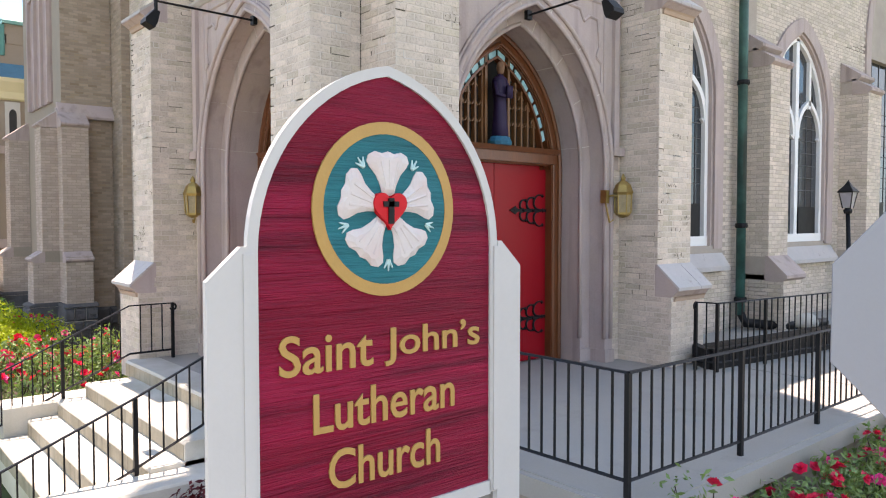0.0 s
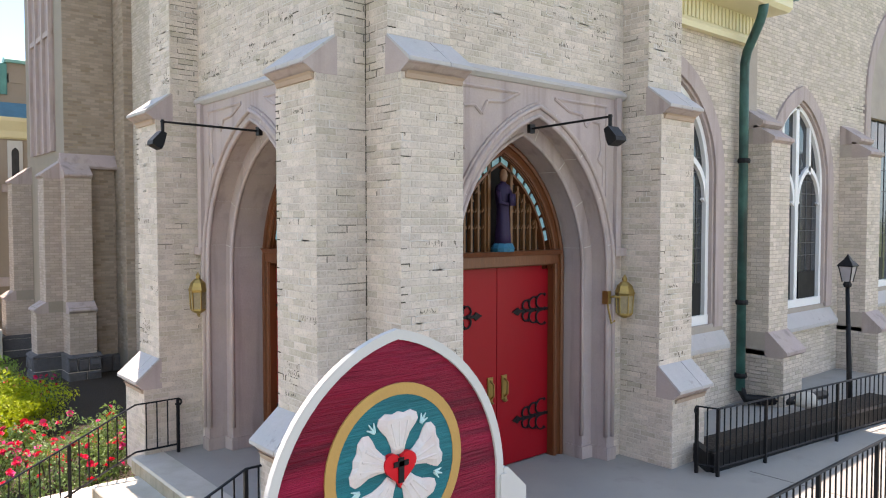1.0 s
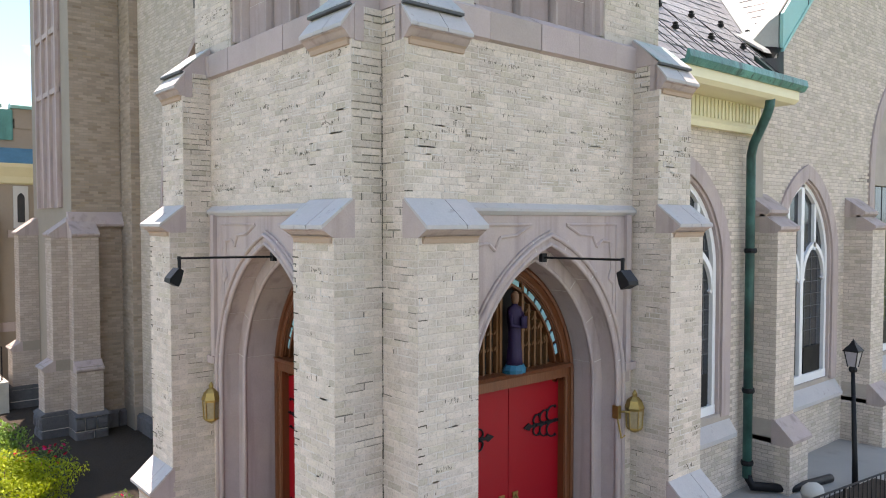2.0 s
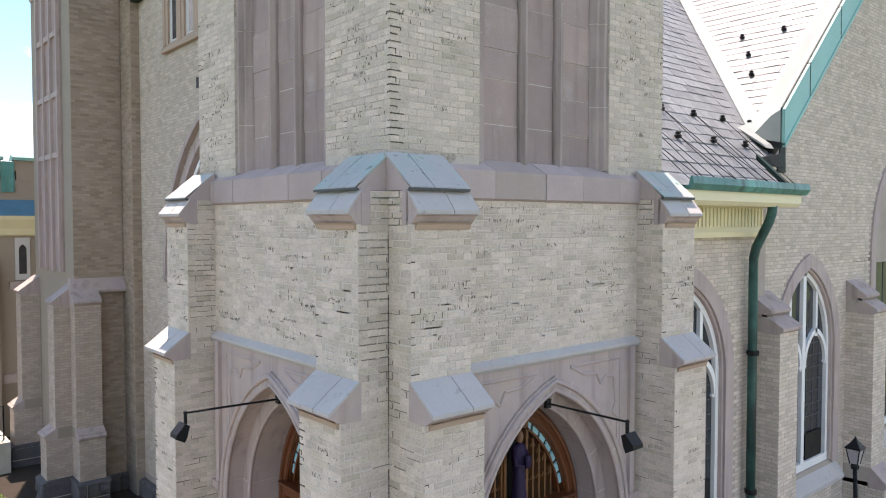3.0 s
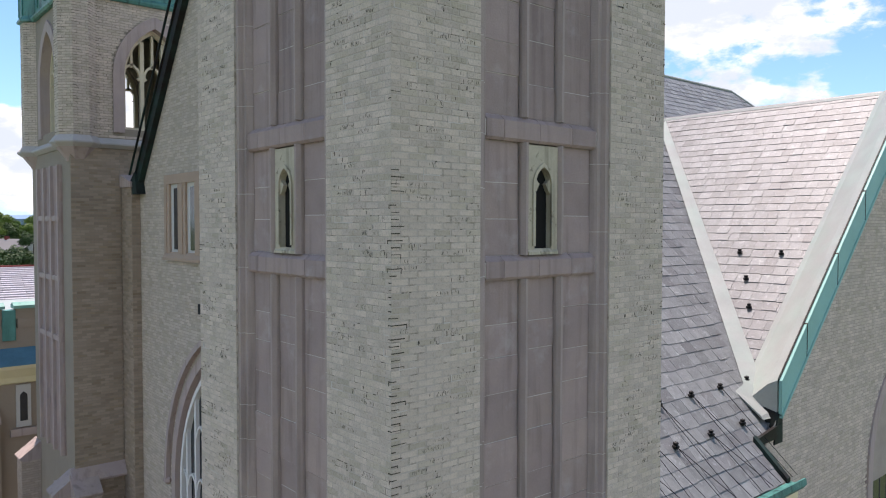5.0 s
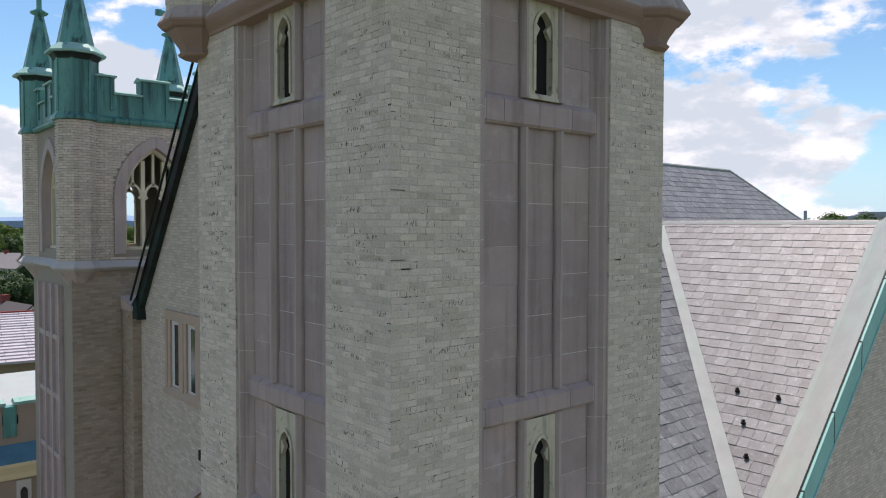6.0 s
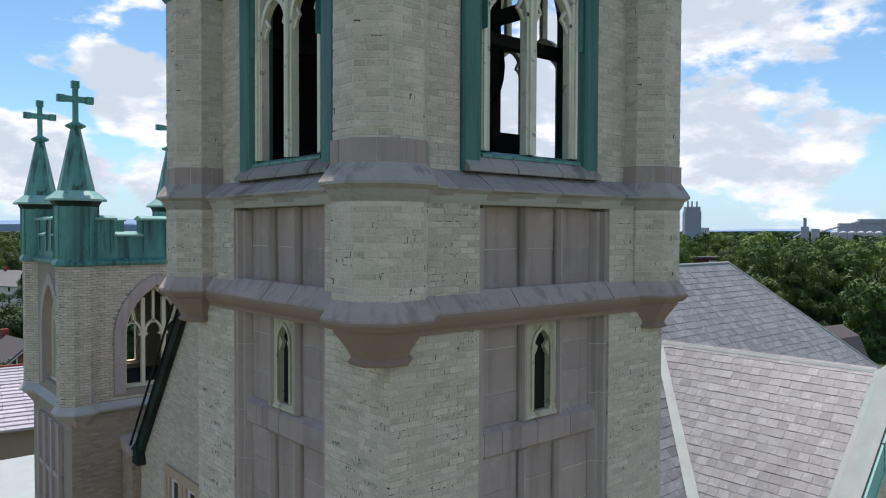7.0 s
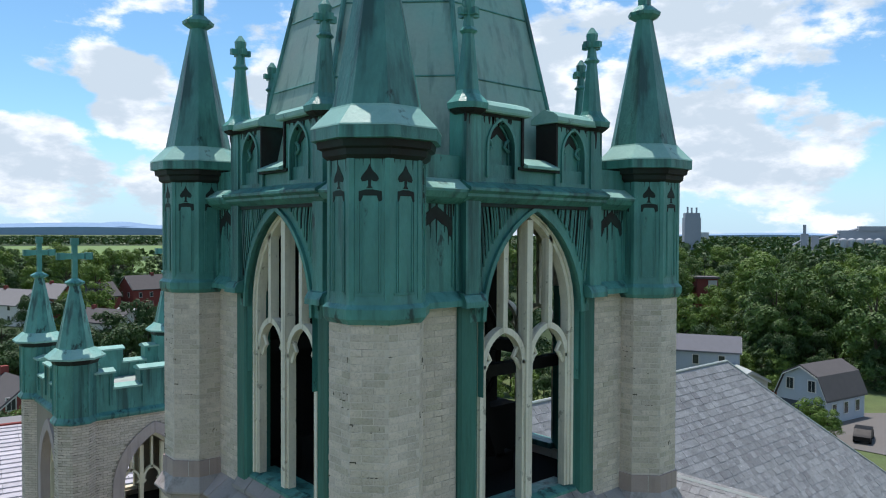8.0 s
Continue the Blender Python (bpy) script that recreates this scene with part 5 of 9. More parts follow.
    for a in (-1, 1):
        g.box(cx + a * 0.19 - 0.02, cx + a * 0.19 + 0.02, 0.44, 0.54, 2.70, 3.80)
    g.prism_y([(cx - 0.26, 3.78), (cx, 4.02), (cx + 0.26, 3.78), (cx + 0.2, 3.78), (cx, 3.94), (cx - 0.2, 3.78)], 0.44, 0.54)
    part("statue_niche", g, WOOD_GOLD, d)
    g = arch_ring(arch_ring(Geo(), cx, 0.915, 0.935, e, 2.7, zs, 0.43, 0.5, 12), cx, 0.815, 0.845, e, 2.7, zs, 0.44, 0.535, 12)
    part("inner_bead", g, WOOD, d)
    # coloured glass border, in short panes
    ins, outs = arch(cx, 0.845, e, zs, 10), arch(cx, 0.915, e, zs, 10)
    for i in range(len(ins) - 1):
        if min(ins[i][1], ins[i + 1][1]) < 2.7:
            continue
        k = 0.13
        q = [tuple(p[j] + (r[j] - p[j]) * f for j in (0, 1)) for p, r, f in ((ins[i], ins[i + 1], k), (ins[i], ins[i + 1], 1 - k), (outs[i], outs[i + 1], 1 - k), (outs[i], outs[i + 1], k))]
        part("glass_pane", Geo().prism_y(q, 0.455, 0.48), TURQUOISE_GLASS, d, "pale turquoise glass pane")
    d.matrix_basis = m
    return d


TURQUOISE_GLASS = material("turquoise glass", (0.28, 0.55, 0.60), 0.15, 0.3, 8.0, 40, 0.1)
church_door(Matrix.Translation((0, 0.07, 0)), "door_1")
church_door(quarter(1) @ Matrix.Translation((0, 0.2, 0)), "door_2")

ROBE = material("purple painted plaster", (0.022, 0.012, 0.042), 0.55, 0.3, 5.0, 30, 0.15)
SKIN = material("tan painted plaster", (0.22, 0.12, 0.07), 0.55, 0.25, 8.0, 30, 0.1)
TEAL = material("teal painted plaster", (0.01, 0.12, 0.19), 0.5, 0.3, 8.0, 30, 0.2)


def statue(m):
    """Robed figure, one plain mesh: a draped body, a head and folded arms."""
    g = Geo()
    n = 20
    prof = [(0.135, 0.12, 0.0), (0.125, 0.11, 0.12), (0.105, 0.095, 0.32), (0.10, 0.09, 0.48), (0.125, 0.10, 0.62), (0.135, 0.095, 0.72), (0.115, 0.08, 0.775), (0.05, 0.05, 0.80), (0.042, 0.045, 0.825)]
    g.loft([[(a * math.cos(t) * (1 + 0.09 * math.sin(7 * t + 5 * z)), b2 * math.sin(t) * (1 + 0.09 * math.cos(6 * t + 4 * z)), z) for t in [2 * math.pi * i / n for i in range(n)]] for a, b2, z in prof])
    cut = len(g.f)
    g.loft([[(a * math.cos(t), b2 * math.sin(t) - 0.008, z) for t in [2 * math.pi * i / n for i in range(n)]] for a, b2, z in ((0.03, 0.035, 0.815), (0.05, 0.055, 0.85), (0.058, 0.066, 0.90), (0.055, 0.062, 0.945), (0.03, 0.035, 0.985), (0.006, 0.006, 0.995))])
    cut2 = len(g.f)
    g.tube([(-0.12, -0.02, 0.70), (-0.14, -0.08, 0.54), (-0.02, -0.14, 0.52)], 0.036, 8, 0.022)
    g.tube([(0.12, -0.02, 0.70), (0.14, -0.09, 0.55), (0.06, -0.15, 0.58)], 0.036, 8, 0.022)
    g.box(-0.01, 0.10, -0.17, -0.13, 0.50, 0.66)
    ob = part("statue", g, ROBE, smooth=True)
    ob.data.materials.append(SKIN)
    for k, f in enumerate(ob.data.polygons):
        f.material_index = 1 if cut <= k < cut2 else 0
    tagged(ob, "purple robed plaster figure above the church door", "statue")
    ob.matrix_basis = m @ Matrix.Translation((C - 0.03, 0.40, 2.80)) @ Matrix.Diagonal((0.80, 0.80, 0.90, 1))
    g = Geo()
    rng = random.Random(5)
    g.loft([[(a * (1 + 0.1 * rng.random()) * math.cos(t), 0.8 * a * math.sin(t), z) for t in [2 * math.pi * i / 12 for i in range(12)]] for a, z in ((0.19, 0), (0.20, 0.05), (0.17, 0.09), (0.15, 0.12))])
    b = part("rock_plinth", g, TEAL)
    tagged(b, "teal painted rocky plinth on the oak lintel", "plinth")
    b.matrix_basis = m @ Matrix.Translation((C - 0.03, 0.40, 2.70)) @ Matrix.Diagonal((0.8, 0.8, 0.85, 1))


statue(Matrix.Translation((0, 0.04, 0)))


# ---- lanterns and flood lights at the portals ----
LAMP_GLASS = material("hammered amber glass", (0.30, 0.24, 0.14), 0.2, 0.3, 20, 60, 0.3)


def wall_lantern(m):
    t = thing("wall_lantern", (0, 0, 0), "gilt brass six-sided lantern on a wall bracket", "lantern", "lanterns beside the doors")
    u, y, z = 3.74, -0.27, 1.80
    g = Geo().lathe(u, y, [(0.10, z + 0.06), (0.115, z + 0.34)], 6)
    part("glass", g, LAMP_GLASS, t, "amber glass body")
    g = Geo().lathe(u, y, [(0.03, z - 0.02), (0.07, z), (0.105, z + 0.03), (0.105, z + 0.06), (0.09, z + 0.06)], 6)
    part("base", g, BRASS, t)
    g = Geo().lathe(u, y, [(0.125, z + 0.33), (0.14, z + 0.37), (0.12, z + 0.42), (0.105, z + 0.48), (0.06, z + 0.53), (0.03, z + 0.55), (0.035, z + 0.59), (0.008, z + 0.65)], 6)
    for k in range(6):
        a = k * math.pi / 3
        g.lathe(u + 0.112 * math.cos(a), y + 0.112 * math.sin(a), [(0.005, z + 0.36), (0.02, z + 0.40), (0.0, z + 0.45)], 5)
    part("crown", g, BRASS, t, "pierced brass crown")
    for k in range(6):
        a = k * math.pi / 3
        g = Geo().tube([(u + 0.108 * math.cos(a), y + 0.108 * math.sin(a), z + 0.05), (u + 0.122 * math.cos(a), y + 0.122 * math.sin(a), z + 0.35)], 0.009, 5)
        part("rib", g, BRASS, t)
    g = Geo().box(u - 0.24, u - 0.17, LOW - 0.1, LOW, z + 0.20, z + 0.40)
    g.tube([(u - 0.2, LOW - 0.05, z + 0.30), (u - 0.16, y + 0.05, z + 0.32), (u - 0.09, y, z + 0.30)], 0.018, 6)
    g.tube([(u - 0.2, LOW - 0.05, z + 0.24), (u - 0.2, y + 0.08, z - 0.10), (u - 0.16, y + 0.05, z - 0.05)], 0.014, 6)
    part("bracket", g, BRASS, t)
    t.matrix_basis = m


SMALL = Matrix.Translation((3.56, LOW, 2.1)) @ Matrix.Diagonal((0.86, 0.92, 0.82, 1)) @ Matrix.Translation((-3.56, -LOW, -2.1))
wall_lantern(Matrix.Translation((0.03, 0, 0)) @ SMALL)
wall_lantern(quarter(1) @ Matrix.Translation((2 * C - 2 * 3.74 + 0.06, 0.06, 0)) @ SMALL)


def flood_light(m, u):
    t = thing("flood_light", (0, 0, 0), "black flood light on a long arm above the door", "flood light", "flood lights over the doors")
    g = Geo().tube([(u, LOW, 4.12), (u - 0.02, -1.20, 4.14)], 0.013, 8)
    part("arm", g, IRON, t)
    g = Geo().box(u - 0.04, u + 0.04, LOW - 0.03, LOW + 0.02, 4.07, 4.17)
    part("wall_plate", g, IRON, t)
    g = Geo().tube([(u - 0.02, -1.18, 4.16), (u - 0.02, -1.18, 4.02)], 0.02, 8)
    part("swivel", g, IRON, t)
    g = Geo().prism_x([(-0.05, -0.20), (-0.065, -0.16), (-0.03, -0.02), (0.03, -0.02), (0.06, -0.14), (0.06, -0.20)], -0.085, 0.085)
    g.moved(Matrix.Translation((u - 0.02, -1.18, 4.04)) @ Matrix.Rotation(radians(-28), 4, "X"))
    part("lamp_head", g, IRON, t)
    t.matrix_basis = m


flood_light(Matrix.Identity(4), 2.2)
flood_light(quarter(1), W - 2.15)

# ---- nave, roofs ----
nave = thing("church_nave", (15, 8, -0.9), "cream brick church nave with slate roofs and white gothic windows", "church", kind="structure")
NY = 0.35


def slates(G, m, rows, width, w=0.36, exposed=0.345, inside=None, seed=3):
    """Courses of slates on the plane z = 0 of m (x along the eave, y up the slope), each a thin tilted piece."""
    rng = random.Random(seed)
    for r in range(rows):
        y = r * exposed
        u = -(w / 2 if r % 2 else 0) - rng.random() * 0.05
        while u < width:
            a = u + 0.0025
            ww = w * (0.85 + 0.3 * rng.random())
            b2 = u + ww - 0.0025
            u += ww
            cu, cy = (a + b2) / 2, y + exposed / 2
            if inside and not inside(cu, cy):
                continue
            t, dy = 0.006 + 0.010 * rng.random() ** 2, 0.022 * (rng.random() - 0.5)
            vs = [(a, y + dy, t + 0.006), (b2, y + dy, t + 0.006), (b2, y + exposed * 1.12, 0.004), (a, y + exposed * 1.12, 0.004), (a, y + dy, 0), (b2, y + dy, 0)]
            G.add([m @ Vector(q) for q in vs], [(0, 1, 2, 3), (4, 5, 1, 0), (1, 5, 2), (0, 3, 4)])
    return G


def white_window(cx, yw, h=1.08, e=0.5, sill=1.45, zs=3.75, parent=None, n=12):
    """Pointed white window with two lights, bar tracery in the head and a sloping stone sill."""
    w = part("window", arch_ring(Geo(), cx, h - 0.09, h + 0.02, e, sill, zs, yw + 0.08, yw + 0.2, n), WINDOW_WHITE, parent, "white painted gothic window frame")
    g = Geo().box(cx - 0.065, cx + 0.065, yw + 0.08, yw + 0.18, sill, zs + arch_apex(h, e) - 0.06)
    g.box(cx - h, cx + h, yw + 0.07, yw + 0.2, sill - 0.06, sill + 0.10)
    hl = h / 2 - 0.02
    for s in (-1, 1):
        c2 = cx + s * (h / 2 + 0.01)
        arch_ring(g, c2, hl - 0.10, hl - 0.01, 0.22, zs - 0.35, zs - 0.33, yw + 0.09, yw + 0.17, 8)
        g.box(c2 - 0.042, c2 + 0.042, yw + 0.09, yw + 0.17, zs + 0.22, zs + arch_apex(h, e) - 0.42)
        for q in (-1, 1):
            g.prism_y([(c2 + q * hl, zs - 0.44), (c2 + q * (hl - 0.15), zs - 0.34), (c2 + q * hl, zs - 0.24)], yw + 0.1, yw + 0.16)
    part("tracery", g, WINDOW_WHITE, w)
    pts = arch(cx, h, e, zs, n)
    g = Geo().prism_y([(cx - h, sill)] + pts + [(cx + h, sill)], yw + 0.15, yw + 0.165)
    part("leaded_glass", g, GLASS, w, "dark reflecting leaded glass")
    g = Geo()
    for s in (-1, 1):
        g.box(cx + s * h / 2 - 0.36, cx + s * h / 2 + 0.36, yw + 0.11, yw + 0.145, sill + 0.10, sill + 0.62)
    part("hopper", g, IRON, w, "black lower ventilator panes")
    # leads
    g = Geo()
    for k in range(1, 9):
        z = sill + 0.7 + k * 0.24
        g.box(cx - h + 0.1, cx + h - 0.1, yw + 0.138, yw + 0.15, z - 0.006, z + 0.006)
    for k in (-0.75, -0.5, -0.25, 0.25, 0.5, 0.75):
        g.box(cx + k * h - 0.006, cx + k * h + 0.006, yw + 0.138, yw + 0.15, sill + 0.62, zs + 0.5)
    part("lead_bar", g, LEAD, w)
    s = part("surround", arch_ring(Geo(), cx, h + 0.05, h + 0.31, e, sill - 0.1, zs, yw - 0.02, yw + 0.35, n), STONE, parent, "brownstone window surround")
    g = arch_ring(Geo(), cx, h, h + 0.05, e, sill - 0.1, zs, yw + 0.02, yw + 0.30, n)
    part("inner_order", g, STONE, s)
    g = Geo().prism_x([(yw + 0.35, sill - 0.45), (yw - 0.14, sill - 0.45), (yw - 0.14, sill - 0.38), (yw + 0.1, sill - 0.02), (yw + 0.35, sill - 0.02)], cx - h - 0.34, cx + h + 0.34)
    part("window_sill", g, WEATHER, parent, "sloping stone window sill")
    return w




def grown(w, by=0.12):
    return (w[0], w[1] + by, w[2], w[3] - 0.05, w[4])


LEAD = material("grey lead", (0.10, 0.10, 0.10), 0.6, 0.2, 5, 30, 0.1)
WIN_1, WIN_2, WIN_3 = (5.85, 1.08, 0.5, 1.45, 3.75), (10.25, 1.12, 0.5, 1.45, 3.75), (15.3, 1.7, 0.6, 1.6, 5.6)
g = arched_wall(Geo(), W - 0.3, 8.0, -1, 6.5, [grown(WIN_1)], NY, NY + 0.5, 12)
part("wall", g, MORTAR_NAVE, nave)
white_window(5.85, NY, parent=nave)
# transept front
RX, RZ, TS = 16.1, 14.30, 0.955


def gable_front(y0, y1):
    """Wall of the transept with two windows, under the rake."""
    G = Geo()
    zt = 5.33
    arched_wall(G, 8.0, 12.9, -1, zt, [grown(WIN_2)], y0, y1, 12)
    arched_wall(G, 12.9, 24.2, -1, zt, [grown(WIN_3)], y0, y1, 12)

    def rake(x):
        return RZ + 0.06 - TS * abs(x - RX)
    cut = arch(WIN_3[0], WIN_3[1] + 0.12, WIN_3[2], WIN_3[4], 12)
    top = [p for p in cut if p[1] > zt]
    # above the first course, in strips beside and over the large window
    xs = sorted([8.05, 8.3, 10, 12, WIN_3[0] - WIN_3[1]] + [p[0] for p in top] + [WIN_3[0] + WIN_3[1], RX + 1.5, 20, 22, 24.1])
    for a, b2 in zip(xs, xs[1:]):
        def low(x):
            inside = [p for p in top]
            if inside and inside[0][0] <= x <= inside[-1][0]:
                for p, q in zip(inside, inside[1:]):
                    if p[0] <= x <= q[0] + 1e-9:
                        return max(zt, p[1] + (q[1] - p[1]) * (x - p[0]) / max(1e-9, q[0] - p[0]))
            return zt
        if rake(a) <= zt and rake(b2) <= zt:
            continue
        for y in (y0, y1):
            G.add([(a, y, low(a)), (b2, y, low(b2)), (b2, y, max(zt, rake(b2))), (a, y, max(zt, rake(a)))], [(0, 1, 2, 3)])
    return G


TY = 0.55
part("gable_wall", gable_front(TY - 0.1, TY + 0.4), MORTAR_NAVE, nave)
g = Geo().box(8.0, 8.3, NY, TY + 0.3, -1, 6.45)
part("wall", g, MORTAR_NAVE, nave)
white_window(10.25, TY - 0.12, 1.12, parent=nave)
white_window(WIN_3[0], TY - 0.12, WIN_3[1], WIN_3[2], WIN_3[3], WIN_3[4], nave, 14)
gw = TY - 0.1
brick_n = Geo()
brick_skin(brick_n, brick_cells(W + 0.1, 8.0, -0.05, 6.0, [(5.85, 1.4, 0.5, 1.1, 3.75)]), facing(0, NY, 0))
big = [(10.25, 1.44, 0.5, 1.1, 3.75), (WIN_3[0], WIN_3[1] + 0.32, WIN_3[2], 1.2, WIN_3[4])]
for x0, x1 in ((8.05, 13.0), (13.0, 19.5)):
    cells = [c for c in brick_cells(x0, x1, -0.05, 14.0, big) if c[3] < RZ + 0.04 - TS * abs((c[0] + c[1]) / 2 - RX)]
    brick_skin(brick_n, cells, facing(0, gw, 0))
part("brickwork", brick_n, BRICK, nave, kind="stuff")

# roofs under the slates
MAIN_E, MAIN_R, RIDGE_Y = 6.72, 16.5, 9.8
s_main = (MAIN_R - MAIN_E) / (RIDGE_Y + 0.1)
def valley_at(y):
    z = MAIN_E + s_main * (y + 0.1)
    return Vector((RX - (RZ - z) / TS, y, z + 0.03))


YT = (RZ - MAIN_E) / s_main - 0.1
ZW = MAIN_E + s_main * 4.4
g = Geo().add([(4.3, -0.1, MAIN_E), (8.15, -0.1, MAIN_E), (8.15, 0.44, MAIN_E + s_main * 0.54), valley_at(0.44), (RX, YT, RZ), (RX, RIDGE_Y, MAIN_R), (4.3, RIDGE_Y, MAIN_R), (4.3, 4.3, ZW)], [(0, 1, 2, 3, 4, 5, 6, 7)])
g.add([(4.3, 4.3, ZW), (4.3, RIDGE_Y, MAIN_R), (2.7, RIDGE_Y, MAIN_R), (2.7, 4.3, ZW)], [(0, 1, 2, 3)])
g.add([(RX, YT, RZ), (24.6, -0.1, MAIN_E), (34.5, -0.1, MAIN_E), (24.6, RIDGE_Y, MAIN_R), (RX, RIDGE_Y, MAIN_R)], [(0, 1, 2, 3, 4)])
g.add([(34.5, -0.1, MAIN_E), (34.5, 19.7, MAIN_E), (24.6, RIDGE_Y, MAIN_R)], [(0, 1, 2)])
g.add([(2.7, 19.7, MAIN_E), (34.5, 19.7, MAIN_E), (24.6, RIDGE_Y, MAIN_R), (2.7, RIDGE_Y, MAIN_R)], [(0, 1, 2, 3)])
part("roof", g, SLATE, nave, "dark grey slate main roof with a hipped end")
m_main = Matrix.Translation((2.7, -0.1, MAIN_E + 0.004)) @ Matrix.Rotation(math.atan(s_main), 4, "X")


def on_main(u, v):
    x, y, z = m_main @ Vector((u, v, 0))
    if x > 24.6 - (y - RIDGE_Y) - 0.1 or y > RIDGE_Y - 0.02:
        return False
    if y < 0.46 and x > 8.2:
        return False
    hidden = RZ - TS * abs(x - RX)
    return z > hidden - 0.3 and not (x < 4.4 and y < 4.4)


part("roof_slate", slates(Geo(), m_main, 52, 32, 0.30, 0.27, on_main), SLATE, nave, kind="stuff")
ZB = RZ - TS * (RX - 7.5)
g = Geo().add([(RX, TY, RZ), (RX, RIDGE_Y, RZ), (7.5, RIDGE_Y, ZB), (7.5, TY, ZB)], [(0, 1, 2, 3)])
g.add([(RX, TY, RZ), (RX, RIDGE_Y, RZ), (24.7, RIDGE_Y, ZB), (24.7, TY, ZB)], [(0, 1, 2, 3)])
part("transept_roof", g, SLATE, nave, "grey slate transept roof")
ang = math.atan(TS)
m_tr = Matrix(((0, math.cos(ang), -math.sin(ang), 7.5), (-1, 0, 0, RIDGE_Y), (0, math.sin(ang), math.cos(ang), ZB + 0.004), (0, 0, 0, 1)))


def on_transept(u, v):
    x, y, z = m_tr @ Vector((u, v, 0))
    return y > TY + 0.62 and x < RX - 0.02 and z > MAIN_E + s_main * (y + 0.1) - 0.15


part("transept_slate", slates(Geo(), m_tr, 54, 9.3, 0.29, 0.255, inside=on_transept, seed=8), SLATE, nave, kind="stuff")
# ridges, valley, hip, coping
g = Geo().prism_y([(RX - 0.05, RZ - 0.02), (RX, RZ + 0.05), (RX + 0.05, RZ - 0.02)], TY, RIDGE_Y - 1.8)
part("ridge_cap", g, WHITE_METAL, nave)
g = Geo().tube([(2.7, RIDGE_Y, MAIN_R + 0.02), (24.6, RIDGE_Y, MAIN_R + 0.02)], 0.05, 6)
g.tube([(24.6, RIDGE_Y, MAIN_R + 0.02), (34.5, -0.1, MAIN_E + 0.02)], 0.04, 6)
part("ridge_cap", g, WHITE_METAL, nave)


g = Geo()
a, b2 = valley_at(0.86), valley_at(7.3)
g.add([a + Vector((-0.30, 0.02, 0.03)), a + Vector((0.24, 0.03, 0.26)), b2 + Vector((0.16, 0, 0.20)), b2 + Vector((-0.20, 0, 0.03)),
       a + Vector((0, 0, -0.1)), b2 + Vector((0, 0, -0.1))], [(0, 1, 2, 3), (0, 4, 1), (3, 2, 5), (0, 3, 5, 4), (1, 4, 5, 2)])
valley = part("valley_flashing", g, WHITE_METAL, nave, "pale metal valley flashing")
# folded foot of the valley and the dark saddle behind the coping's end
p = valley_at(0.70)
g = Geo().loft([[tuple(p + Vector(q)) for q in r] for r in (((-0.26, -0.12, 0.0), (0.02, -0.16, 0.0), (0.20, -0.14, 0.05), (0.20, -0.10, 0.11), (-0.25, -0.08, 0.06)),
                                                           ((-0.20, 0.42, 0.36), (0.10, 0.42, 0.40), (0.28, 0.40, 0.52), (0.26, 0.44, 0.56), (-0.22, 0.44, 0.42)))])
part("valley_foot", g, WHITE_METAL, valley, "pale folded metal foot of the valley")
g = Geo().loft([[(8.84, 0.42, 7.10), (9.16, 0.42, 7.10), (9.16, 0.78, 7.14), (8.84, 0.78, 7.14)], [(8.98, 0.42, 7.62), (9.14, 0.42, 7.68), (9.14, 0.80, 7.80), (9.0, 0.80, 7.72)]])
part("saddle", g, COPPER_BROWN, valley, "dark copper saddle")
g = Geo().prism_x([(-0.14, 6.70), (-0.14, 6.80), (0.46, 7.38), (0.46, 7.24)], 8.13, 8.24)
g.prism_y([(8.2, 7.20), (8.2, 7.33), (9.1, 7.46), (9.1, 7.20)], 0.41, 0.47)
part("wall_flashing", g, COPPER_BROWN, nave, "dark flashing where the slates meet the gable wall")


def rake_strip(o0, o1, y0, y1, half=7.08):
    pts = [(RX - half, RZ - TS * half), (RX, RZ)]
    return Geo().prism_y([(x, z + o0) for x, z in pts] + [(RX + half, pts[0][1] + o0), (RX + half, pts[0][1] + o1)] + [(x, z + o1) for x, z in pts[::-1]], y0, y1)


coping = part("coping", rake_strip(0.06, 0.70, TY - 0.17, TY - 0.11), COPPER_MINT, nave, "mint green copper gable coping")
part("coping_drip", rake_strip(0.02, 0.09, TY - 0.19, TY - 0.10), COPPER_MINT, coping)
part("coping_edge", rake_strip(0.68, 0.725, TY - 0.115, TY - 0.085), COPPER_BROWN, coping, "dark rolled edge")
for s in (-1, 1):
    ends = [(RX + s * 7.08, RZ - TS * 7.08), (RX, RZ)]
    g = Geo().loft([[(x, TY - 0.085, z + 0.02), (x, TY - 0.085, z + 0.70), (x, TY + 0.10, z + 0.60), (x, TY + 0.62, z + 0.10), (x, TY + 0.75, z + 0.035), (x, TY + 0.75, z + 0.0)] for x, z in ends])
    part("coping_flashing", g, WHITE_METAL, coping, "pale metal flashing beside the slates")
for k in range(5):
    x = 10.0 + k * 1.35
    z = RZ - TS * (RX - x)
    part("coping_seam", Geo().prism_y([(x, z + 0.05), (x + 0.02, z + 0.05 + TS * 0.02), (x + 0.02, z + 0.71 + TS * 0.02), (x, z + 0.71)], TY - 0.176, TY - 0.10), COPPER_BROWN, coping)
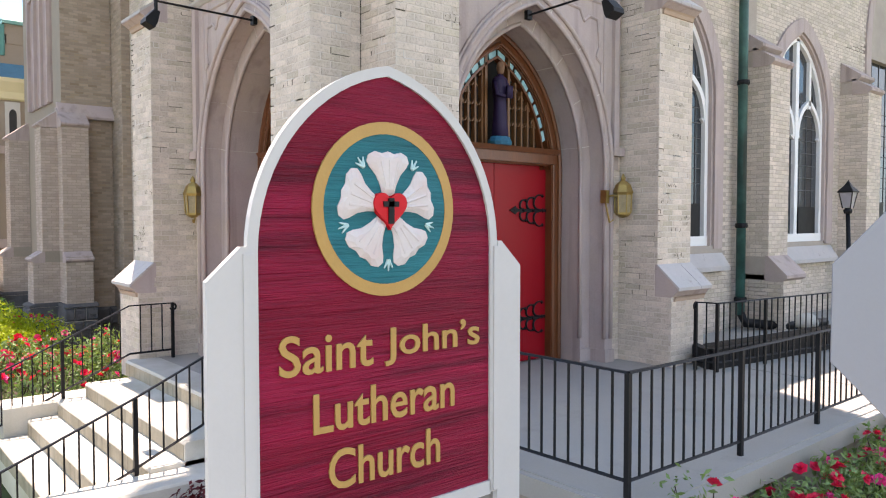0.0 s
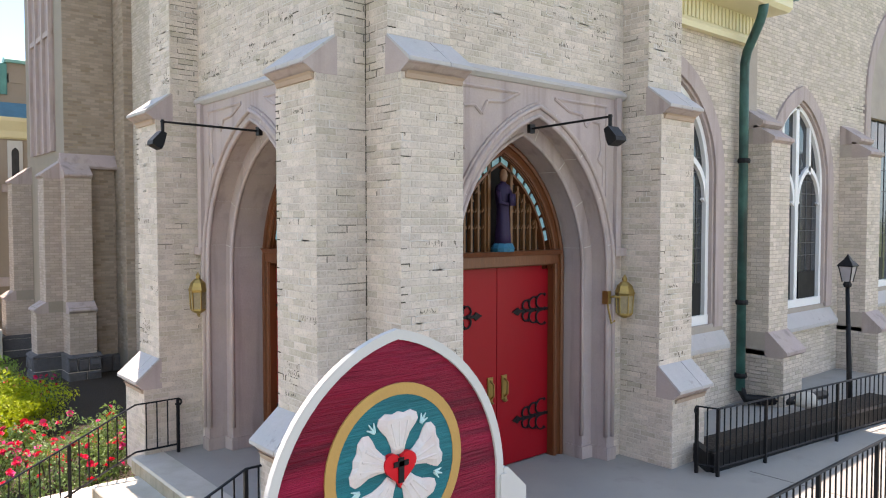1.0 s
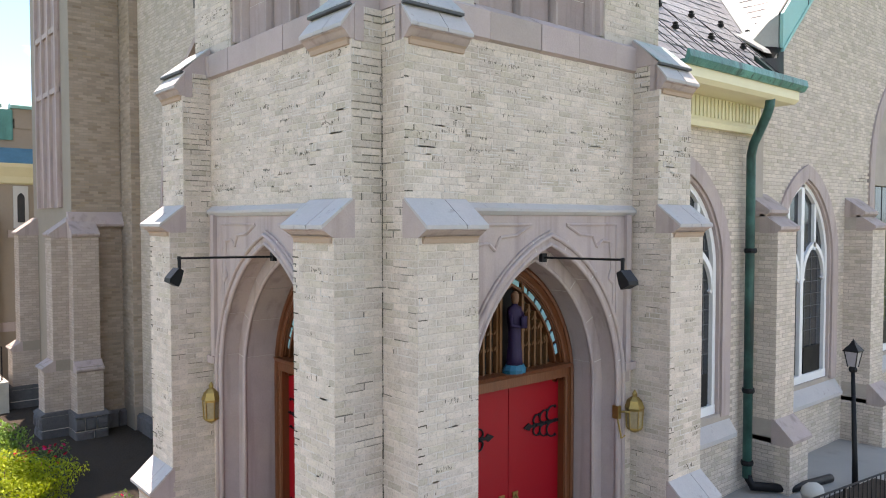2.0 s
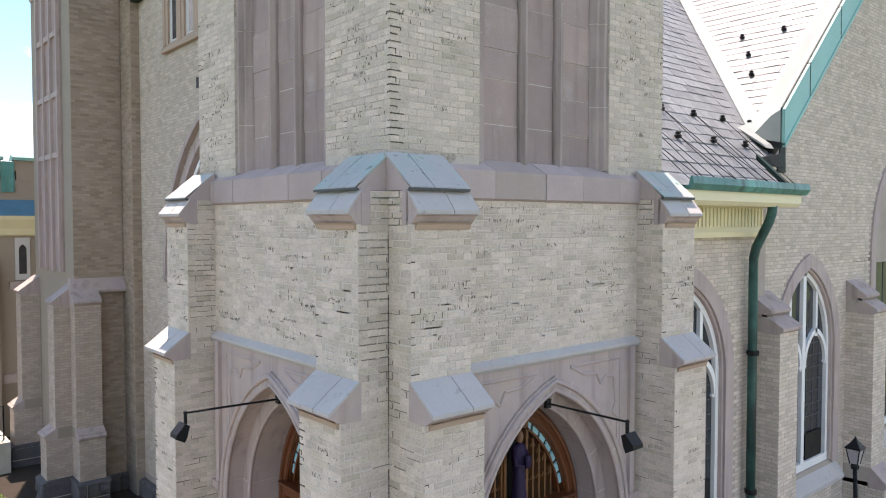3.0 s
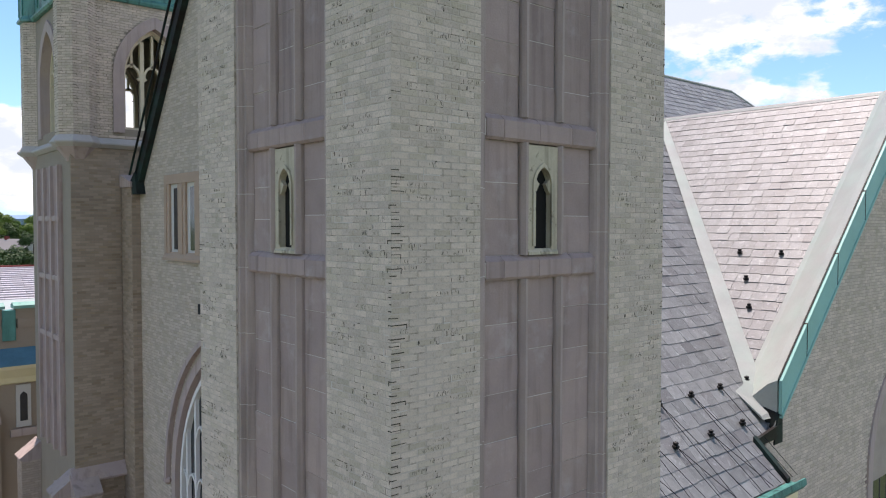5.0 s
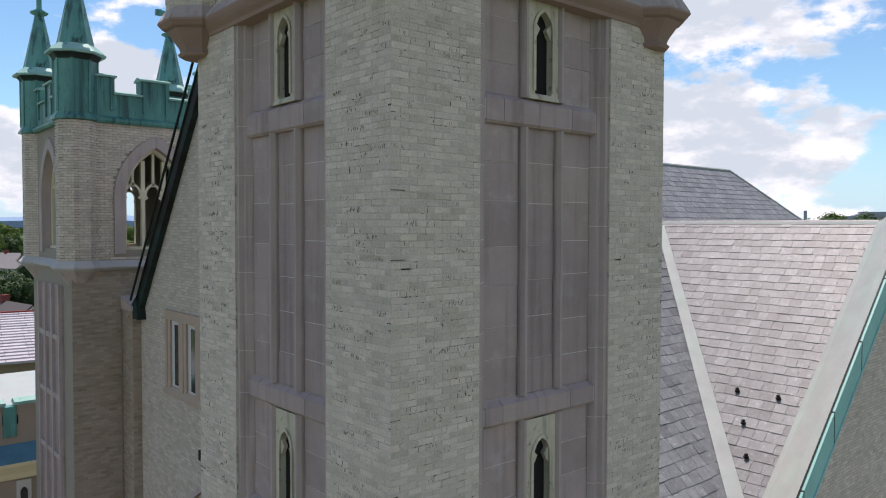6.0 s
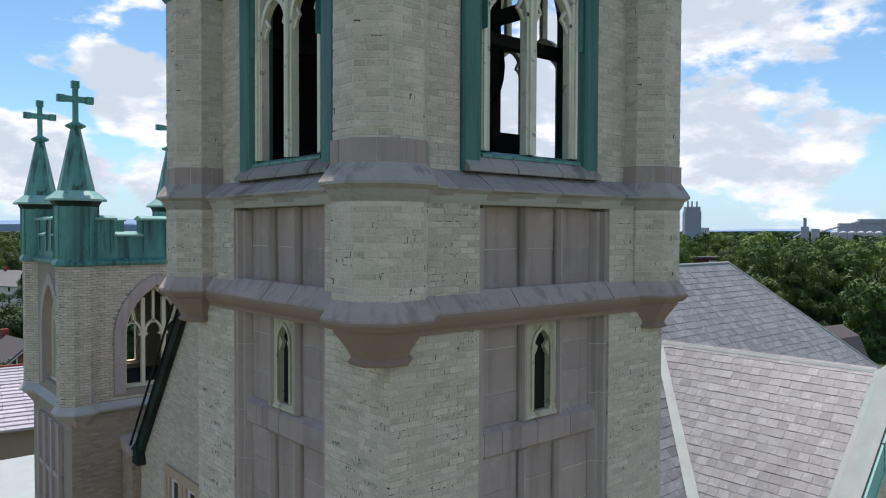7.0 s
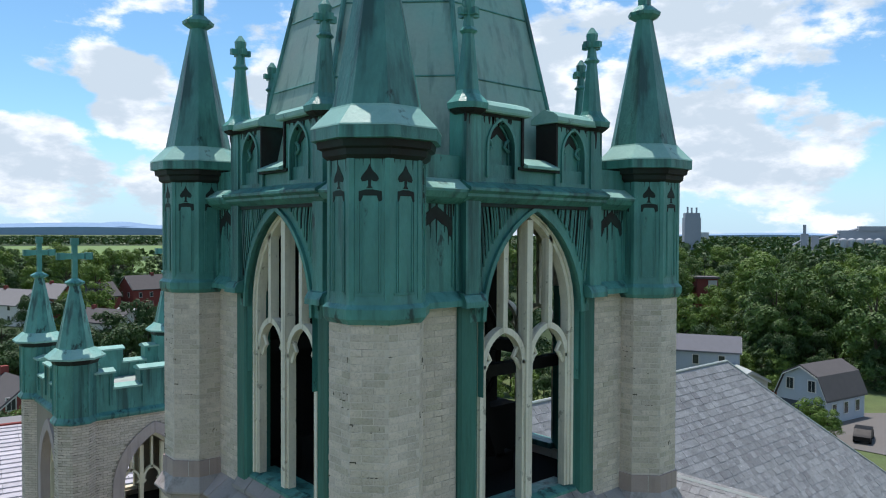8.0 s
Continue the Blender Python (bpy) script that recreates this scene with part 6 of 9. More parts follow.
# snow guards on both slopes
for m, places in ((m_main, [(2.30 + 1.06 * k, 1.12) for k in range(0, 5)] + [(2.72 + 0.98 * k, 1.86) for k in range(5)]), (m_tr, [(7.05, 6.2), (8.0, 6.2), (7.5, 5.4), (7.87, 4.6)])):
    for u, v in places:
        p = m @ Vector((u, v, 0.02))
        if p.x < W + 0.1:
            continue
        g = Geo().lathe(p.x, p.y, [(0.05, p.z), (0.06, p.z + 0.05), (0.035, p.z + 0.06), (0.045, p.z + 0.10), (0.0, p.z + 0.12)], 6)
        sg = tagged(part("snow_guard", g, IRON), "small black iron snow guard on the slate roof", "snow guard", "snow guards on the roof")
# wires down to the gutter
g = Geo()
for u, v in [(2.30 + 1.06 * k, 1.12) for k in range(0, 5)] + [(2.72 + 0.98 * k, 1.86) for k in range(5)]:
    for dx in (-0.12, 0.25):
        if (m_main @ Vector((u + dx + 0.3, 0, 0))).x > 8.6 or (m_main @ Vector((u, v, 0))).x < W + 0.1:
            continue
        g.tube([m_main @ Vector((u, v, 0.06)), m_main @ Vector((u + dx + 0.3, 0.02, 0.05))], 0.006, 4)
part("guard_wire", g, IRON, nave, kind="stuff")

# eaves: gutter, cornice, frieze
g = Geo().prism_x([(-0.38, 6.84), (-0.40, 6.74), (-0.34, 6.66), (-0.12, 6.66), (-0.12, 6.72), (-0.32, 6.72), (-0.35, 6.84)], W + 0.15, 8.28)
part("gutter", g, COPPER, nave, "green copper gutter")
g = Geo().prism_x([(-0.30, 6.66), (-0.30, 6.52), (-0.24, 6.46), (NY, 6.46), (NY, 6.66)], W + 0.15, 8.17)
part("cornice", g, CREAM, nave, "cream painted eaves cornice")
g = Geo().box(W + 0.1, 8.0, NY - 0.07, NY + 0.02, 6.05, 6.46)
for k in range(30):
    x = W + 0.2 + k * 0.11
    g.box(x, x + 0.05, NY - 0.09, NY - 0.06, 6.15, 6.44)
g.prism_x([(NY, 5.98), (NY - 0.12, 5.98), (NY - 0.14, 6.06), (NY - 0.10, 6.12), (NY, 6.12)], W + 0.1, 8.0)
part("frieze", g, CREAM, nave, "cream painted ribbed frieze")
# downpipe
g = Geo().tube([(7.42, -0.20, 6.64), (7.42, -0.17, 6.36), (7.43, -0.12, 6.22), (7.50, 0.12, 5.80), (7.54, 0.18, 5.62), (7.58, 0.2, 5.3), (7.60, 0.2, 0.25)], 0.075, 10)
pipe = part("downpipe", g, PIPE, nave, "dark green copper downpipe", smooth=True)
for z in (4.05, 1.72, 0.5):
    part("pipe_clamp", Geo().lathe(7.60, 0.2, [(0.095, z - 0.04), (0.105, z), (0.095, z + 0.04)], 10), IRON, pipe)
g = Geo().tube([(7.60, 0.2, 0.3), (7.62, 0.12, 0.12), (8.1, -0.3, 0.07), (9.2, -0.5, 0.06)], 0.075, 8)
tagged(part("drain_hose", g, IRON, smooth=True), "black corrugated drain hose on the ground", "hose")


def nave_buttress(x0, yw):
    b = part("buttress", Geo().box(x0, x0 + 0.68, yw - 0.54, yw + 0.05, -0.6, 4.4).box(x0, x0 + 0.68, yw - 0.80, yw, -0.6, 0.9).box(x0, x0 + 0.68, yw - 0.3, yw, 4.4, 4.7), MORTAR_NAVE, nave, "stepped brick buttress")
    for y0, y1, z0, z1 in ((yw - 0.80, yw - 0.54, 0.80, 1.22), (yw - 0.54, yw - 0.28, 4.34, 4.66), (yw - 0.34, yw, 4.62, 5.02)):
        g = Geo().prism_x([(y1 + 0.05, z0), (y0 + 0.02, z0), (y0 - 0.06, z0 + 0.06), (y0 - 0.06, z0 + 0.11), (y1, z1), (y1 + 0.05, z1)], x0 - 0.015, x0 + 0.695)
        part("weathering", g, STONE_SHAFT, b, "sloped brownstone cap")
    g = Geo()
    for y0, z0, z1 in ((yw - 0.80, -0.05, 0.82), (yw - 0.54, 1.2, 4.36)):
        brick_skin(g, brick_cells(x0, x0 + 0.68, z0, z1), facing(0, y0, 0))
        brick_skin(g, brick_cells(0, yw - y0, z0, z1), pose(x0, yw, 0, 0, 0, -90))
    part("brickwork", g, BRICK, b, kind="stuff")


for x0 in (7.95, 12.05, 18.2):
    nave_buttress(x0, gw)

# ---- west front ----
FX = 2.25
g = Geo()
WWIN = (9.6, 2.0, 1.6, 1.2, 4.9)
m_west = Matrix(((0, 1, 0, FX), (1, 0, 0, 0), (0, 0, 1, 0), (0, 0, 0, 1)))
arched_wall(g, W - 0.2, 15.0, -1, 12.0, [grown(WWIN)], 0, 0.5, 14)
g.prism_y([(5.55, 12.0), (13.65, 12.0), (9.6, 17.2)], 0, 0.5)
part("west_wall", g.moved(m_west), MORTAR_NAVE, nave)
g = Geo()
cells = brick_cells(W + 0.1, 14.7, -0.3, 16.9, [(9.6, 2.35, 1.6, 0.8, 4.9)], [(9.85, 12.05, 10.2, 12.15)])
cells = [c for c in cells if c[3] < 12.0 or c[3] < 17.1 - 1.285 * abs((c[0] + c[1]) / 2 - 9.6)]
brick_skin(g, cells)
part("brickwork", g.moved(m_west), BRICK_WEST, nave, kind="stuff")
for s in (-1, 1):
    p, q = (9.6 + s * 4.15, 11.86), (9.6, 17.2)
    g = Geo().prism_y([p, q, (q[0], q[1] + 0.42), (p[0] + s * 0.0, p[1] + 0.42)], -0.14, 0.6)
    rk = part("rake_coping", g.moved(m_west), COPPER_BROWN, nave, "dark copper gable coping")
    g = Geo().prism_y([(p[0] - s * 0.3, p[1] - 0.05), (p[0] + s * 0.25, p[1] - 0.05), (p[0] + s * 0.25, p[1] + 0.25), (p[0] - s * 0.1, p[1] + 0.5)], -0.22, 0.5)
    part("kneeler", g.moved(m_west), COPPER_BROWN, rk)
for o in (0.0, 0.14):
    g = Geo().prism_y([(5.45 + 8.3, 12.28 + o * 0), (9.6, 17.62), (9.6, 17.66), (5.45 + 8.3, 12.32)], -0.18 - o, -0.13 - o)
    part("coping_seam", g.moved(m_west), COPPER_BROWN, rk)
# west window: moulded arch and tall tracery
cx, h, e, sill, zs = WWIN
g = Geo()
arch_ring(g, cx, h, h + 0.22, e, sill, zs, -0.03, 0.3, 14)
arch_ring(g, cx, h - 0.14, h, e, sill, zs, 0.12, 0.4, 14)
part("surround", g.moved(m_west), STONE, nave, "moulded brownstone window arch")
g = arch_ring(Geo(), cx, h + 0.34, h + 0.46, e, zs, zs, -0.12, 0.02, 14)
for s in (-1, 1):
    g.lathe(cx + s * (h + 0.4), -0.04, [(0.03, zs - 0.12), (0.12, zs - 0.04), (0.12, zs + 0.03), (0.05, zs + 0.1)], 6)
part("hood_mould", g.moved(m_west), STONE, nave)
w = part("window", arch_ring(Geo(), cx, h - 0.24, h - 0.14, e, sill, zs, 0.04, 0.2, 14).moved(m_west), WINDOW_WHITE, nave, "white painted gothic window frame")
g = Geo()
for k in range(-3, 4):
    g.box(cx + k * 0.5 - 0.045, cx + k * 0.5 + 0.045, 0.07, 0.16, sill, zs + math.sqrt(max(0.1, (h - 0.2 + e) ** 2 - (abs(k * 0.5) + e) ** 2)))
for k in range(-3, 4):
    for zz in (zs + 0.1, zs + 1.3):
        if zz < zs + 1 or abs(k) < 2:
            arch_ring(g, cx + k * 0.5 + 0.25, 0.17, 0.22, 0.12, zz, zz, 0.08, 0.15, 6)
part("tracery", g.moved(m_west), WINDOW_WHITE, w)
g = Geo().prism_y([(cx - h, sill)] + arch(cx, h, e, zs, 14) + [(cx + h, sill)], 0.17, 0.19)
part("leaded_glass", g.moved(m_west), GLASS, w)
# paired lancets in the gable
g = Geo().prism_x([(0.02, 10.2), (-0.10, 10.2), (-0.10, 10.26), (-0.03, 10.40), (0.02, 10.40)], 9.84, 12.06).box(9.9, 12.0, -0.07, 0.02, 11.98, 12.2)
for u in (9.9, 10.88, 11.86):
    g.box(u, u + 0.16 if u > 10.5 and u < 11 else u + 0.14, -0.07, 0.02, 10.36, 11.98)
pw = part("paired_window", g.moved(m_west), STONE_TAN, nave, "paired stone-framed lancet window")
for u in (10.04, 11.02):
    for o in (0.0, 0.68):
        part("side_stone", Geo().box(u + o, u + o + 0.16, -0.055, 0.01, 10.36, 11.98).moved(m_west), STONE_TAN, pw)
    part("pane", Geo().box(u + 0.12, u + 0.72, -0.008, 0.01, 10.36, 11.98).moved(m_west), WHITE, pw, "white blind lancet")
    part("pane", Geo().box(u + 0.22, u + 0.50, -0.014, -0.002, 10.46, 11.88).moved(m_west), GLASS, pw)
g = Geo().box(9.62, 9.86, -0.14, 0.02, 9.10, 9.32)
part("wall_bracket", g.moved(m_west), IRON, nave)

# ---- smaller tower of the west front ----
SX, SY, SW = 0.80, 14.65, 4.3
SCX, SCY = SX + SW / 2, SY + SW / 2
small = thing("small_tower", (SCX, SCY, -0.9), "smaller cream brick church tower with green copper battlements", "tower", kind="structure")
g = Geo().box(SX + 0.02, SX + SW, SY + 0.02, SY + SW, -1, 13.2)
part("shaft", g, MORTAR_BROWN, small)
SWIN = (SCX, 0.84, 0.7, 13.55, 14.95)


def small_belfry():
    made = []
    g = arched_wall(Geo(), SX + 0.05, SX + SW - 0.05, 13.1, 17.0, [SWIN], SY + 0.03, SY + 0.5, 12)
    made.append(part("belfry_wall", g, MORTAR_BROWN, small))
    cx, h, e, sill, zs = SWIN
    g = arch_ring(Geo(), cx, h - 0.02, h + 0.26, e, sill - 0.1, zs, SY - 0.03, SY + 0.4, 12)
    made.append(part("surround", g, STONE, small, "brownstone belfry arch"))
    g = Geo()
    arch_ring(g, cx, h - 0.12, h, e, sill, zs, SY + 0.22, SY + 0.36, 12)
    for k in (-1, 1):
        g.box(cx + k * 0.28 - 0.05, cx + k * 0.28 + 0.05, SY + 0.22, SY + 0.34, sill, zs + 1.0)
    g.box(cx - h, cx + h, SY + 0.18, SY + 0.4, sill - 0.06, sill + 0.08)
    for k in (-1, 0, 1):
        c2 = cx + k * 0.55
        arch_ring(g, c2, 0.19, 0.25, 0.12, zs + 0.02, zs + 0.05, SY + 0.23, SY + 0.33, 7)
        if k:
            g.box(c2 - 0.03, c2 + 0.03, SY + 0.23, SY + 0.33, zs + 0.3, zs + 0.72)
        else:
            g.box(c2 - 0.03, c2 + 0.03, SY + 0.23, SY + 0.33, zs + 0.3, zs + 1.2)
        for q in (-1, 1):
            g.prism_y([(c2 + q * 0.24, zs - 0.08), (c2 + q * 0.13, zs), (c2 + q * 0.24, zs + 0.1)], SY + 0.24, SY + 0.32)
    made.append(part("tracery", g, TRACERY_LIGHT, small, "cream painted open gothic tracery"))
    # copper parapet
    g = Geo().prism_x([(SY + 0.5, 16.86), (SY - 0.06, 16.86), (SY - 0.10, 16.92), (SY - 0.10, 16.97), (SY + 0.02, 17.05), (SY + 0.5, 17.05)], SX + 0.2, SX + SW - 0.2)
    g.box(SX + 0.3, SX + SW - 0.3, SY + 0.02, SY + 0.4, 17.0, 17.62)
    for u0, u1 in ((SX + 0.4, SX + 1.1), (SCX - 0.38, SCX + 0.38), (SX + SW - 1.1, SX + SW - 0.4)):
        g.box(u0, u1, SY + 0.02, SY + 0.4, 17.62, 18.05)
        for v in (u0 + 0.08, u1 - 0.08):
            g.box(v - 0.03, v + 0.03, SY - 0.02, SY + 0.05, 17.2, 18.05)
    par = part("parapet", g, COPPER, small, "battlemented green copper parapet")
    for u0, u1, z in ((SX + 0.4, SX + 1.1, 18.05), (SCX - 0.38, SCX + 0.38, 18.05), (SX + SW - 1.1, SX + SW - 0.4, 18.05), (SX + 1.1, SCX - 0.38, 17.62), (SCX + 0.38, SX + SW - 1.1, 17.62)):
        g = Geo().prism_x([(SY - 0.05, z), (SY - 0.05, z + 0.05), (SY + 0.21, z + 0.12), (SY + 0.47, z + 0.05), (SY + 0.47, z)], u0 - 0.04, u1 + 0.04)
        part("coping", g, COPPER_PALE, par)
    made.append(par)
    g = Geo().prism_x([(SY + 0.3, 13.0), (SY - 0.02, 13.02), (SY - 0.13, 13.1), (SY - 0.13, 13.14), (SY + 0.05, 13.3), (SY + 0.3, 13.3)], SX - 0.05, SX + SW + 0.05)
    made.append(part("string_course", g, WEATHER, small))
    return made


TRACERY_LIGHT = material("cream tracery paint", (0.66, 0.60, 0.44), 0.7, 0.1, 4.0, 40, 0.2)
for ob in small_belfry():
    for k in (1, 2, 3):
        copy_thing(ob, quarter(k, SCX, SCY))
part("belfry_floor", Geo().box(SX + 0.3, SX + SW - 0.3, SY + 0.3, SY + SW - 0.3, 13.0, 13.4), DARK, small)
part("roof_deck", Geo().box(SX + 0.3, SX + SW - 0.3, SY + 0.3, SY + SW - 0.3, 16.95, 17.2), WHITE_METAL, small, "pale flat metal roof deck")

SA = 0.47


def small_turret():
    made = []
    g = octo(Geo(), 0, 0, [(0.08, 12.62), (0.24, 12.66), (0.26, 12.72), (0.40, 12.92), (SA, 13.02)])
    made.append(part("corbel", g, STONE, small))
    g = octo(Geo(), 0, 0, [(SA, 13.0), (SA + 0.07, 13.05), (SA + 0.12, 13.1), (SA + 0.12, 13.14), (SA, 13.3)])
    made.append(part("string_course", g, WEATHER, small))
    made.append(part("turret_shaft", octo(Geo(), 0, 0, [(SA - 0.01, 13.2), (SA - 0.01, 17.0)]), MORTAR_BROWN, small))
    g = octo(Geo(), 0, 0, [(SA + 0.03, 16.86), (SA + 0.08, 16.88), (SA + 0.08, 16.93), (SA + 0.01, 17.05), (SA + 0.01, 18.42)])
    crown = part("turret_crown", g, COPPER, small, "green copper turret sheathing")
    for k in range(8):
        m = Matrix.Rotation(k * math.pi / 4 + math.pi / 8, 4, "Z")
        part("rib", Geo().box(-0.03, 0.03, -SA / 0.924 - 0.03, -SA / 0.924 + 0.03, 17.06, 18.42).moved(m), COPPER, crown)
    made.append(crown)
    made.append(part("cornice", octo(Geo(), 0, 0, [(SA + 0.03, 18.38), (SA + 0.05, 18.44), (SA + 0.1, 18.52)]), COPPER_BROWN, small))
    g = octo(Geo(), 0, 0, [(SA + 0.20, 18.52), (SA + 0.205, 18.57), (SA - 0.03, 18.78)])
    made.append(part("pinnacle_skirt", g, COPPER_PALE, small, "pale weathered copper skirt, daylight painted in"))
    made.append(part("pinnacle", octo(Geo(), 0, 0, [(SA - 0.05, 18.76), (0.11, 20.38)]), COPPER, small, "eight-sided green copper pinnacle"))
    g = octo(Geo(), 0, 0, [(0.11, 20.36), (0.22, 20.42), (0.23, 20.46), (0.07, 20.56)])
    made.append(part("collar", g, COPPER, small))
    g = Geo().box(-0.06, 0.06, -0.06, 0.06, 20.5, 21.5).box(-0.34, 0.34, -0.055, 0.055, 21.05, 21.20)
    for x, z in ((-0.34, 21.125), (0.34, 21.125), (0, 21.5)):
        g.box(x - 0.09, x + 0.09, -0.07, 0.07, z - 0.09, z + 0.09)
    made.append(part("finial_cross", g, COPPER, small, "green copper cross"))
    return made


S_TUR = [(SX + 0.22, SY + 0.25), (SX + 0.22, SY + SW - 0.2), (SX + SW - 0.25, SY + SW - 0.2), (SX + SW - 0.25, SY + 0.25)]
for ob in small_turret():
    for x, y in S_TUR[1:]:
        copy_thing(ob, Matrix.Translation((x, y, 0)))
    ob.matrix_basis = Matrix.Translation((*S_TUR[0], 0))
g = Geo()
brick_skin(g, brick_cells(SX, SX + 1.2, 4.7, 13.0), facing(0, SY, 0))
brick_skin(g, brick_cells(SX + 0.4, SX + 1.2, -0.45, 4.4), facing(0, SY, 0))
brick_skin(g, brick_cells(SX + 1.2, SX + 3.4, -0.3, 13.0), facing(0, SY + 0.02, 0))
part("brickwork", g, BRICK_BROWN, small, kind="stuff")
g = Geo()
brick_skin(g, brick_cells(SX + 0.5, SX + SW - 0.5, 13.3, 16.86, [(SCX, 1.1, 0.7, 13.4, 14.95)]), facing(0, SY + 0.03, 0))
for x, y in S_TUR[:2]:
    for k in range(8):
        s = SA * 0.41
        m = Matrix.Translation((x, y, 0)) @ Matrix.Rotation(k * math.pi / 4, 4, "Z") @ Matrix.Translation((0, -SA + 0.01, 0))
        brick_skin(g, brick_cells(-s, s, 13.3, 16.86), m)
part("brickwork", g, BRICK, small, kind="stuff")
gd = Geo()
for x, y in S_TUR[:2]:
    for k in range(8):
        s = SA * 0.41
        m = Matrix.Translation((x, y, 0)) @ Matrix.Rotation(k * math.pi / 4, 4, "Z") @ Matrix.Translation((-s, -SA + 0.01, 0))
        corner_joints(gd, m, 13.3, 16.86, 60 + k, 0.16, 0.9)
        pitting(gd, m, 0, 2 * s, 13.3, 16.86, 14, 80 + k)
pitting(gd, facing(0, SY + 0.03, 0), SX + 0.5, SX + 1.3, 13.3, 16.86, 60, 95)
corner_joints(gd, facing(SX + 0.62, SY + 0.03, 0), 13.3, 16.86, 97, 0.14, 1.3)
part("open_joint", gd, JOINT_DARK, small, kind="stuff")
# brick strip in the angle with the west front
g = Geo().box(2.03, 2.4, 13.86, SY + 0.1, -1.0, 12.1)
st = part("angle_strip", g, MORTAR_BROWN, small, "narrow brick strip in the angle of the towers")
g = brick_skin(Geo(), brick_cells(2.03, 2.25, -0.3, 12.0), facing(0, 13.86, 0))
part("brickwork", brick_skin(g, brick_cells(0, SY - 13.86, -0.3, 12.0), pose(2.03, SY, 0, 0, 0, -90)), BRICK_BROWN, st, kind="stuff")
part("coping", Geo().prism_x([(13.80, 12.0), (13.80, 12.12), (SY, 12.35), (SY, 12.0)], 1.98, 2.4), STONE, st)
# pier edge beside the recessed strip, sloped string
part("pier_edge", Geo().box(SX, SX + 1.2, SY - 0.0, SY + 0.1, -0.5, 13.0), MORTAR_BROWN, small)
g = Geo().prism_x([(SY + 0.1, 4.40), (SY - 0.16, 4.40), (SY - 0.18, 4.46), (SY, 4.78), (SY + 0.1, 4.78)], SX - 0.1, SX + 3.0)
part("string_course", g, STONE, small)
# stone panel with mullions on the west face
g = Geo().box(SX - 0.02, SX + 0.1, SY + 0.9, SY + SW - 0.9, 4.9, 12.6)
pn = part("west_panel", g, STONE_BLOCK, small, "brownstone panel with slender mullions")
for k in range(4):
    y = SY + 1.0 + k * 0.75
    part("mullion", Geo().box(SX - 0.10, SX, y - 0.06, y + 0.06, 4.9, 12.6), STONE, pn)
for z in (8.0, 9.6, 11.2):
    part("transom", Geo().box(SX - 0.08, SX, SY + 0.9, SY + SW - 0.9, z - 0.07, z + 0.07), STONE, pn)


def small_buttress(m, h_top=4.22):
    """Stepped buttress looking to -y, 0.62 wide, on a rough granite foot."""
    b = part("buttress", Geo().box(0, 0.62, -0.5, 0.1, 0.9, h_top).box(0, 0.62, -0.72, 0.1, -0.35, 0.9).moved(m), MORTAR_BROWN, small, "stepped brick buttress")
    for y0, y1, z0, z1 in ((-0.72, -0.5, 0.75, 1.03), (-0.5, 0, h_top - 0.1, h_top + 0.42)):
        g = Geo().prism_x([(y1 + 0.05, z0), (y0 + 0.02, z0), (y0 - 0.06, z0 + 0.06), (y0 - 0.06, z0 + 0.1), (y1, z1), (y1 + 0.05, z1)], -0.02, 0.64)
        part("weathering", g.moved(m), STONE_SHAFT, b, "sloped brownstone cap")
    g = Geo()
    for y0, z0, z1 in ((-0.72, -0.28, 0.76), (-0.5, 1.03, h_top - 0.1)):
        brick_skin(g, brick_cells(0, 0.62, z0, z1), facing(0, y0, 0))
        brick_skin(g, brick_cells(0, -y0, z0, z1), pose(0, 0, 0, 0, 0, -90))
        brick_skin(g, brick_cells(0, -y0, z0, z1), pose(0.62, y0, 0, 0, 0, 90))
    part("brickwork", g.moved(m), BRICK_MID, b, kind="stuff")
    g = Geo().box(-0.06, 0.68, -0.79, 0.1, -1.4, -0.33)
    part("lime_joint", g.moved(m), JOINT_PALE, b)
    rng = random.Random(4)
    for row, (z0, z1) in enumerate(((-1.4, -1.02), (-1.015, -0.70), (-0.69, -0.36))):
        cuts = ([-0.08, 0.20, 0.50, 0.70], [-0.08, 0.36, 0.70], [-0.08, 0.15, 0.42, 0.70])[row]
        for a, b2 in zip(cuts, cuts[1:]):
            j = [rng.uniform(-0.03, 0.015) for _ in range(9)]
            am, zm = (a + b2) / 2, (z0 + z1) / 2
            lo, hi = a + 0.006, b2 - 0.006
            ring = [(lo, z0 + 0.006), (am, z0 + 0.006), (hi, z0 + 0.006), (hi, zm), (hi, z1 - 0.006), (am, z1 - 0.006), (lo, z1 - 0.006), (lo, zm)]
            g = Geo().loft([[(u, y, z) for u, z in ring] for y in (0.1, -0.80)] +
                           [[(am + (u - am) * 0.78, -0.835 + j[n], zm + (z - zm) * 0.74) for n, (u, z) in enumerate(ring)]])
            part("granite_block", g.moved(m), GRANITE, b)
    g = Geo().prism_x([(0.1, -0.355), (-0.82, -0.355), (-0.85, -0.34), (-0.82, -0.30), (-0.71, -0.255), (0.1, -0.255)], -0.09, 0.71)
    part("granite_cap", g.moved(m), GRANITE, b)


small_buttress(pose(SX - 0.12, SY, 0))
small_buttress(pose(SX, SY + 0.66 - 0.12, 0, 0, 0, -90))
small_buttress(pose(SX, SY + SW + 0.1, 0, 0, 0, -90))
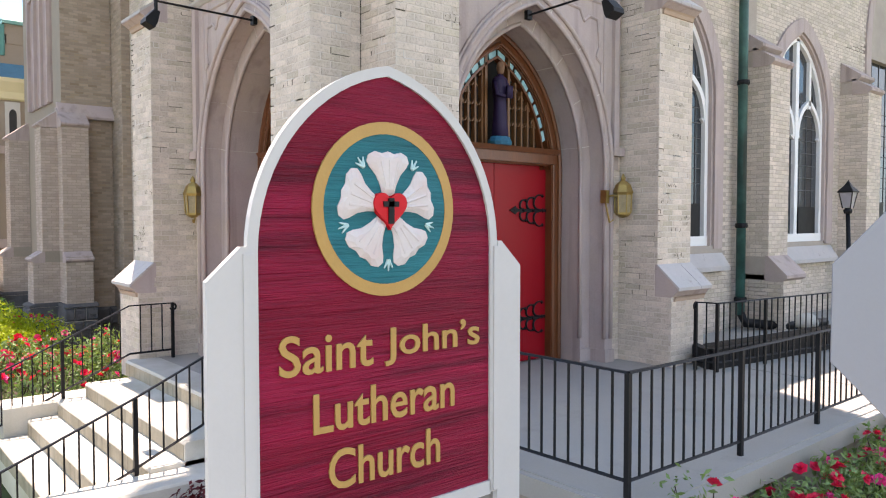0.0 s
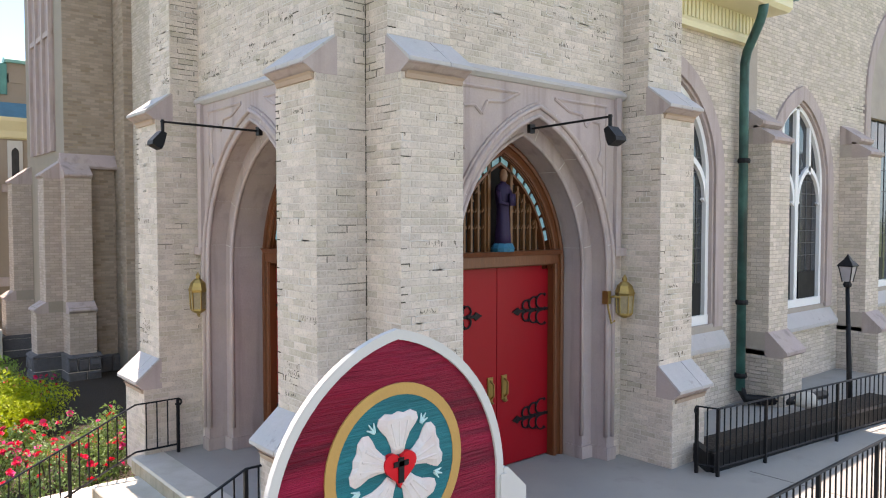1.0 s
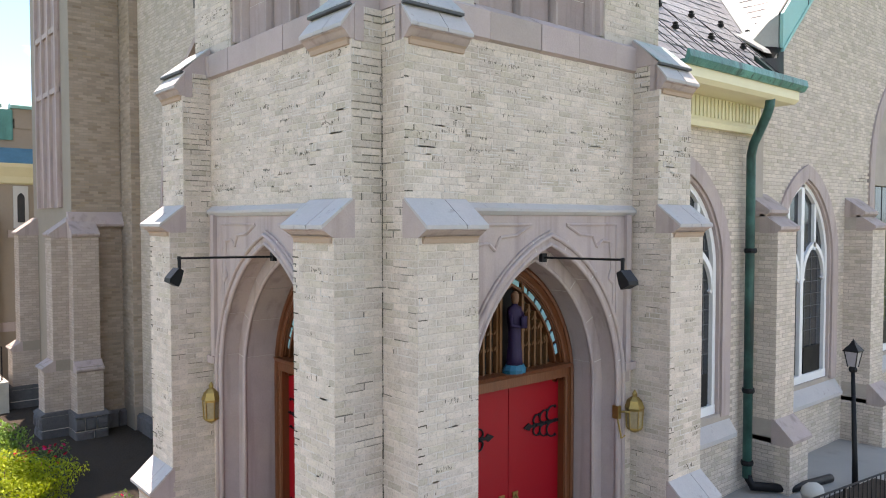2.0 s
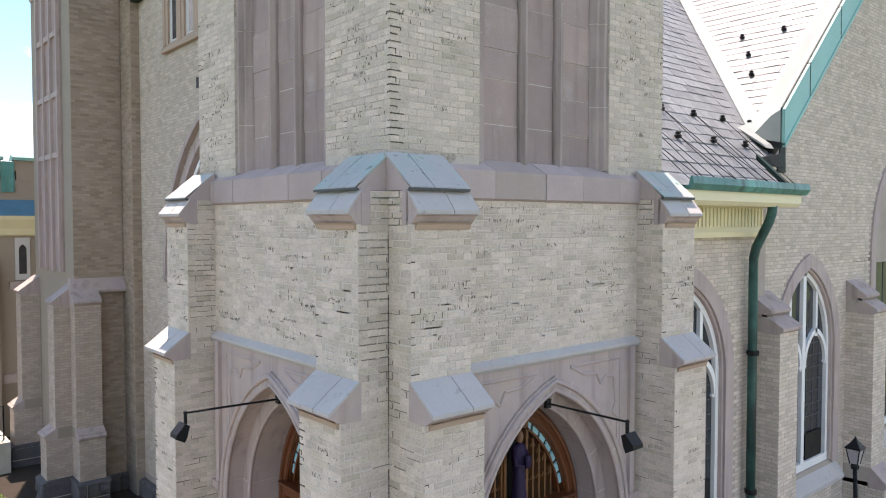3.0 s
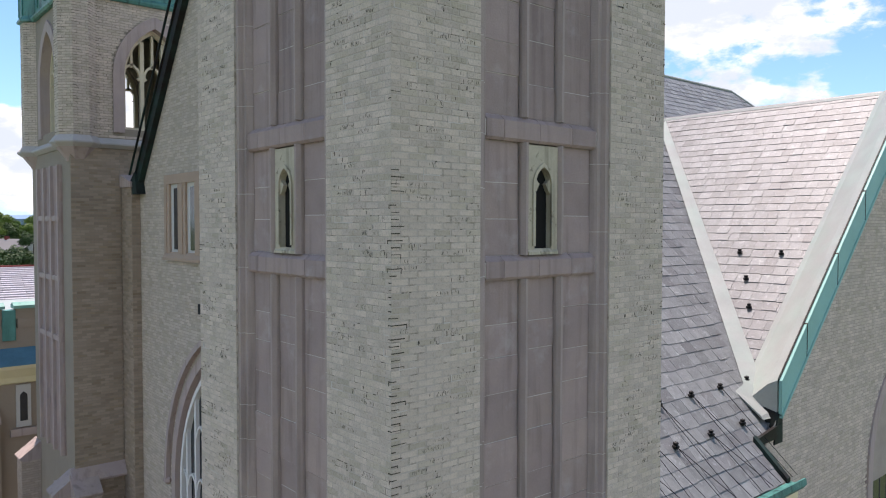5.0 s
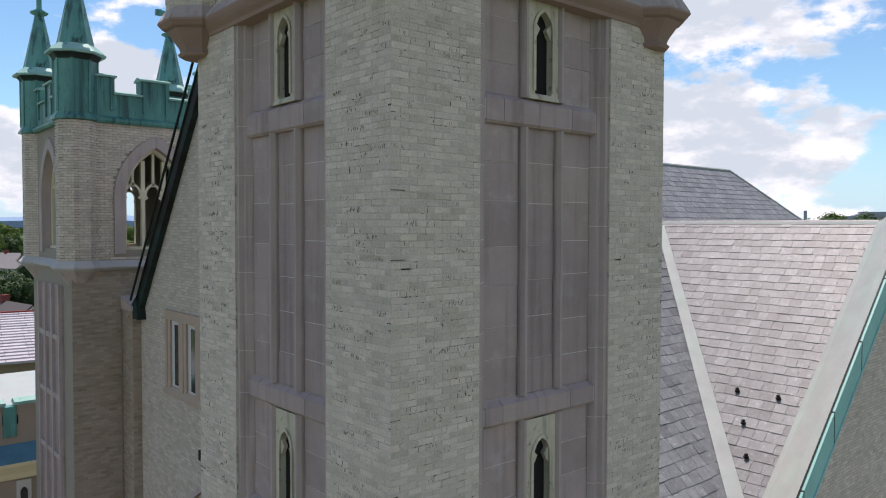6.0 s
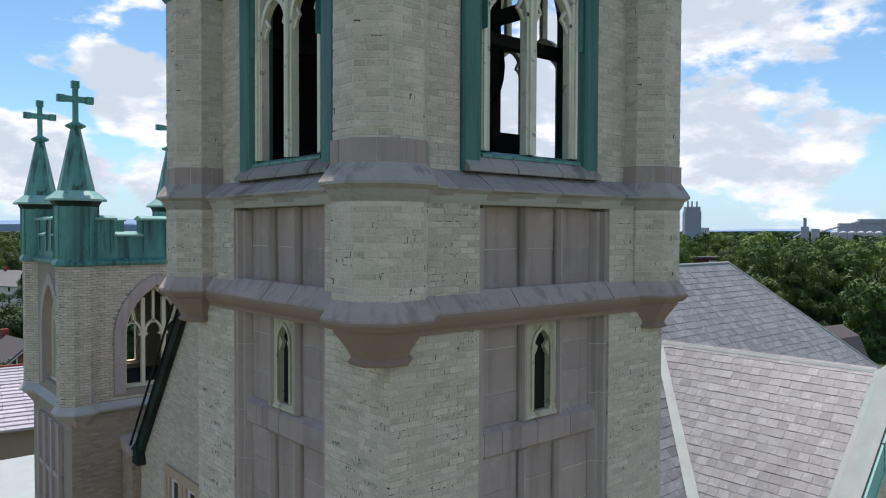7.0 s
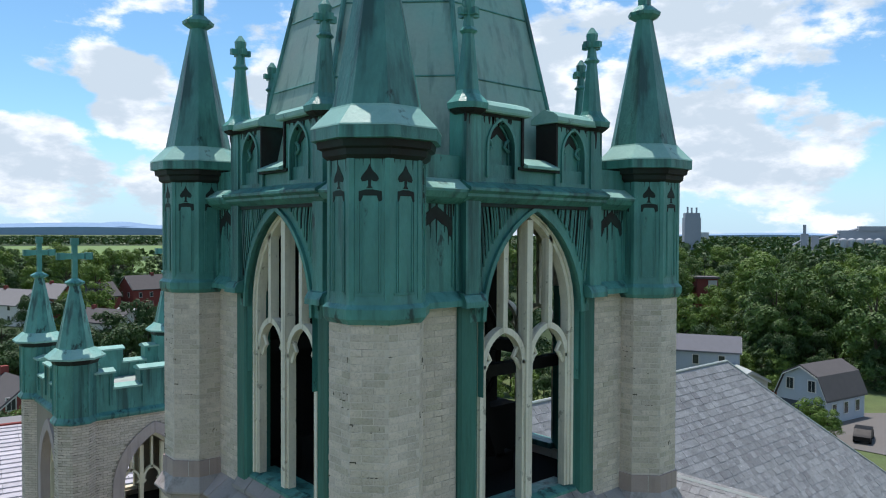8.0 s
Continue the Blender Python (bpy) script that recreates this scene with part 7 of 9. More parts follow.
# granite plinth courses along the wall
rng = random.Random(9)
for row, (z0, z1) in enumerate(((-1.4, -0.95), (-0.94, -0.46))):
    x = SX + 0.6
    while x < 2.3:
        wd = rng.uniform(0.4, 0.7)
        j = rng.uniform(0.0, 0.03)
        g = Geo().loft([[(x + 0.01, SY + 0.1, z0), (x + wd - 0.01, SY + 0.1, z0), (x + wd - 0.01, SY + 0.1, z1), (x + 0.01, SY + 0.1, z1)],
                        [(x + 0.01, SY - 0.1, z0 + 0.01), (x + wd - 0.01, SY - 0.1, z0 + 0.01), (x + wd - 0.01, SY - 0.1, z1 - 0.01), (x + 0.01, SY - 0.1, z1 - 0.01)],
                        [(x + 0.06, SY - 0.14 - j, z0 + 0.06), (x + wd - 0.06, SY - 0.14 - j, z0 + 0.06), (x + wd - 0.06, SY - 0.15 - j, z1 - 0.06), (x + 0.06, SY - 0.15, z1 - 0.06)]])
        part("granite_block", g, GRANITE, small)
        x += wd
    y = W + 0.2
    while y < SY - 0.2:
        wd = rng.uniform(0.5, 0.9)
        j = rng.uniform(0.0, 0.04)
        g = Geo().loft([[(FX + 0.1, y + 0.01, z0), (FX + 0.1, y + wd - 0.01, z0), (FX + 0.1, y + wd - 0.01, z1), (FX + 0.1, y + 0.01, z1)],
                        [(FX - 0.1, y + 0.01, z0 + 0.01), (FX - 0.1, y + wd - 0.01, z0 + 0.01), (FX - 0.1, y + wd - 0.01, z1 - 0.01), (FX - 0.1, y + 0.01, z1 - 0.01)],
                        [(FX - 0.15 - j, y + 0.06, z0 + 0.06), (FX - 0.15 - j, y + wd - 0.06, z0 + 0.06), (FX - 0.16, y + wd - 0.06, z1 - 0.06), (FX - 0.15 - j, y + 0.06, z1 - 0.06)]])
        part("granite_block", g, GRANITE, small)
        y += wd
# slit window in the west face, low
g = Geo().box(SX - 0.02, SX + 0.06, SY + 1.2, SY + 2.2, 0.9, 3.9)
lw = part("low_panel", g, STONE, small, "sunk brownstone panel")
part("pane", Geo().box(SX - 0.03, SX - 0.01, SY + 1.35, SY + 2.05, 1.1, 3.5), STONE_BLOCK, lw)

# ---- parish wing beyond ----
wing = thing("parish_house", (-1, 26, -0.9), "low cream brick parish house with copper crenels and a cream cornice", "house", kind="structure")
WY = 22.0
part("wall", Geo().box(-7, 5, WY, WY + 9, -1, 7.6), BRICK_PLAIN, wing)
part("cornice", Geo().prism_x([(WY, 5.75), (WY - 0.12, 5.8), (WY - 0.2, 6.0), (WY - 0.45, 6.3), (WY - 0.5, 6.42), (WY, 6.42)], -7, 5), CREAM, wing, "cream painted cornice")
part("gutter_roof", Geo().prism_x([(WY - 0.5, 6.42), (WY - 0.45, 6.5), (WY, 6.95), (WY, 6.42)], -7, 5), COPPER_BLUE, wing, "blue-green copper pent roof")
for k in range(9):
    x = -6.4 + k * 1.22
    part("merlon", Geo().box(x, x + 0.75, WY - 0.02, WY + 0.3, 7.6, 7.9), BRICK_PLAIN, wing)
    part("coping", Geo().prism_x([(WY - 0.1, 8.25), (WY - 0.1, 8.35), (WY + 0.16, 8.45), (WY + 0.42, 8.35), (WY + 0.42, 8.25)], x - 0.12, x + 0.85), COPPER_PALE, wing)
    part("merlon", Geo().box(x - 0.05, x + 0.78, WY, WY + 0.3, 7.9, 8.26), BRICK_PLAIN, wing)
    part("crenel_lining", Geo().box(x + 0.77, x + 1.16, WY - 0.06, WY + 0.32, 7.2, 8.2), COPPER, wing, "green copper crenel lining")
for x in (-5.5, -3.2, -0.95, 1.05):
    w = part("window", Geo().box(x - 0.22, x + 0.22, WY - 0.06, WY + 0.05, 4.3, 5.7), WHITE, wing, "narrow white lancet window")
    part("pane", arched_wall(Geo(), x - 0.01, x + 0.01, 4.2, 4.21, [], WY, WY + 0.01).prism_y([(x - 0.11, 4.5)] + arch(x, 0.11, 0.08, 5.3, 5) + [(x + 0.11, 4.5)], WY - 0.08, WY - 0.05), GLASS, w)
    part("window_sill", Geo().box(x - 0.4, x + 0.5, WY - 0.12, WY, 4.0, 4.25), STONE, wing)
part("string_course", Geo().box(-7, 5, WY - 0.1, WY, 0.9, 1.2), STONE, wing)
for x in (-4.4, -2.1, 0.1):
    pier = part("pier", Geo().box(x - 0.22, x + 0.22, WY - 0.35, WY + 0.05, -1, 4.6), BRICK_PLAIN, wing, "narrow brick pier")
    part("weathering", Geo().prism_x([(WY, 4.55), (WY - 0.38, 4.55), (WY - 0.38, 4.62), (WY, 5.05)], x - 0.24, x + 0.24), STONE, pier)
part("flat_roof", Geo().box(-6.9, 4.9, WY + 0.2, WY + 8.9, 7.6, 7.75), WHITE_METAL, wing, "whitish flat roof")

# ---- ground, porch, steps ----
g = Geo().box(-4500, 4500, -4500, 4500, -1.3, -1.2)
tagged(part("ground", g, GRASS), "dry grassy ground reaching to the horizon", "ground", kind="structure")
# pavement added for the daylight that it bounces onto the walls
tagged(part("pavement", Geo().box(-6.2, 16, -6.6, -3.9, -1.2, -0.95).box(-6.2, -4.4, -3.9, 24, -1.2, -0.95), CONCRETE), "grey concrete pavement, added to bounce daylight", "pavement", kind="structure")
# street added as a dark surface, to cut light bounced onto lower walls
tagged(part("road", Geo().box(-16, 26, -16, -6.6, -1.2, -1.08).box(-16, -6.2, -6.6, 30, -1.2, -1.08), ASPHALT), "dark asphalt street, added to cut bounced light", "road", kind="structure")
tagged(part("garden_bed", Geo().box(-4.4, FX, 4.2, 22, -1.2, -0.9).box(-4.4, -0.15, -3.9, 0.35, -1.2, -0.92).box(-0.15, 16, -3.9, -3.25, -1.2, -0.75), SOIL), "dark soil of the planting beds", "soil", kind="structure")
g = Geo().box(-0.14, 12.0, -3.22, 0.6, -1.2, -0.17).box(-0.95, 0.5, 0.45, 4.0, -1.2, -0.17)
porch = tagged(part("porch", g, CONCRETE_OLD), "grey concrete church porch with worn edges", "porch", kind="structure")
part("slab", Geo().box(-0.14, 12.0, -3.22, 0.6, -0.17, 0.0).box(-0.95, 0.5, 0.6, 4.0, -0.17, 0.0), CONCRETE, porch)
part("porch_edge", Geo().box(-0.20, 12.0, -3.30, -3.22, -0.16, -0.01).box(-0.20, -0.14, -3.30, 0.4, -0.16, -0.01), CONCRETE, porch)
part("expansion_joint", Geo().box(4.6 - 0.004, 4.6 + 0.004, -3.2, -1.5, -0.002, 0.002), SOIL, porch)
steps = thing("porch_steps", (-1.7, 2.3, -0.9), "worn sunlit stone steps up to the side door", "steps", kind="structure")
XS = (-0.98, -1.55, -1.86, -2.18, -2.50)
for i in range(1, 5):
    g = Geo().prism_y([(XS[i], -1.1), (XS[i], -0.17 * i - 0.02), (XS[i] + 0.015, -0.17 * i), (XS[0] + 0.1, -0.17 * i), (XS[0] + 0.1, -1.1)], 0.55, 3.72)
    st = part("step", g, STEPSTONE, steps)
    part("riser", Geo().box(XS[i] - 0.004, XS[i] + 0.002, 0.58, 3.70, -0.17 * i - 0.17, -0.17 * i - 0.03), STEP_DIRT, st, "dirt-streaked riser")
g = Geo().prism_y([(-1.0, -0.19), (-1.0, -0.02), (-0.985, 0.004), (-0.6, 0.004), (-0.6, -0.19)], 0.5, 3.98)
ls = part("landing_slab", g, STEPSTONE, steps)
part("riser", Geo().box(-1.004, -0.998, 0.52, 3.96, -0.19, -0.03), STEP_DIRT, ls, "dirt-streaked riser")
g = Geo().prism_x([(3.74, -1.1), (3.74, -0.36), (3.76, -0.34), (4.2, -0.34), (4.22, -0.36), (4.22, -1.1)], -2.42, -0.9)
tagged(part("garden_wall", g, STEPSTONE), "low white stone wall beside the steps", "wall", kind="structure")
g = Geo().prism_x([(0.16, -1.1), (0.16, -0.40), (0.18, -0.38), (0.57, -0.38), (0.57, -1.1)], -3.3, -0.12)
tagged(part("step_kerb", g, STEPSTONE), "low stone kerb along the steps", "kerb", kind="structure")


# ---- iron railings ----
def railing(name, pts, height, label, spacing=0.125, post_at=(), scroll=None, base=0.11):
    """pts: (x, y, floor z). A flat handrail, a lower rail, posts at the given corners and square bars between."""
    t = thing(name, pts[0], label, "railing", "iron railings")
    hand = [(x, y, z + height) for x, y, z in pts]
    for a, b2 in zip(hand, hand[1:]):
        g = Geo()
        d = (Vector(b2) - Vector(a))
        side = Vector((-d.y, d.x, 0)).normalized() * 0.02
        rings = []
        for p in (a, b2):
            v = Vector(p)
            rings.append([tuple(v + side + Vector((0, 0, -0.006))), tuple(v + side * 0.6 + Vector((0, 0, 0.008))), tuple(v - side * 0.6 + Vector((0, 0, 0.008))), tuple(v - side + Vector((0, 0, -0.006)))])
        g.loft(rings)
        part("top_rail", g, IRON, t)
    if scroll:
        g = Geo()
        sx, sy = scroll
        e = Vector(hand[0])
        r = 0.055
        g.tube([tuple(e + Vector((sx * r * math.sin(a) * (1 - a / 9), sy * r * math.sin(a) * (1 - a / 9), -r * (1 - math.cos(a) * (1 - a / 9))))) for a in [0.5 * k for k in range(10)]], 0.013, 6)
        part("scroll", g, IRON, t)
    for a, b2 in zip(pts, pts[1:]):
        part("bottom_rail", Geo().tube([(a[0], a[1], a[2] + base), (b2[0], b2[1], b2[2] + base)], 0.013, 4), IRON, t)
    for i, p in enumerate(pts):
        if i in post_at:
            part("post", Geo().box(p[0] - 0.018, p[0] + 0.018, p[1] - 0.018, p[1] + 0.018, p[2] - 0.03, p[2] + height - 0.004), IRON, t)
    for a, b2 in zip(pts, pts[1:]):
        d = Vector(b2) - Vector(a)
        n = max(1, round(d.length / spacing))
        for k in range(1, n):
            p = Vector(a) + d * (k / n)
            part("baluster", Geo().tube([(p.x, p.y, p.z + base), (p.x, p.y, p.z + height - 0.004)], 0.0095, 4), IRON, t)
    return t


out = [(-0.08, 0.55, 0), (-0.05, -1.2, 0), (-0.03, -3.04, 0)] + [(x, -3.08, 0) for x in (1.36, 2.72, 4.1, 5.5, 6.9, 8.3)]
railing("porch_railing", out, 0.82, "black iron railing round the concrete porch", post_at=range(9))
railing("ramp_railing", [(4.05, -1.10, 0), (4.12, -1.34, 0), (5.05, -1.47, 0), (6.7, -1.68, 0), (8.4, -1.9, 0), (10.2, -2.1, 0)], 0.82, "black iron railing along the planting bed with a scrolled end", post_at=range(6), scroll=(-1, 0))
railing("step_railing", [(-0.45, 3.80, 0), (-1.0, 3.80, 0), (-1.78, 3.80, -0.36), (-2.75, 3.80, -0.80)], 0.72, "black iron handrail beside the flower bed with a scrolled end", post_at=(0, 2, 3), scroll=(1, 0))
railing("step_railing", [(-0.35, 0.62, 0), (-1.0, 0.62, 0), (-1.95, 0.62, -0.44), (-3.3, 0.62, -1.0)], 0.72, "black iron handrail down the near side of the steps", post_at=(0, 1, 2, 3))
railing("yard_railing", [(-1.4, 18.4, 0.0), (-0.2, 18.4, 0.0)], 0.95, "black iron railing beside the smaller tower", post_at=(0, 1))
tagged(part("stone_landing", Geo().box(-3, -0.1, 18.0, 19.6, -1.2, -0.02), STEPSTONE), "pale stone landing beside the smaller tower", "landing", kind="structure")

# planting bed behind the ramp railing
bed = thing("planter", (6, -0.8, 0), "black timber edging round a mulch bed", "planter")
for a, b2 in (((4.2, -1.20), (9.6, -1.85)), ((4.2, -1.20), (4.7, -0.55))):
    d = Vector((b2[0] - a[0], b2[1] - a[1], 0)).normalized()
    s = Vector((-d.y, d.x, 0)) * 0.05
    A, B = Vector((*a, 0)), Vector((*b2, 0))
    part("edging_board", Geo().prism_z([tuple((A + s).xy), tuple((B + s).xy), tuple((B - s).xy), tuple((A - s).xy)], 0, 0.24), IRON, bed)
g = Geo().prism_z([(4.3, -1.15), (9.5, -1.8), (9.5, -1.1), (4.75, -0.6)], 0.0, 0.15)
part("mulch", g, SOIL, bed)
for x, y, r, s in ((7.9, -0.75, 0.2, 2), ):
    rng = random.Random(s)
    g = Geo().loft([[(x + r * a * math.cos(t) * (1 + 0.15 * math.sin(3 * t + s)), y + 0.8 * r * a * math.sin(t), 0.12 + z * r) for t in [2 * math.pi * i / 10 for i in range(10)]] for a, z in ((1.0, 0.0), (1.08, 0.35), (0.95, 0.75), (0.6, 1.0), (0.2, 1.08))])
    tagged(part("boulder", g, STEPSTONE, smooth=True), "pale rounded boulder on the mulch bed", "boulder", "boulders in the bed")

# street lamp, leaning
lamp = thing("garden_lamp", (9.2, -0.9, 0), "black leaning post lamp with a glazed lantern head", "street lamp")
g = Geo().tube([(9.2, -0.90, 0), (9.27, -0.86, 0.5), (9.49, -0.72, 1.95)], 0.055, 8, 0.035)
part("post", g, IRON, lamp, smooth=True)
part("collar", Geo().lathe(9.49, -0.72, [(0.06, 1.92), (0.075, 1.97), (0.05, 2.02)], 8), IRON, lamp)
part("glass", Geo().lathe(9.49, -0.72, [(0.085, 2.02), (0.15, 2.28)], 4, math.pi / 4), LAMP_CLEAR, lamp, "cloudy glass panes")
for k in range(4):
    a = math.pi / 4 + k * math.pi / 2
    part("rib", Geo().tube([(9.49 + 0.088 * math.cos(a), -0.72 + 0.088 * math.sin(a), 2.01), (9.49 + 0.155 * math.cos(a), -0.72 + 0.155 * math.sin(a), 2.29)], 0.010, 5), IRON, lamp)
part("cap", Geo().lathe(9.49, -0.72, [(0.18, 2.28), (0.185, 2.30), (0.07, 2.40), (0.05, 2.43), (0.02, 2.47), (0.0, 2.5)], 4, math.pi / 4), IRON, lamp)

# ---- the church sign ----
sign = thing("church_sign", (-1.87, -2.94, -0.92), "carved maroon church sign with gold letters in a white frame", "sign")
CX, SH, SE, SZ, SB = -1.882, 0.692, 0.162, 1.66, 0.36
g = Geo().prism_y([(CX - SH, SB)] + arch(CX, SH, SE, SZ, 16) + [(CX + SH, SB)], -2.95, -2.88)
board = part("board", g, MAROON, sign, "maroon wood-grained board")
part("frame", arch_ring(Geo(), CX, SH - 0.005, SH + 0.045, SE, SB - 0.06, SZ, -2.964, -2.93, 16), WHITE, sign, "white painted arched frame")
part("bottom_rail", Geo().box(CX - SH, CX + SH, -2.964, -2.93, SB - 0.07, SB + 0.005), WHITE, sign)
for s in (-1, 1):
    x0, x1 = CX + s * (SH + 0.046), CX + s * (SH + 0.226)
    g = Geo().prism_y([(x0, -0.92), (x1, -0.92), (x1, 1.55), (x0 + s * 0.03, 1.69), (x0, 1.69)], -2.968, -2.935)
    part("post", g, WHITE, sign, "white post with a sloped top")
    part("batten", Geo().box(min(x0 - s * 0.03, x0 + s * 0.02), max(x0 - s * 0.03, x0 + s * 0.02), -2.974, -2.95, SB - 0.05, 1.66), WHITE, sign)
EZ = 1.855


def disc(r0, r1, y0, y1, n=48):
    g = Geo()
    if r0 > 0:
        g.loft([[(CX + r * math.cos(t), y, EZ + r * math.sin(t)) for r, y in ((r0, y1), (r0, y0), (r1, y0), (r1, y1))] for t in [2 * math.pi * i / n for i in range(n + 1)]], caps=False)
    else:
        g.prism_y([(CX + r1 * math.cos(2 * math.pi * i / n), EZ + r1 * math.sin(2 * math.pi * i / n)) for i in range(n)], y0, y1)
    return g


emblem = part("emblem", disc(0, 0.37, -2.957, -2.94), SIGN_TEAL, sign, "teal round emblem with a white rose")
part("gold_ring", disc(0.362, 0.42, -2.960, -2.94), GOLD, emblem)
for k in range(5):
    a0 = math.pi / 2 + k * 2 * math.pi / 5
    prof = [(0.07, -0.42), (0.12, -0.36), (0.17, -0.38), (0.215, -0.45), (0.245, -0.46), (0.268, -0.38), (0.272, -0.25), (0.256, -0.12), (0.264, 0.0), (0.256, 0.12), (0.272, 0.25), (0.268, 0.38), (0.245, 0.46), (0.215, 0.45), (0.17, 0.38), (0.12, 0.36), (0.07, 0.42)]
    rim = [(CX + r * math.cos(a0 + a), -2.962, EZ + r * math.sin(a0 + a)) for r, a in [(r * 1.06, a * 1.1) for r, a in prof]]
    mid = [(CX + (0.10 + (r - 0.07) * 0.78) * math.cos(a0 + a * 0.72), -2.976, EZ + (0.10 + (r - 0.07) * 0.78) * math.sin(a0 + a * 0.72)) for r, a in prof]
    back = [(p[0], -2.945, p[2]) for p in rim]
    part("petal", Geo().loft([back, rim, mid]), PETAL, emblem, "white shaded petal")
    for da in (-0.2, 0.0, 0.2):
        p, q = ((CX + r * math.cos(a0 + da * f), -2.973, EZ + r * math.sin(a0 + da * f)) for r, f in ((0.11, 1.0), (0.235, 1.1)))
        part("petal_rib", Geo().tube([p, q], 0.008, 5), PETAL, emblem)
    b0 = a0 + math.pi / 5
    for da in (-0.09, 0.0, 0.09):
        p, q = ((CX + r * math.cos(b0 + f), -2.962, EZ + r * math.sin(b0 + f)) for r, f in ((0.245, 0.0), (0.30 - abs(da) * 0.15, da)))
        part("leaf_mark", Geo().tube([p, q], 0.010, 5, 0.003), PETAL_LEAF, emblem)
heart = []
for i in range(40):
    t = 2 * math.pi * i / 40
    heart.append((CX + 0.0062 * 16 * math.sin(t) ** 3, EZ + 0.005 + 0.0062 * (13 * math.cos(t) - 5 * math.cos(2 * t) - 2 * math.cos(3 * t) - math.cos(4 * t))))
part("heart", Geo().prism_y(heart, -2.984, -2.95), HEART, emblem, "red heart")
part("cross", Geo().box(CX - 0.016, CX + 0.016, -2.992, -2.98, EZ - 0.07, EZ + 0.055).box(CX - 0.045, CX + 0.045, -2.992, -2.98, EZ + 0.012, EZ + 0.038), IRON, emblem)


def gold_line(text, x0, x1, z0, cap):
    """One line of gilt letters, as raised mesh, from x0 to x1 with its foot at z0."""
    cu = bpy.data.curves.new("letters", "FONT")
    cu.body, cu.extrude, cu.offset, cu.resolution_u = text, 0.012, 0.012, 4
    tmp = bpy.data.objects.new("letters_source", cu)
    me = bpy.data.meshes.new_from_object(tmp)
    bpy.data.objects.remove(tmp)
    xs = [v.co.x for v in me.vertices]
    zs = [v.co.y for v in me.vertices if v.co.x < min(xs) + 0.5]
    sx, sz = (x1 - x0) / (max(xs) - min(xs)), cap / (max(zs) - min(zs))
    low, left = min(zs), min(xs)
    for v in me.vertices:
        v.co = ((v.co.x - left) * sx + x0, -2.955 - v.co.z * 0.35, (v.co.y - low) * sz + z0)
    me.materials.clear()
    me.materials.append(GOLD)
    ob = new("lettering", me)
    ob.parent = sign
    ob.matrix_parent_inverse = Matrix.Translation(-Vector(sign.location))
    return tagged(ob, "gold painted letters")


gold_line("Saint", -2.47, -1.97, 1.105, 0.185)
gold_line("John\u2019s", -1.90, -1.27, 1.09, 0.185)
gold_line("Lutheran", -2.30, -1.45, 0.825, 0.185)
gold_line("Church", -2.22, -1.55, 0.545, 0.19)

# back of a road sign close to the path
rs = thing("road_sign", (-1.20, -5.11, -0.95), "bare grey metal back of an eight-sided road sign", "road sign")
m = Matrix.Translation((-1.20, -5.11, 1.5)) @ Matrix.Rotation(radians(-40), 4, "Z")
r = 0.385 / math.cos(math.pi / 8)
o = [(r * math.cos(math.pi / 8 + k * math.pi / 4), r * math.sin(math.pi / 8 + k * math.pi / 4)) for k in range(8)]
part("plate", Geo().loft([[(x, y, z) for x, z in o] for y in (-0.003, 0.003)]).moved(m), ALUMINIUM, rs, "dull grey aluminium plate")
part("post", Geo().prism_z([(-0.03, 0.004), (0.03, 0.004), (0.03, 0.014), (0.012, 0.014), (0.012, 0.04), (-0.012, 0.04), (-0.012, 0.014), (-0.03, 0.014)], -2.45, 0.3).moved(m), LEAD, rs)

# ---- bell in the belfry ----
bell = thing("bell", (C, C, 18.5), "dark bronze bell with a large iron wheel in the open belfry", "bell")
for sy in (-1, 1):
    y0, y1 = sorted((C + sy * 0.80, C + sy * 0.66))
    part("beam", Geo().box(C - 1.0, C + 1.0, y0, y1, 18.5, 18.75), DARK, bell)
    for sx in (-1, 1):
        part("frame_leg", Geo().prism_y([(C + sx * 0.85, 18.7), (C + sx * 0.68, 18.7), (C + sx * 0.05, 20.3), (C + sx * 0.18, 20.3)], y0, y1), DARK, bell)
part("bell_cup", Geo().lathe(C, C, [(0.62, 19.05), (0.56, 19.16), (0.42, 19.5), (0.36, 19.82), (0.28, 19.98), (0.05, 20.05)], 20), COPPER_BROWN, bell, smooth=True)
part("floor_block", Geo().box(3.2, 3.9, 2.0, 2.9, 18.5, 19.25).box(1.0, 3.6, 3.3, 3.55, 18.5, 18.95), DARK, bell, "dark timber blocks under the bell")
# posts added only to darken the view through the opening
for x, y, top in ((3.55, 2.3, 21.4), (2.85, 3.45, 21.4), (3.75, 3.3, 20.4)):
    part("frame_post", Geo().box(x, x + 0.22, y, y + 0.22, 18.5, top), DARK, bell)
part("headstock", Geo().box(C - 0.12, C + 0.12, C - 0.85, C + 0.85, 20.1, 20.34), DARK, bell)
g = Geo().tube([(C + 0.95 * math.cos(t), C - 0.55, 20.15 + 0.95 * math.sin(t)) for t in [2 * math.pi * i / 28 for i in range(29)]], 0.04, 6)
for k in range(3):
    t = k * math.pi / 3
    g.tube([(C + 0.95 * math.cos(t), C - 0.55, 20.15 + 0.95 * math.sin(t)), (C - 0.95 * math.cos(t), C - 0.55, 20.15 - 0.95 * math.sin(t))], 0.025, 5)
part("wheel", g, IRON, bell)
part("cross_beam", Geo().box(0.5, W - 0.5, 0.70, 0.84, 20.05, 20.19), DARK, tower)
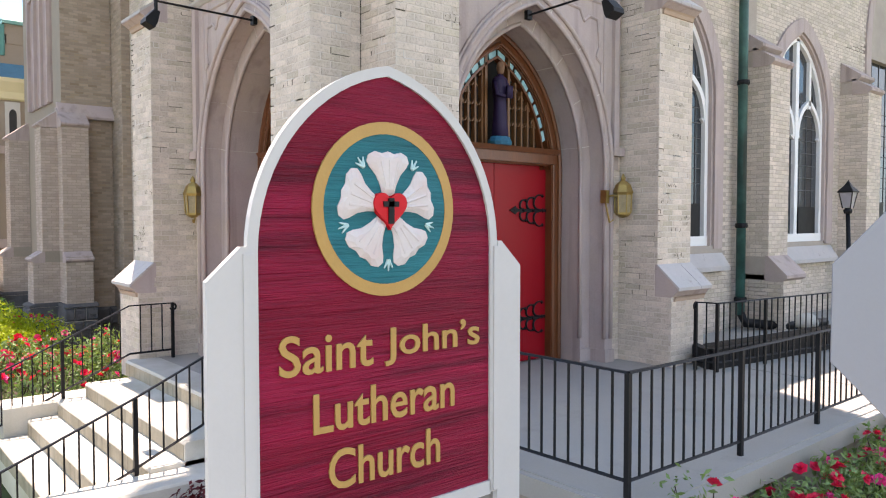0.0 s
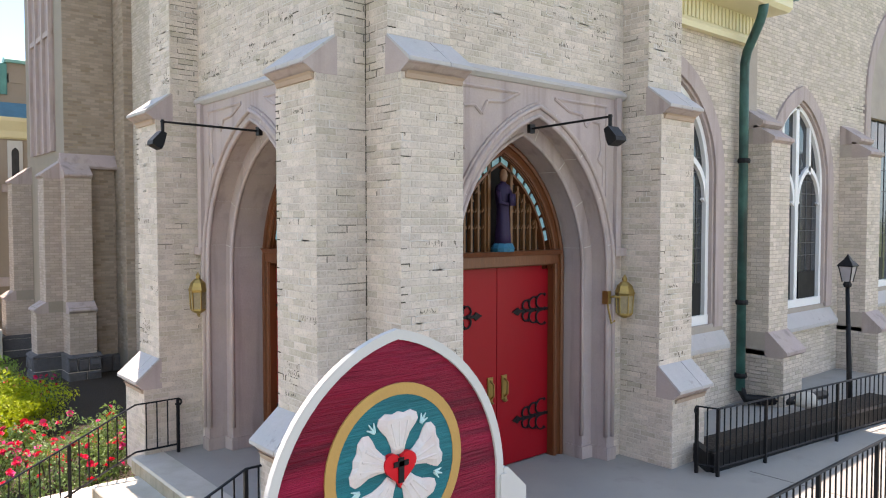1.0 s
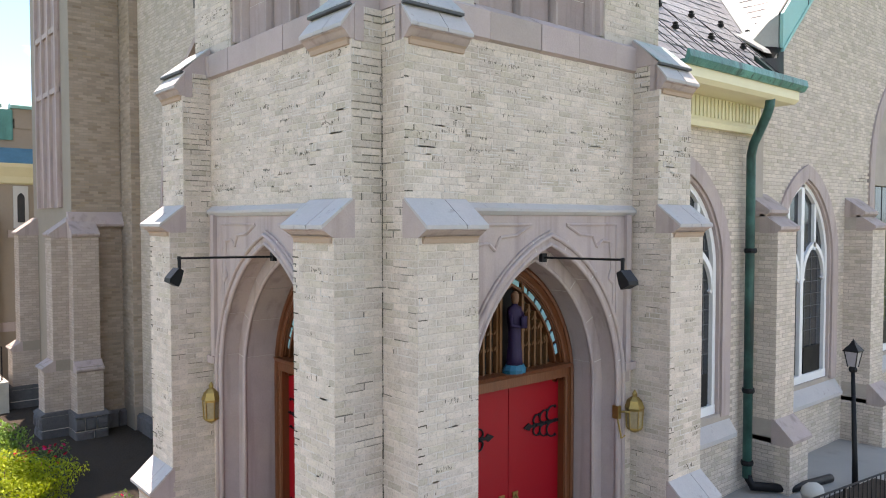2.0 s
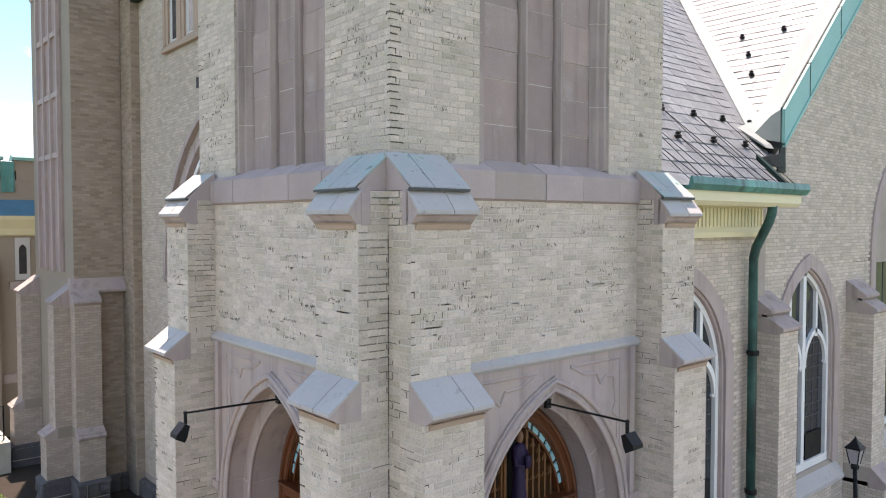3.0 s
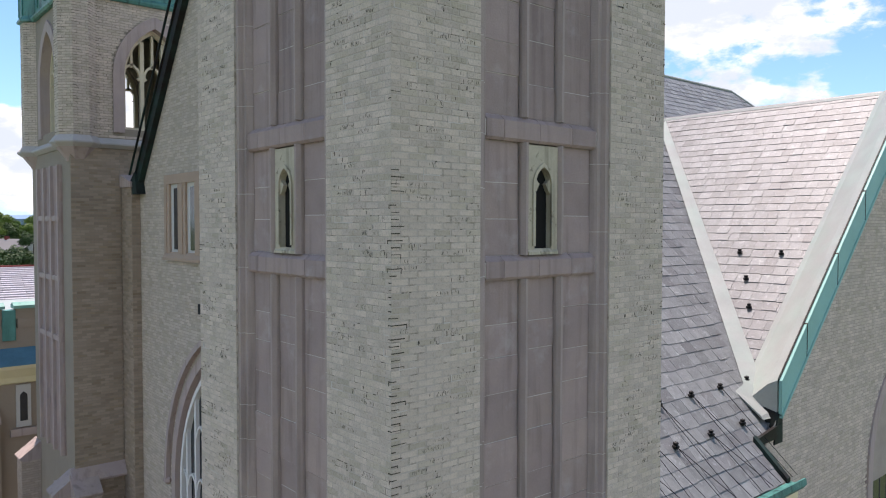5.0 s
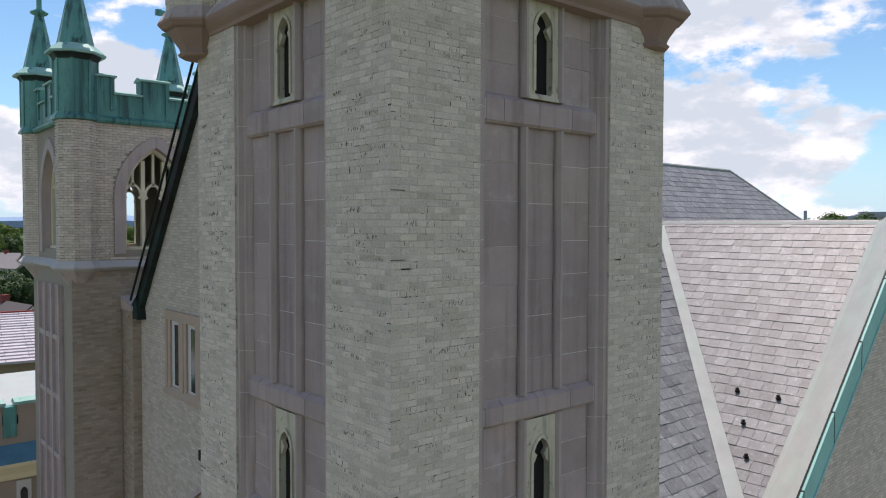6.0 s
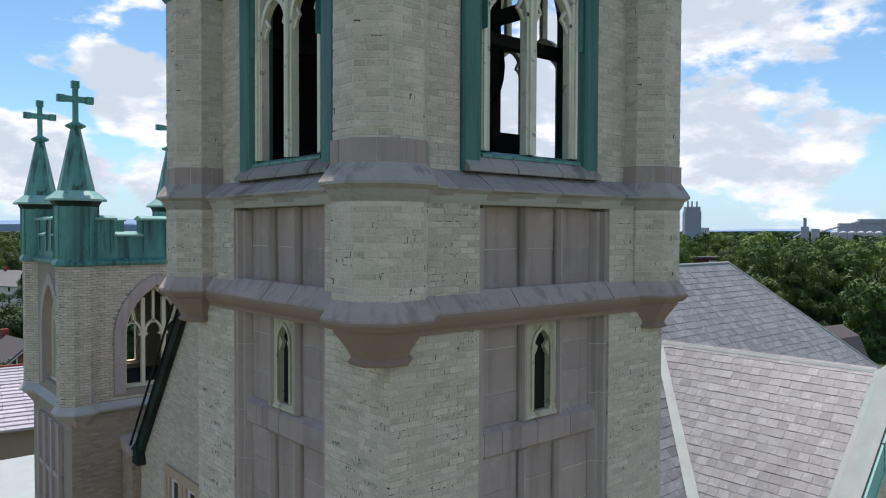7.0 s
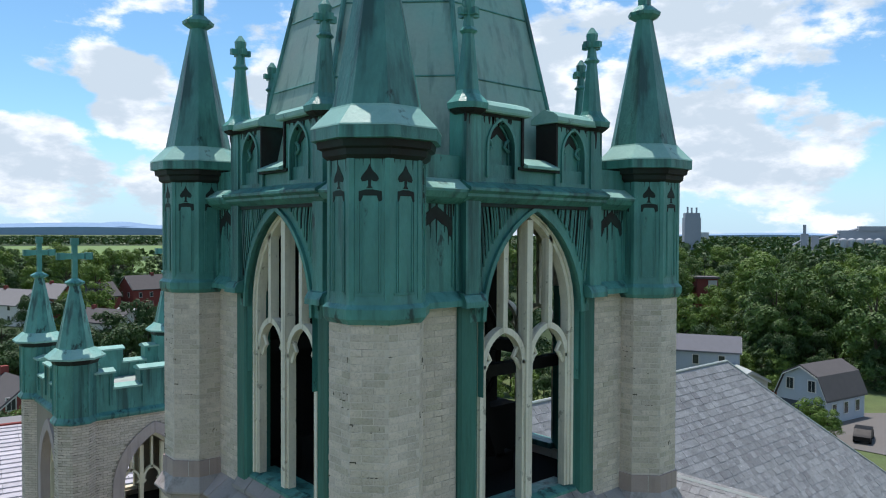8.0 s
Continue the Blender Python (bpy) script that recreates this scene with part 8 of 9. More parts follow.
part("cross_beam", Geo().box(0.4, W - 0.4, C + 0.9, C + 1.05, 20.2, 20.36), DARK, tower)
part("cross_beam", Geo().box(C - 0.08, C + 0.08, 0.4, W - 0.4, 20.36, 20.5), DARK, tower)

# ---- planting by the porch ----
def leaf_cloud(G, rng, centre, radii, count, size, droop=0.4, shell=0.55, loose=0.55, low=-1.0):
    """Small folded leaves in an uneven ellipsoid, denser towards its skin."""
    cx, cy, cz = centre
    for _ in range(count):
        d = Vector((rng.gauss(0, 1), rng.gauss(0, 1), rng.gauss(0, 1))).normalized()
        if d.z < low:
            d.z = -d.z
        r = shell + (1 - shell) * rng.random() ** 0.6
        wob = 1 + 0.16 * math.sin(4.1 * d.x + 2.2 * cx) + 0.14 * math.sin(5.3 * d.y + 1.7) + 0.1 * math.sin(7 * d.z)
        p = Vector((cx + d.x * radii[0] * r * wob, cy + d.y * radii[1] * r * wob, cz + d.z * radii[2] * r * wob))
        a = Vector((rng.gauss(0, 1), rng.gauss(0, 1), rng.gauss(0, 1) - droop)).normalized()
        n = (d + loose * Vector((rng.gauss(0, 1), rng.gauss(0, 1), rng.gauss(0, 1)))).normalized()
        b2 = a.cross(n).normalized()
        a = n.cross(b2)
        s = size * rng.uniform(0.6, 1.3)
        G.add([p - a * s, p + b2 * s * 0.45 + n * s * 0.12, p + a * s, p - b2 * s * 0.45 + n * s * 0.12], [(0, 1, 2), (0, 2, 3)])
    return G


def shrub(name, at, radii, count, size, mat, label, seed, category="shrub"):
    rng = random.Random(seed)
    t = thing(name, at, label, category)
    g = Geo()
    for k in range(7):
        a = rng.uniform(0, 6.28)
        g.tube([at, (at[0] + radii[0] * 0.3 * math.cos(a), at[1] + radii[1] * 0.3 * math.sin(a), at[2] + radii[2] * 0.7), (at[0] + radii[0] * 0.7 * math.cos(a), at[1] + radii[1] * 0.7 * math.sin(a), at[2] + radii[2] * 1.3)], 0.018, 5, 0.006)
    part("stem", g, BARK, t)
    g = leaf_cloud(Geo(), rng, (at[0], at[1], at[2] + radii[2]), radii, count, size)
    part("foliage", g, mat, t, kind="stuff")
    return t


def flower_geo(r, rng):
    g = Geo()
    for ring, (k, rad, lift) in enumerate(((6, 1.0, 0.15), (5, 0.7, 0.45), (4, 0.4, 0.7))):
        for i in range(k):
            a = 2 * math.pi * (i + 0.5 * ring) / k + rng.uniform(-0.2, 0.2)
            c, s = math.cos(a), math.sin(a)
            w = 0.55 * rad
            g.add([(0, 0, 0), (r * (rad * 0.6 * c - w * s), r * (rad * 0.6 * s + w * c), r * lift * 0.7), (r * rad * c, r * rad * s, r * lift), (r * (rad * 0.6 * c + w * s), r * (rad * 0.6 * s - w * c), r * lift * 0.7)], [(0, 1, 2), (0, 2, 3)])
    return g


flower_meshes = []
for k, mat in enumerate((ROSE_RED, ROSE_RED, ROSE_PINK)):
    gf = flower_geo(0.05, random.Random(40 + k))
    me = bpy.data.meshes.new("flower")
    me.from_pydata(gf.v, [], gf.f)
    me.materials.append(mat)
    flower_meshes.append(me)


def rose_bush(at, radii, leaves, flowers, seed):
    rng = random.Random(seed)
    t = thing("rose_bush", at, "rose bush with small green leaves and red blooms", "rose bush", "rose bushes")
    g = Geo()
    tips = []
    for k in range(9):
        a, q = rng.uniform(0, 6.28), rng.uniform(0.3, 0.95)
        top = (at[0] + radii[0] * q * math.cos(a), at[1] + radii[1] * q * math.sin(a), at[2] + radii[2] * rng.uniform(1.5, 2.1))
        g.tube([at, (at[0] + radii[0] * q * 0.4 * math.cos(a), at[1] + radii[1] * q * 0.4 * math.sin(a), at[2] + radii[2]), top], 0.012, 5, 0.004)
        tips.append(top)
    part("stem", g, BARK, t)
    g = Geo()
    leaf_cloud(g, rng, (at[0], at[1], at[2] + radii[2]), radii, int(leaves * 1.5), 0.032)
    for p in tips:
        leaf_cloud(g, rng, p, (0.16, 0.16, 0.14), leaves // 14, 0.03)
    part("foliage", g, ROSE_LEAF, t, kind="stuff")
    for k in range(flowers):
        if k < len(tips):
            p = Vector(tips[k]) + Vector((0, 0, 0.04))
        else:
            d = Vector((rng.gauss(0, 1), rng.gauss(0, 1) - 0.7, abs(rng.gauss(0, 1)) + 0.2)).normalized()
            p = Vector((at[0] + d.x * radii[0] * 1.25, at[1] + d.y * radii[1] * 1.25, at[2] + radii[2] + d.z * radii[2] * 1.3))
        ob = new("flower", flower_meshes[rng.randrange(3)])
        ob.parent = t
        ob.matrix_parent_inverse = Matrix.Translation(-Vector(t.location))
        ob.matrix_basis = Matrix.Translation(p) @ Euler((rng.uniform(-0.3, 1.1), rng.uniform(-0.8, 0.8), rng.uniform(0, 6))).to_matrix().to_4x4() @ Matrix.Scale(rng.uniform(0.8, 1.45), 4)
    return t


shrub("shrub", (-1.6, 9.6, -0.95), (1.1, 1.0, 0.60), 9000, 0.036, LEAF_YELLOW, "clipped yellow-green rounded shrub in the bed", 3)
shrub("shrub", (-2.9, 8.8, -0.95), (1.0, 1.0, 0.5), 6000, 0.036, LEAF_GOLD, "golden yellow low shrub in the bed", 4)
shrub("shrub", (0.5, 7.2, -0.95), (0.8, 0.9, 0.35), 1800, 0.05, LEAF_DARK, "dark low evergreen shrub by the wall", 5)
shrub("shrub", (-0.35, 5.0, -0.95), (0.30, 0.30, 0.85), 1500, 0.05, LEAF_BRIGHT, "bright green upright shrub at the buttress", 6)
# the dark leaves stand in for the shade at the foot of the wall
shrub("shrub", (0.3, 5.7, -0.95), (0.5, 0.6, 0.25), 1200, 0.04, LEAF_DARK, "low shrub against the church, leaves darkened for shade", 16)
for k, (x, y, n) in enumerate(((-2.4, 5.6, 32), (-1.7, 6.3, 36), (-1.05, 5.4, 24), (-3.0, 6.7, 36), (-0.7, 6.5, 12), (-3.5, 5.6, 30), (-2.3, 7.3, 30), (-1.7, 5.0, 20))):
    rose_bush((x, y, -0.95), (0.48, 0.45, 0.46), 850, n, 20 + k)
for k, (x, y, n, r) in enumerate(((1.35, -3.55, 18, 0.36), (2.1, -3.62, 22, 0.40), (2.9, -3.6, 22, 0.42), (3.7, -3.62, 18, 0.40), (0.25, -3.42, 3, 0.16), (4.6, -3.6, 14, 0.4))):
    rose_bush((x, y, -0.78), (r, 0.30, 0.34 if r > 0.2 else 0.42), 800 if r > 0.2 else 140, n, 60 + k)
shrub("shrub", (-1.35, 12.4, -0.95), (0.55, 0.55, 0.62), 3000, 0.045, LEAF_BRIGHT, "bright green rounded shrub at the path", 17)
rose_bush((-0.75, 11.3, -0.95), (0.5, 0.45, 0.36), 850, 26, 81)
rose_bush((-1.6, 11.2, -0.95), (0.5, 0.45, 0.36), 850, 22, 82)
shrub("shrub", (-1.6, -0.2, -0.95), (0.6, 0.34, 0.30), 1600, 0.035, LEAF_RED, "low dark red barberry shrub beside the steps", 7)
shrub("shrub", (-4.2, 13.0, -0.95), (0.5, 0.5, 0.35), 900, 0.05, LEAF_RED, "dark red shrub in the bed", 8)


# ---- trees and the distance ----
def bearing(px, dist):
    """Ground place by bearing and distance from the tower's foot."""
    a = radians(40.4) + math.atan((px - 784) / 1305)
    return -3.9 + dist * math.sin(a), -5.6 + dist * math.cos(a)


def make_tree(seed, height, spread, mat, lobes=36, leaves=210, size=0.31):
    rng = random.Random(seed)
    t = thing("tree", (0, 0, 0), "broad leafy deciduous tree with a dense green crown", "tree", "trees of the town")
    g = Geo().tube([(0, 0, 0), (0.1, 0.05, height * 0.25), (0.0, 0.1, height * 0.5), (0.1, 0, height * 0.8)], 0.32, 7, 0.08)
    ends = []
    for k in range(9):
        a, z = rng.uniform(0, 6.28), height * rng.uniform(0.25, 0.6)
        e = (spread * 0.75 * math.cos(a), spread * 0.75 * math.sin(a), z + height * rng.uniform(0.12, 0.3))
        g.tube([(0.05, 0.05, z), (e[0] * 0.5, e[1] * 0.5, z + (e[2] - z) * 0.65), e], 0.11, 5, 0.03)
        ends.append(e)
    part("trunk", g, BARK, t)
    g = Geo()
    for k in range(lobes):
        a, q, zt = rng.uniform(0, 6.28), math.sqrt(rng.random()), rng.random()
        z = height * (0.06 + 0.88 * zt)
        w = spread * (1.0 - 0.75 * abs(zt - 0.35) ** 1.3) * (0.55 + 0.45 * q)
        r = spread * rng.uniform(0.22, 0.44)
        leaf_cloud(g, rng, (w * math.cos(a) * 0.85, w * math.sin(a) * 0.85, z), (r, r, r * 0.8), leaves, size, 0.3, 0.86, 0.22, -0.45)
    part("crown", g, mat, t, kind="stuff")
    return t


protos = [make_tree(1, 17, 5.6, TREE_A), make_tree(2, 15, 5.0, TREE_B), make_tree(3, 18.5, 5.2, TREE_C), make_tree(4, 12, 4.6, TREE_C), make_tree(5, 14, 5.4, TREE_B)]
rng = random.Random(77)
spots = []


def plant(px0, px1, d0, d1, n, s0, s1, kinds):
    for _ in range(n):
        px, d = rng.uniform(px0, px1), math.sqrt(rng.uniform(d0 * d0, d1 * d1))
        x, y = bearing(px, d)
        spots.append((x, y, rng.uniform(s0, s1), rng.choice(kinds)))


plant(1185, 1340, 140, 220, 22, 0.62, 0.9, (0, 2, 3))
plant(1330, 1640, 130, 185, 26, 0.7, 0.98, (0, 2, 4))
plant(1170, 1640, 190, 420, 85, 0.65, 0.98, (0, 1, 2, 3, 4))
plant(850, 1160, 80, 118, 22, 0.3, 0.5, (1, 3, 4))
plant(820, 1180, 120, 420, 40, 0.8, 1.05, (0, 1, 2, 4))
plant(330, 820, 90, 420, 40, 0.7, 1.0, (0, 1, 2, 4))
plant(-30, 330, 105, 150, 16, 0.55, 0.75, (1, 3, 4))
plant(-30, 330, 190, 420, 55, 0.6, 0.95, (0, 1, 2, 3, 4))
plant(-20, 90, 70, 110, 6, 0.5, 0.65, (1, 3, 4))
for k, (x, y, s, kind) in enumerate(spots):
    m = Matrix.Translation((x, y, -1.2)) @ Matrix.Rotation(rng.uniform(0, 6.28), 4, "Z") @ Matrix.Diagonal((s, s, s * rng.uniform(0.9, 1.1), 1))
    copy_thing(protos[kind], m)
for p, (px, d, s) in zip(protos, ((1560, 128, 1.0), (60, 160, 0.7), (1345, 175, 1.0), (1215, 150, 0.9), (1500, 150, 1.1))):
    x, y = bearing(px, d)
    p.matrix_basis = Matrix.Translation((x, y, -1.2)) @ Matrix.Scale(s, 4)
# undergrowth at the wood's edge
for k in range(46):
    px, d = rng.uniform(1180, 1640), rng.uniform(122, 140)
    x, y = bearing(px, d)
    copy_thing(protos[rng.choice((1, 3, 4))], Matrix.Translation((x, y, -1.4)) @ Matrix.Rotation(rng.uniform(0, 6.28), 4, "Z") @ Matrix.Scale(rng.uniform(0.3, 0.5), 4))
# young trees in the yard behind
for px, d, s in ((1445, 92, 0.42), (1475, 90, 0.35), (1375, 112, 0.3)):
    x, y = bearing(px, d)
    copy_thing(protos[3], Matrix.Translation((x, y, -1.2)) @ Matrix.Scale(s, 4))

# far woods: very many small crowns as one mass
g = Geo()
rng = random.Random(5)
for k in range(5200):
    px = rng.uniform(-60, 1640)
    d = math.sqrt(rng.uniform(400 ** 2, 2300 ** 2))
    if px < 340 and (430 < d < 620 or 700 < d < 1250):
        continue
    x, y = bearing(px, d)
    r, h = rng.uniform(4, 7) * (1 + d / 2500), rng.uniform(9, 15) if px > 340 else rng.uniform(5, 9)
    for j in range(26):
        a, b2 = rng.uniform(0, 6.28), rng.random()
        c = Vector((x + r * 0.7 * math.cos(a) * (1.1 - b2 * 0.7), y + r * 0.7 * math.sin(a) * (1.1 - b2 * 0.7), -1.2 + h * (0.35 + 0.65 * b2)))
        u = Vector((rng.gauss(0, 1), rng.gauss(0, 1), rng.gauss(0, 0.6))).normalized() * r * 0.30
        v = u.cross(Vector((rng.gauss(0, 1), rng.gauss(0, 1), rng.gauss(0, 1))).normalized()) * 0.9
        g.add([c - u, c + v, c + u, c - v], [(0, 1, 2), (0, 2, 3)])
tagged(part("woods", g, TREE_B), "distant green woodland reaching to the horizon", "woods", kind="stuff")
tagged(part("woodland_floor", Geo().prism_z([bearing(345, 150), bearing(345, 3000), bearing(1800, 3000), bearing(1800, 150)], -1.2, -1.15), FOREST), "dark green woodland floor", "ground", kind="structure")
tagged(part("town_green", Geo().prism_z([bearing(-120, 60), bearing(-120, 3000), bearing(340, 3000), bearing(340, 60)], -1.2, -1.14), FOREST), "green land between the houses", "ground", kind="structure")
for d0, d1 in ((430, 610), (720, 1230)):
    tagged(part("field", Geo().prism_z([bearing(-200, d0), bearing(-200, d1), bearing(345, d1), bearing(345, d0)], -1.14, -1.0), FIELD_GREEN), "light green open crop field", "field", kind="structure")
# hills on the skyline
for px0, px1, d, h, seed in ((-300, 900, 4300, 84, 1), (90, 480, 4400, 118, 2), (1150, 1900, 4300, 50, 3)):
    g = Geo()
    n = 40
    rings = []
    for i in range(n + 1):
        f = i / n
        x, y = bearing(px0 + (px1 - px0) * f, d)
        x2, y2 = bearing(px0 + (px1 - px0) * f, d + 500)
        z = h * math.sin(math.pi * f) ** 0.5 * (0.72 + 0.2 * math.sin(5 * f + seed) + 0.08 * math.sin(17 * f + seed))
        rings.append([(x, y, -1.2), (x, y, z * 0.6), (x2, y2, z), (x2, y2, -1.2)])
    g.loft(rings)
    tagged(part("hill", g, HILL), "long wooded hill on the skyline, haze painted blue", "hill", kind="structure")


def house(px, dist, turn, w, d, h, rise, wall, roof, label, gambrel=False, chimney=True, doors=0, rows=2):
    x, y = bearing(px, dist)
    t = thing("house", (x, y, -1.2), label, "house", "houses of the town")
    m = Matrix.Translation((x, y, -1.2)) @ Matrix.Rotation(radians(turn), 4, "Z")
    if gambrel:
        prof = [(-w / 2, 0), (w / 2, 0), (w / 2, h), (w * 0.34, h + rise * 0.68), (0, h + rise), (-w * 0.34, h + rise * 0.68), (-w / 2, h)]
        edge = [(-w / 2 - 0.25, h - 0.2), (-w * 0.34 - 0.1, h + rise * 0.70), (0, h + rise + 0.12), (w * 0.34 + 0.1, h + rise * 0.70), (w / 2 + 0.25, h - 0.2)]
    else:
        prof = [(-w / 2, 0), (w / 2, 0), (w / 2, h), (0, h + rise), (-w / 2, h)]
        edge = [(-w / 2 - 0.35, h - 0.2), (0, h + rise + 0.12), (w / 2 + 0.35, h - 0.2)]
    part("wall", Geo().prism_y(prof, -d / 2, d / 2).moved(m), wall, t)
    strip = [(a, b2 + 0.02) for a, b2 in edge] + [(a, b2 + 0.24) for a, b2 in edge[::-1]]
    part("roof", Geo().prism_y(strip, -d / 2 - 0.3, d / 2 + 0.3).moved(m), roof, t)
    part("bargeboard", Geo().prism_y([(a, b2 - 0.12) for a, b2 in edge] + [(a, b2 + 0.04) for a, b2 in edge[::-1]], -d / 2 - 0.36, -d / 2 - 0.31).moved(m), WHITE, t)
    for r in range(rows):
        z = 1.0 + r * 2.7
        if z + 1.4 > h + rise * 0.7:
            continue
        if not (doors and r == 0):
            for k in (-0.22, 0.22):
                wd = part("window", Geo().box(k * w - 0.55, k * w + 0.55, -d / 2 - 0.08, -d / 2, z, z + 1.5).moved(m), WHITE, t)
                part("pane", Geo().box(k * w - 0.42, k * w - 0.03, -d / 2 - 0.10, -d / 2 - 0.06, z + 0.1, z + 1.4).box(k * w + 0.03, k * w + 0.42, -d / 2 - 0.10, -d / 2 - 0.06, z + 0.1, z + 1.4).moved(m), GLASS, wd)
        if z + 1.4 < h + 0.3:
            for s in (-1, 1):
                for k in (-0.3, 0.0, 0.3):
                    a, b2 = sorted((s * w / 2, s * (w / 2 + 0.08)))
                    wd = part("window", Geo().box(a, b2, k * d - 0.5, k * d + 0.5, z, z + 1.5).moved(m), WHITE, t)
                    a, b2 = sorted((s * (w / 2 + 0.06), s * (w / 2 + 0.1)))
                    part("pane", Geo().box(a, b2, k * d - 0.4, k * d + 0.4, z + 0.1, z + 1.4).moved(m), GLASS, wd)
    for k in range(doors):
        u = -w / 2 + (k + 0.5) * w / doors
        part("garage_door", Geo().box(u - w / doors * 0.44, u + w / doors * 0.44, -d / 2 - 0.05, -d / 2 + 0.02, 0, 2.4).moved(m), SLATE_BLUE, t, "dark blue-grey garage door")
    if chimney:
        part("chimney", Geo().box(-0.4, 0.4, d * 0.2, d * 0.2 + 0.8, h + rise * 0.5, h + rise + 1.0).moved(m), BRICK_RED, t)
    return t


house(1462, 104, -98, 6.4, 8.6, 3.0, 3.6, SIDING_BLUE, ROOF_DARK, "grey sided gambrel garage with two dark doors", True, False, 2)
house(1240, 118, 28, 7.0, 12.0, 5.7, 1.6, SIDING_BLUE, ROOF_SLATE, "grey sided two-storey house with white windows", False, False)
house(1322, 112, -40, 4.5, 6.0, 2.8, 1.0, SIDING_PALE, WHITE_METAL, "small shed with a white metal roof", False, False, 0, 1)
house(258, 235, -80, 9, 11, 6.0, 3.6, BRICK_RED, ROOF_DARK, "red brick gabled house among the trees")
house(165, 215, -72, 8, 12, 5.6, 3.4, BRICK_RED, ROOF_DARK, "red brick house with a pale gable trim")
house(110, 225, 20, 9, 16, 5.0, 3.2, BRICK_RED, ROOF_GREY, "long house with a grey roof")
house(30, 210, 25, 9, 14, 5.0, 3.2, SIDING_PALE, ROOF_GREY, "pale house with a grey roof among the trees")
house(190, 175, 24, 8, 15, 3.6, 2.2, SIDING_PALE, ROOF_DARK, "low pale house with a dark roof")
house(232, 178, 24, 6, 6, 3.8, 1.6, SIDING_PALE, WHITE_METAL, "low shed with a pale metal roof", False, False, 0, 1)
house(22, 96, 10, 9, 10, 3.0, 3.4, BRICK_RED, ROOF_DARK, "dark brick house with a low roof")
t = thing("outbuilding", (5.3, 54, -1.2), "low outbuilding with a whitish slate roof and red ridge", "outbuilding")
m = Matrix.Translation((5.0, 54, 0)) @ Matrix.Rotation(radians(-8), 4, "Z")
part("wall", Geo().box(-7, 7, -12, 9, -1.2, 6.4).moved(m), BRICK_PLAIN, t)
g = Geo()
for k in range(18):
    a, b2 = -13 + k * 0.722, -13 + (k + 1) * 0.722 + 0.1
    u = -7.4
    while u < 7.4:
        w2 = 0.9 + 0.3 * ((k * 7 + int(u * 3)) % 3)
        za, zb = 6.5 + (a + 13) * 0.115, 6.5 + (b2 + 13) * 0.115
        g.add([(u, a, za + 0.09), (u + w2 - 0.02, a, za + 0.09), (u + w2 - 0.02, b2, zb), (u, b2, zb), (u, a, za - 0.05), (u + w2 - 0.02, a, za - 0.05)], [(0, 1, 2, 3), (4, 5, 1, 0)])
        u += w2
part("roof", g.moved(m), ROOF_PALE, t, kind="stuff")
part("ridge_cap", Geo().box(-7.4, 7.4, -0.2, 0.1, 7.9, 8.12).moved(m), BRICK_RED, t)
part("rear_roof", Geo().prism_x([(0, 7.9), (0, 8.0), (9.5, 6.5), (9.5, 6.4)], -7.4, 7.4).moved(m), ROOF_GREY, t)

# yard: fence, drive, brick water tower, car
x, y = bearing(1372, 106)
part_fence = thing("fence", (x, y, -1.2), "rust red board fence of the yard", "fence")
for k in range(16):
    m = Matrix.Translation((x, y, -1.2)) @ Matrix.Rotation(radians(-38), 4, "Z")
    part("board", Geo().box(-2.4 + k * 0.3, -2.12 + k * 0.3, -0.02, 0.02, 0, 2.2).moved(m), FENCE_RED, part_fence)
tagged(part("road", Geo().prism_z([bearing(1385, 92), bearing(1385, 103), bearing(1640, 112), bearing(1640, 88)], -1.14, -1.12), ASPHALT), "grey asphalt yard behind the church", "road", kind="structure")
x, y = bearing(1253, 185)
bt = thing("brick_building", (x, y, -1.2), "tall red brick building with a white panel among the trees", "building")
m = Matrix.Translation((x, y, -1.2)) @ Matrix.Rotation(radians(-45), 4, "Z")
part("wall", Geo().box(-2.4, 2.4, -2.4, 2.4, 0, 12.4).moved(m), BRICK_RED, bt)
part("roof", Geo().box(-2.8, 2.8, -2.8, 2.8, 12.4, 12.8).moved(m), ROOF_DARK, bt)
part("panel", Geo().box(0.2, 2.2, -2.5, -2.4, 10.0, 12.0).moved(m), WHITE, bt)
part("mast", Geo().tube([(0, 0, 12.8), (0, 0, 19)], 0.06, 5).moved(m), IRON, bt)
x, y = bearing(1540, 94)
car = thing("car", (x, y, -1.12), "dark parked car in the yard", "car")
m = Matrix.Translation((x, y, -1.12)) @ Matrix.Rotation(radians(15), 4, "Z")
part("body", Geo().prism_y([(-2.2, 0.35), (2.2, 0.35), (2.25, 0.75), (1.5, 0.9), (0.9, 1.4), (-1.1, 1.42), (-1.9, 0.95), (-2.25, 0.8)], -0.85, 0.85).moved(m), IRON, car)
for sx in (-1.4, 1.4):
    for sy in (-0.8, 0.8):
        part("wheel", Geo().loft([[(sx + 0.33 * math.cos(a), sy + o, 0.33 + 0.33 * math.sin(a)) for a in [k * 0.5236 for k in range(12)]] for o in (-0.1, 0.1)]).moved(m), DARK, car)
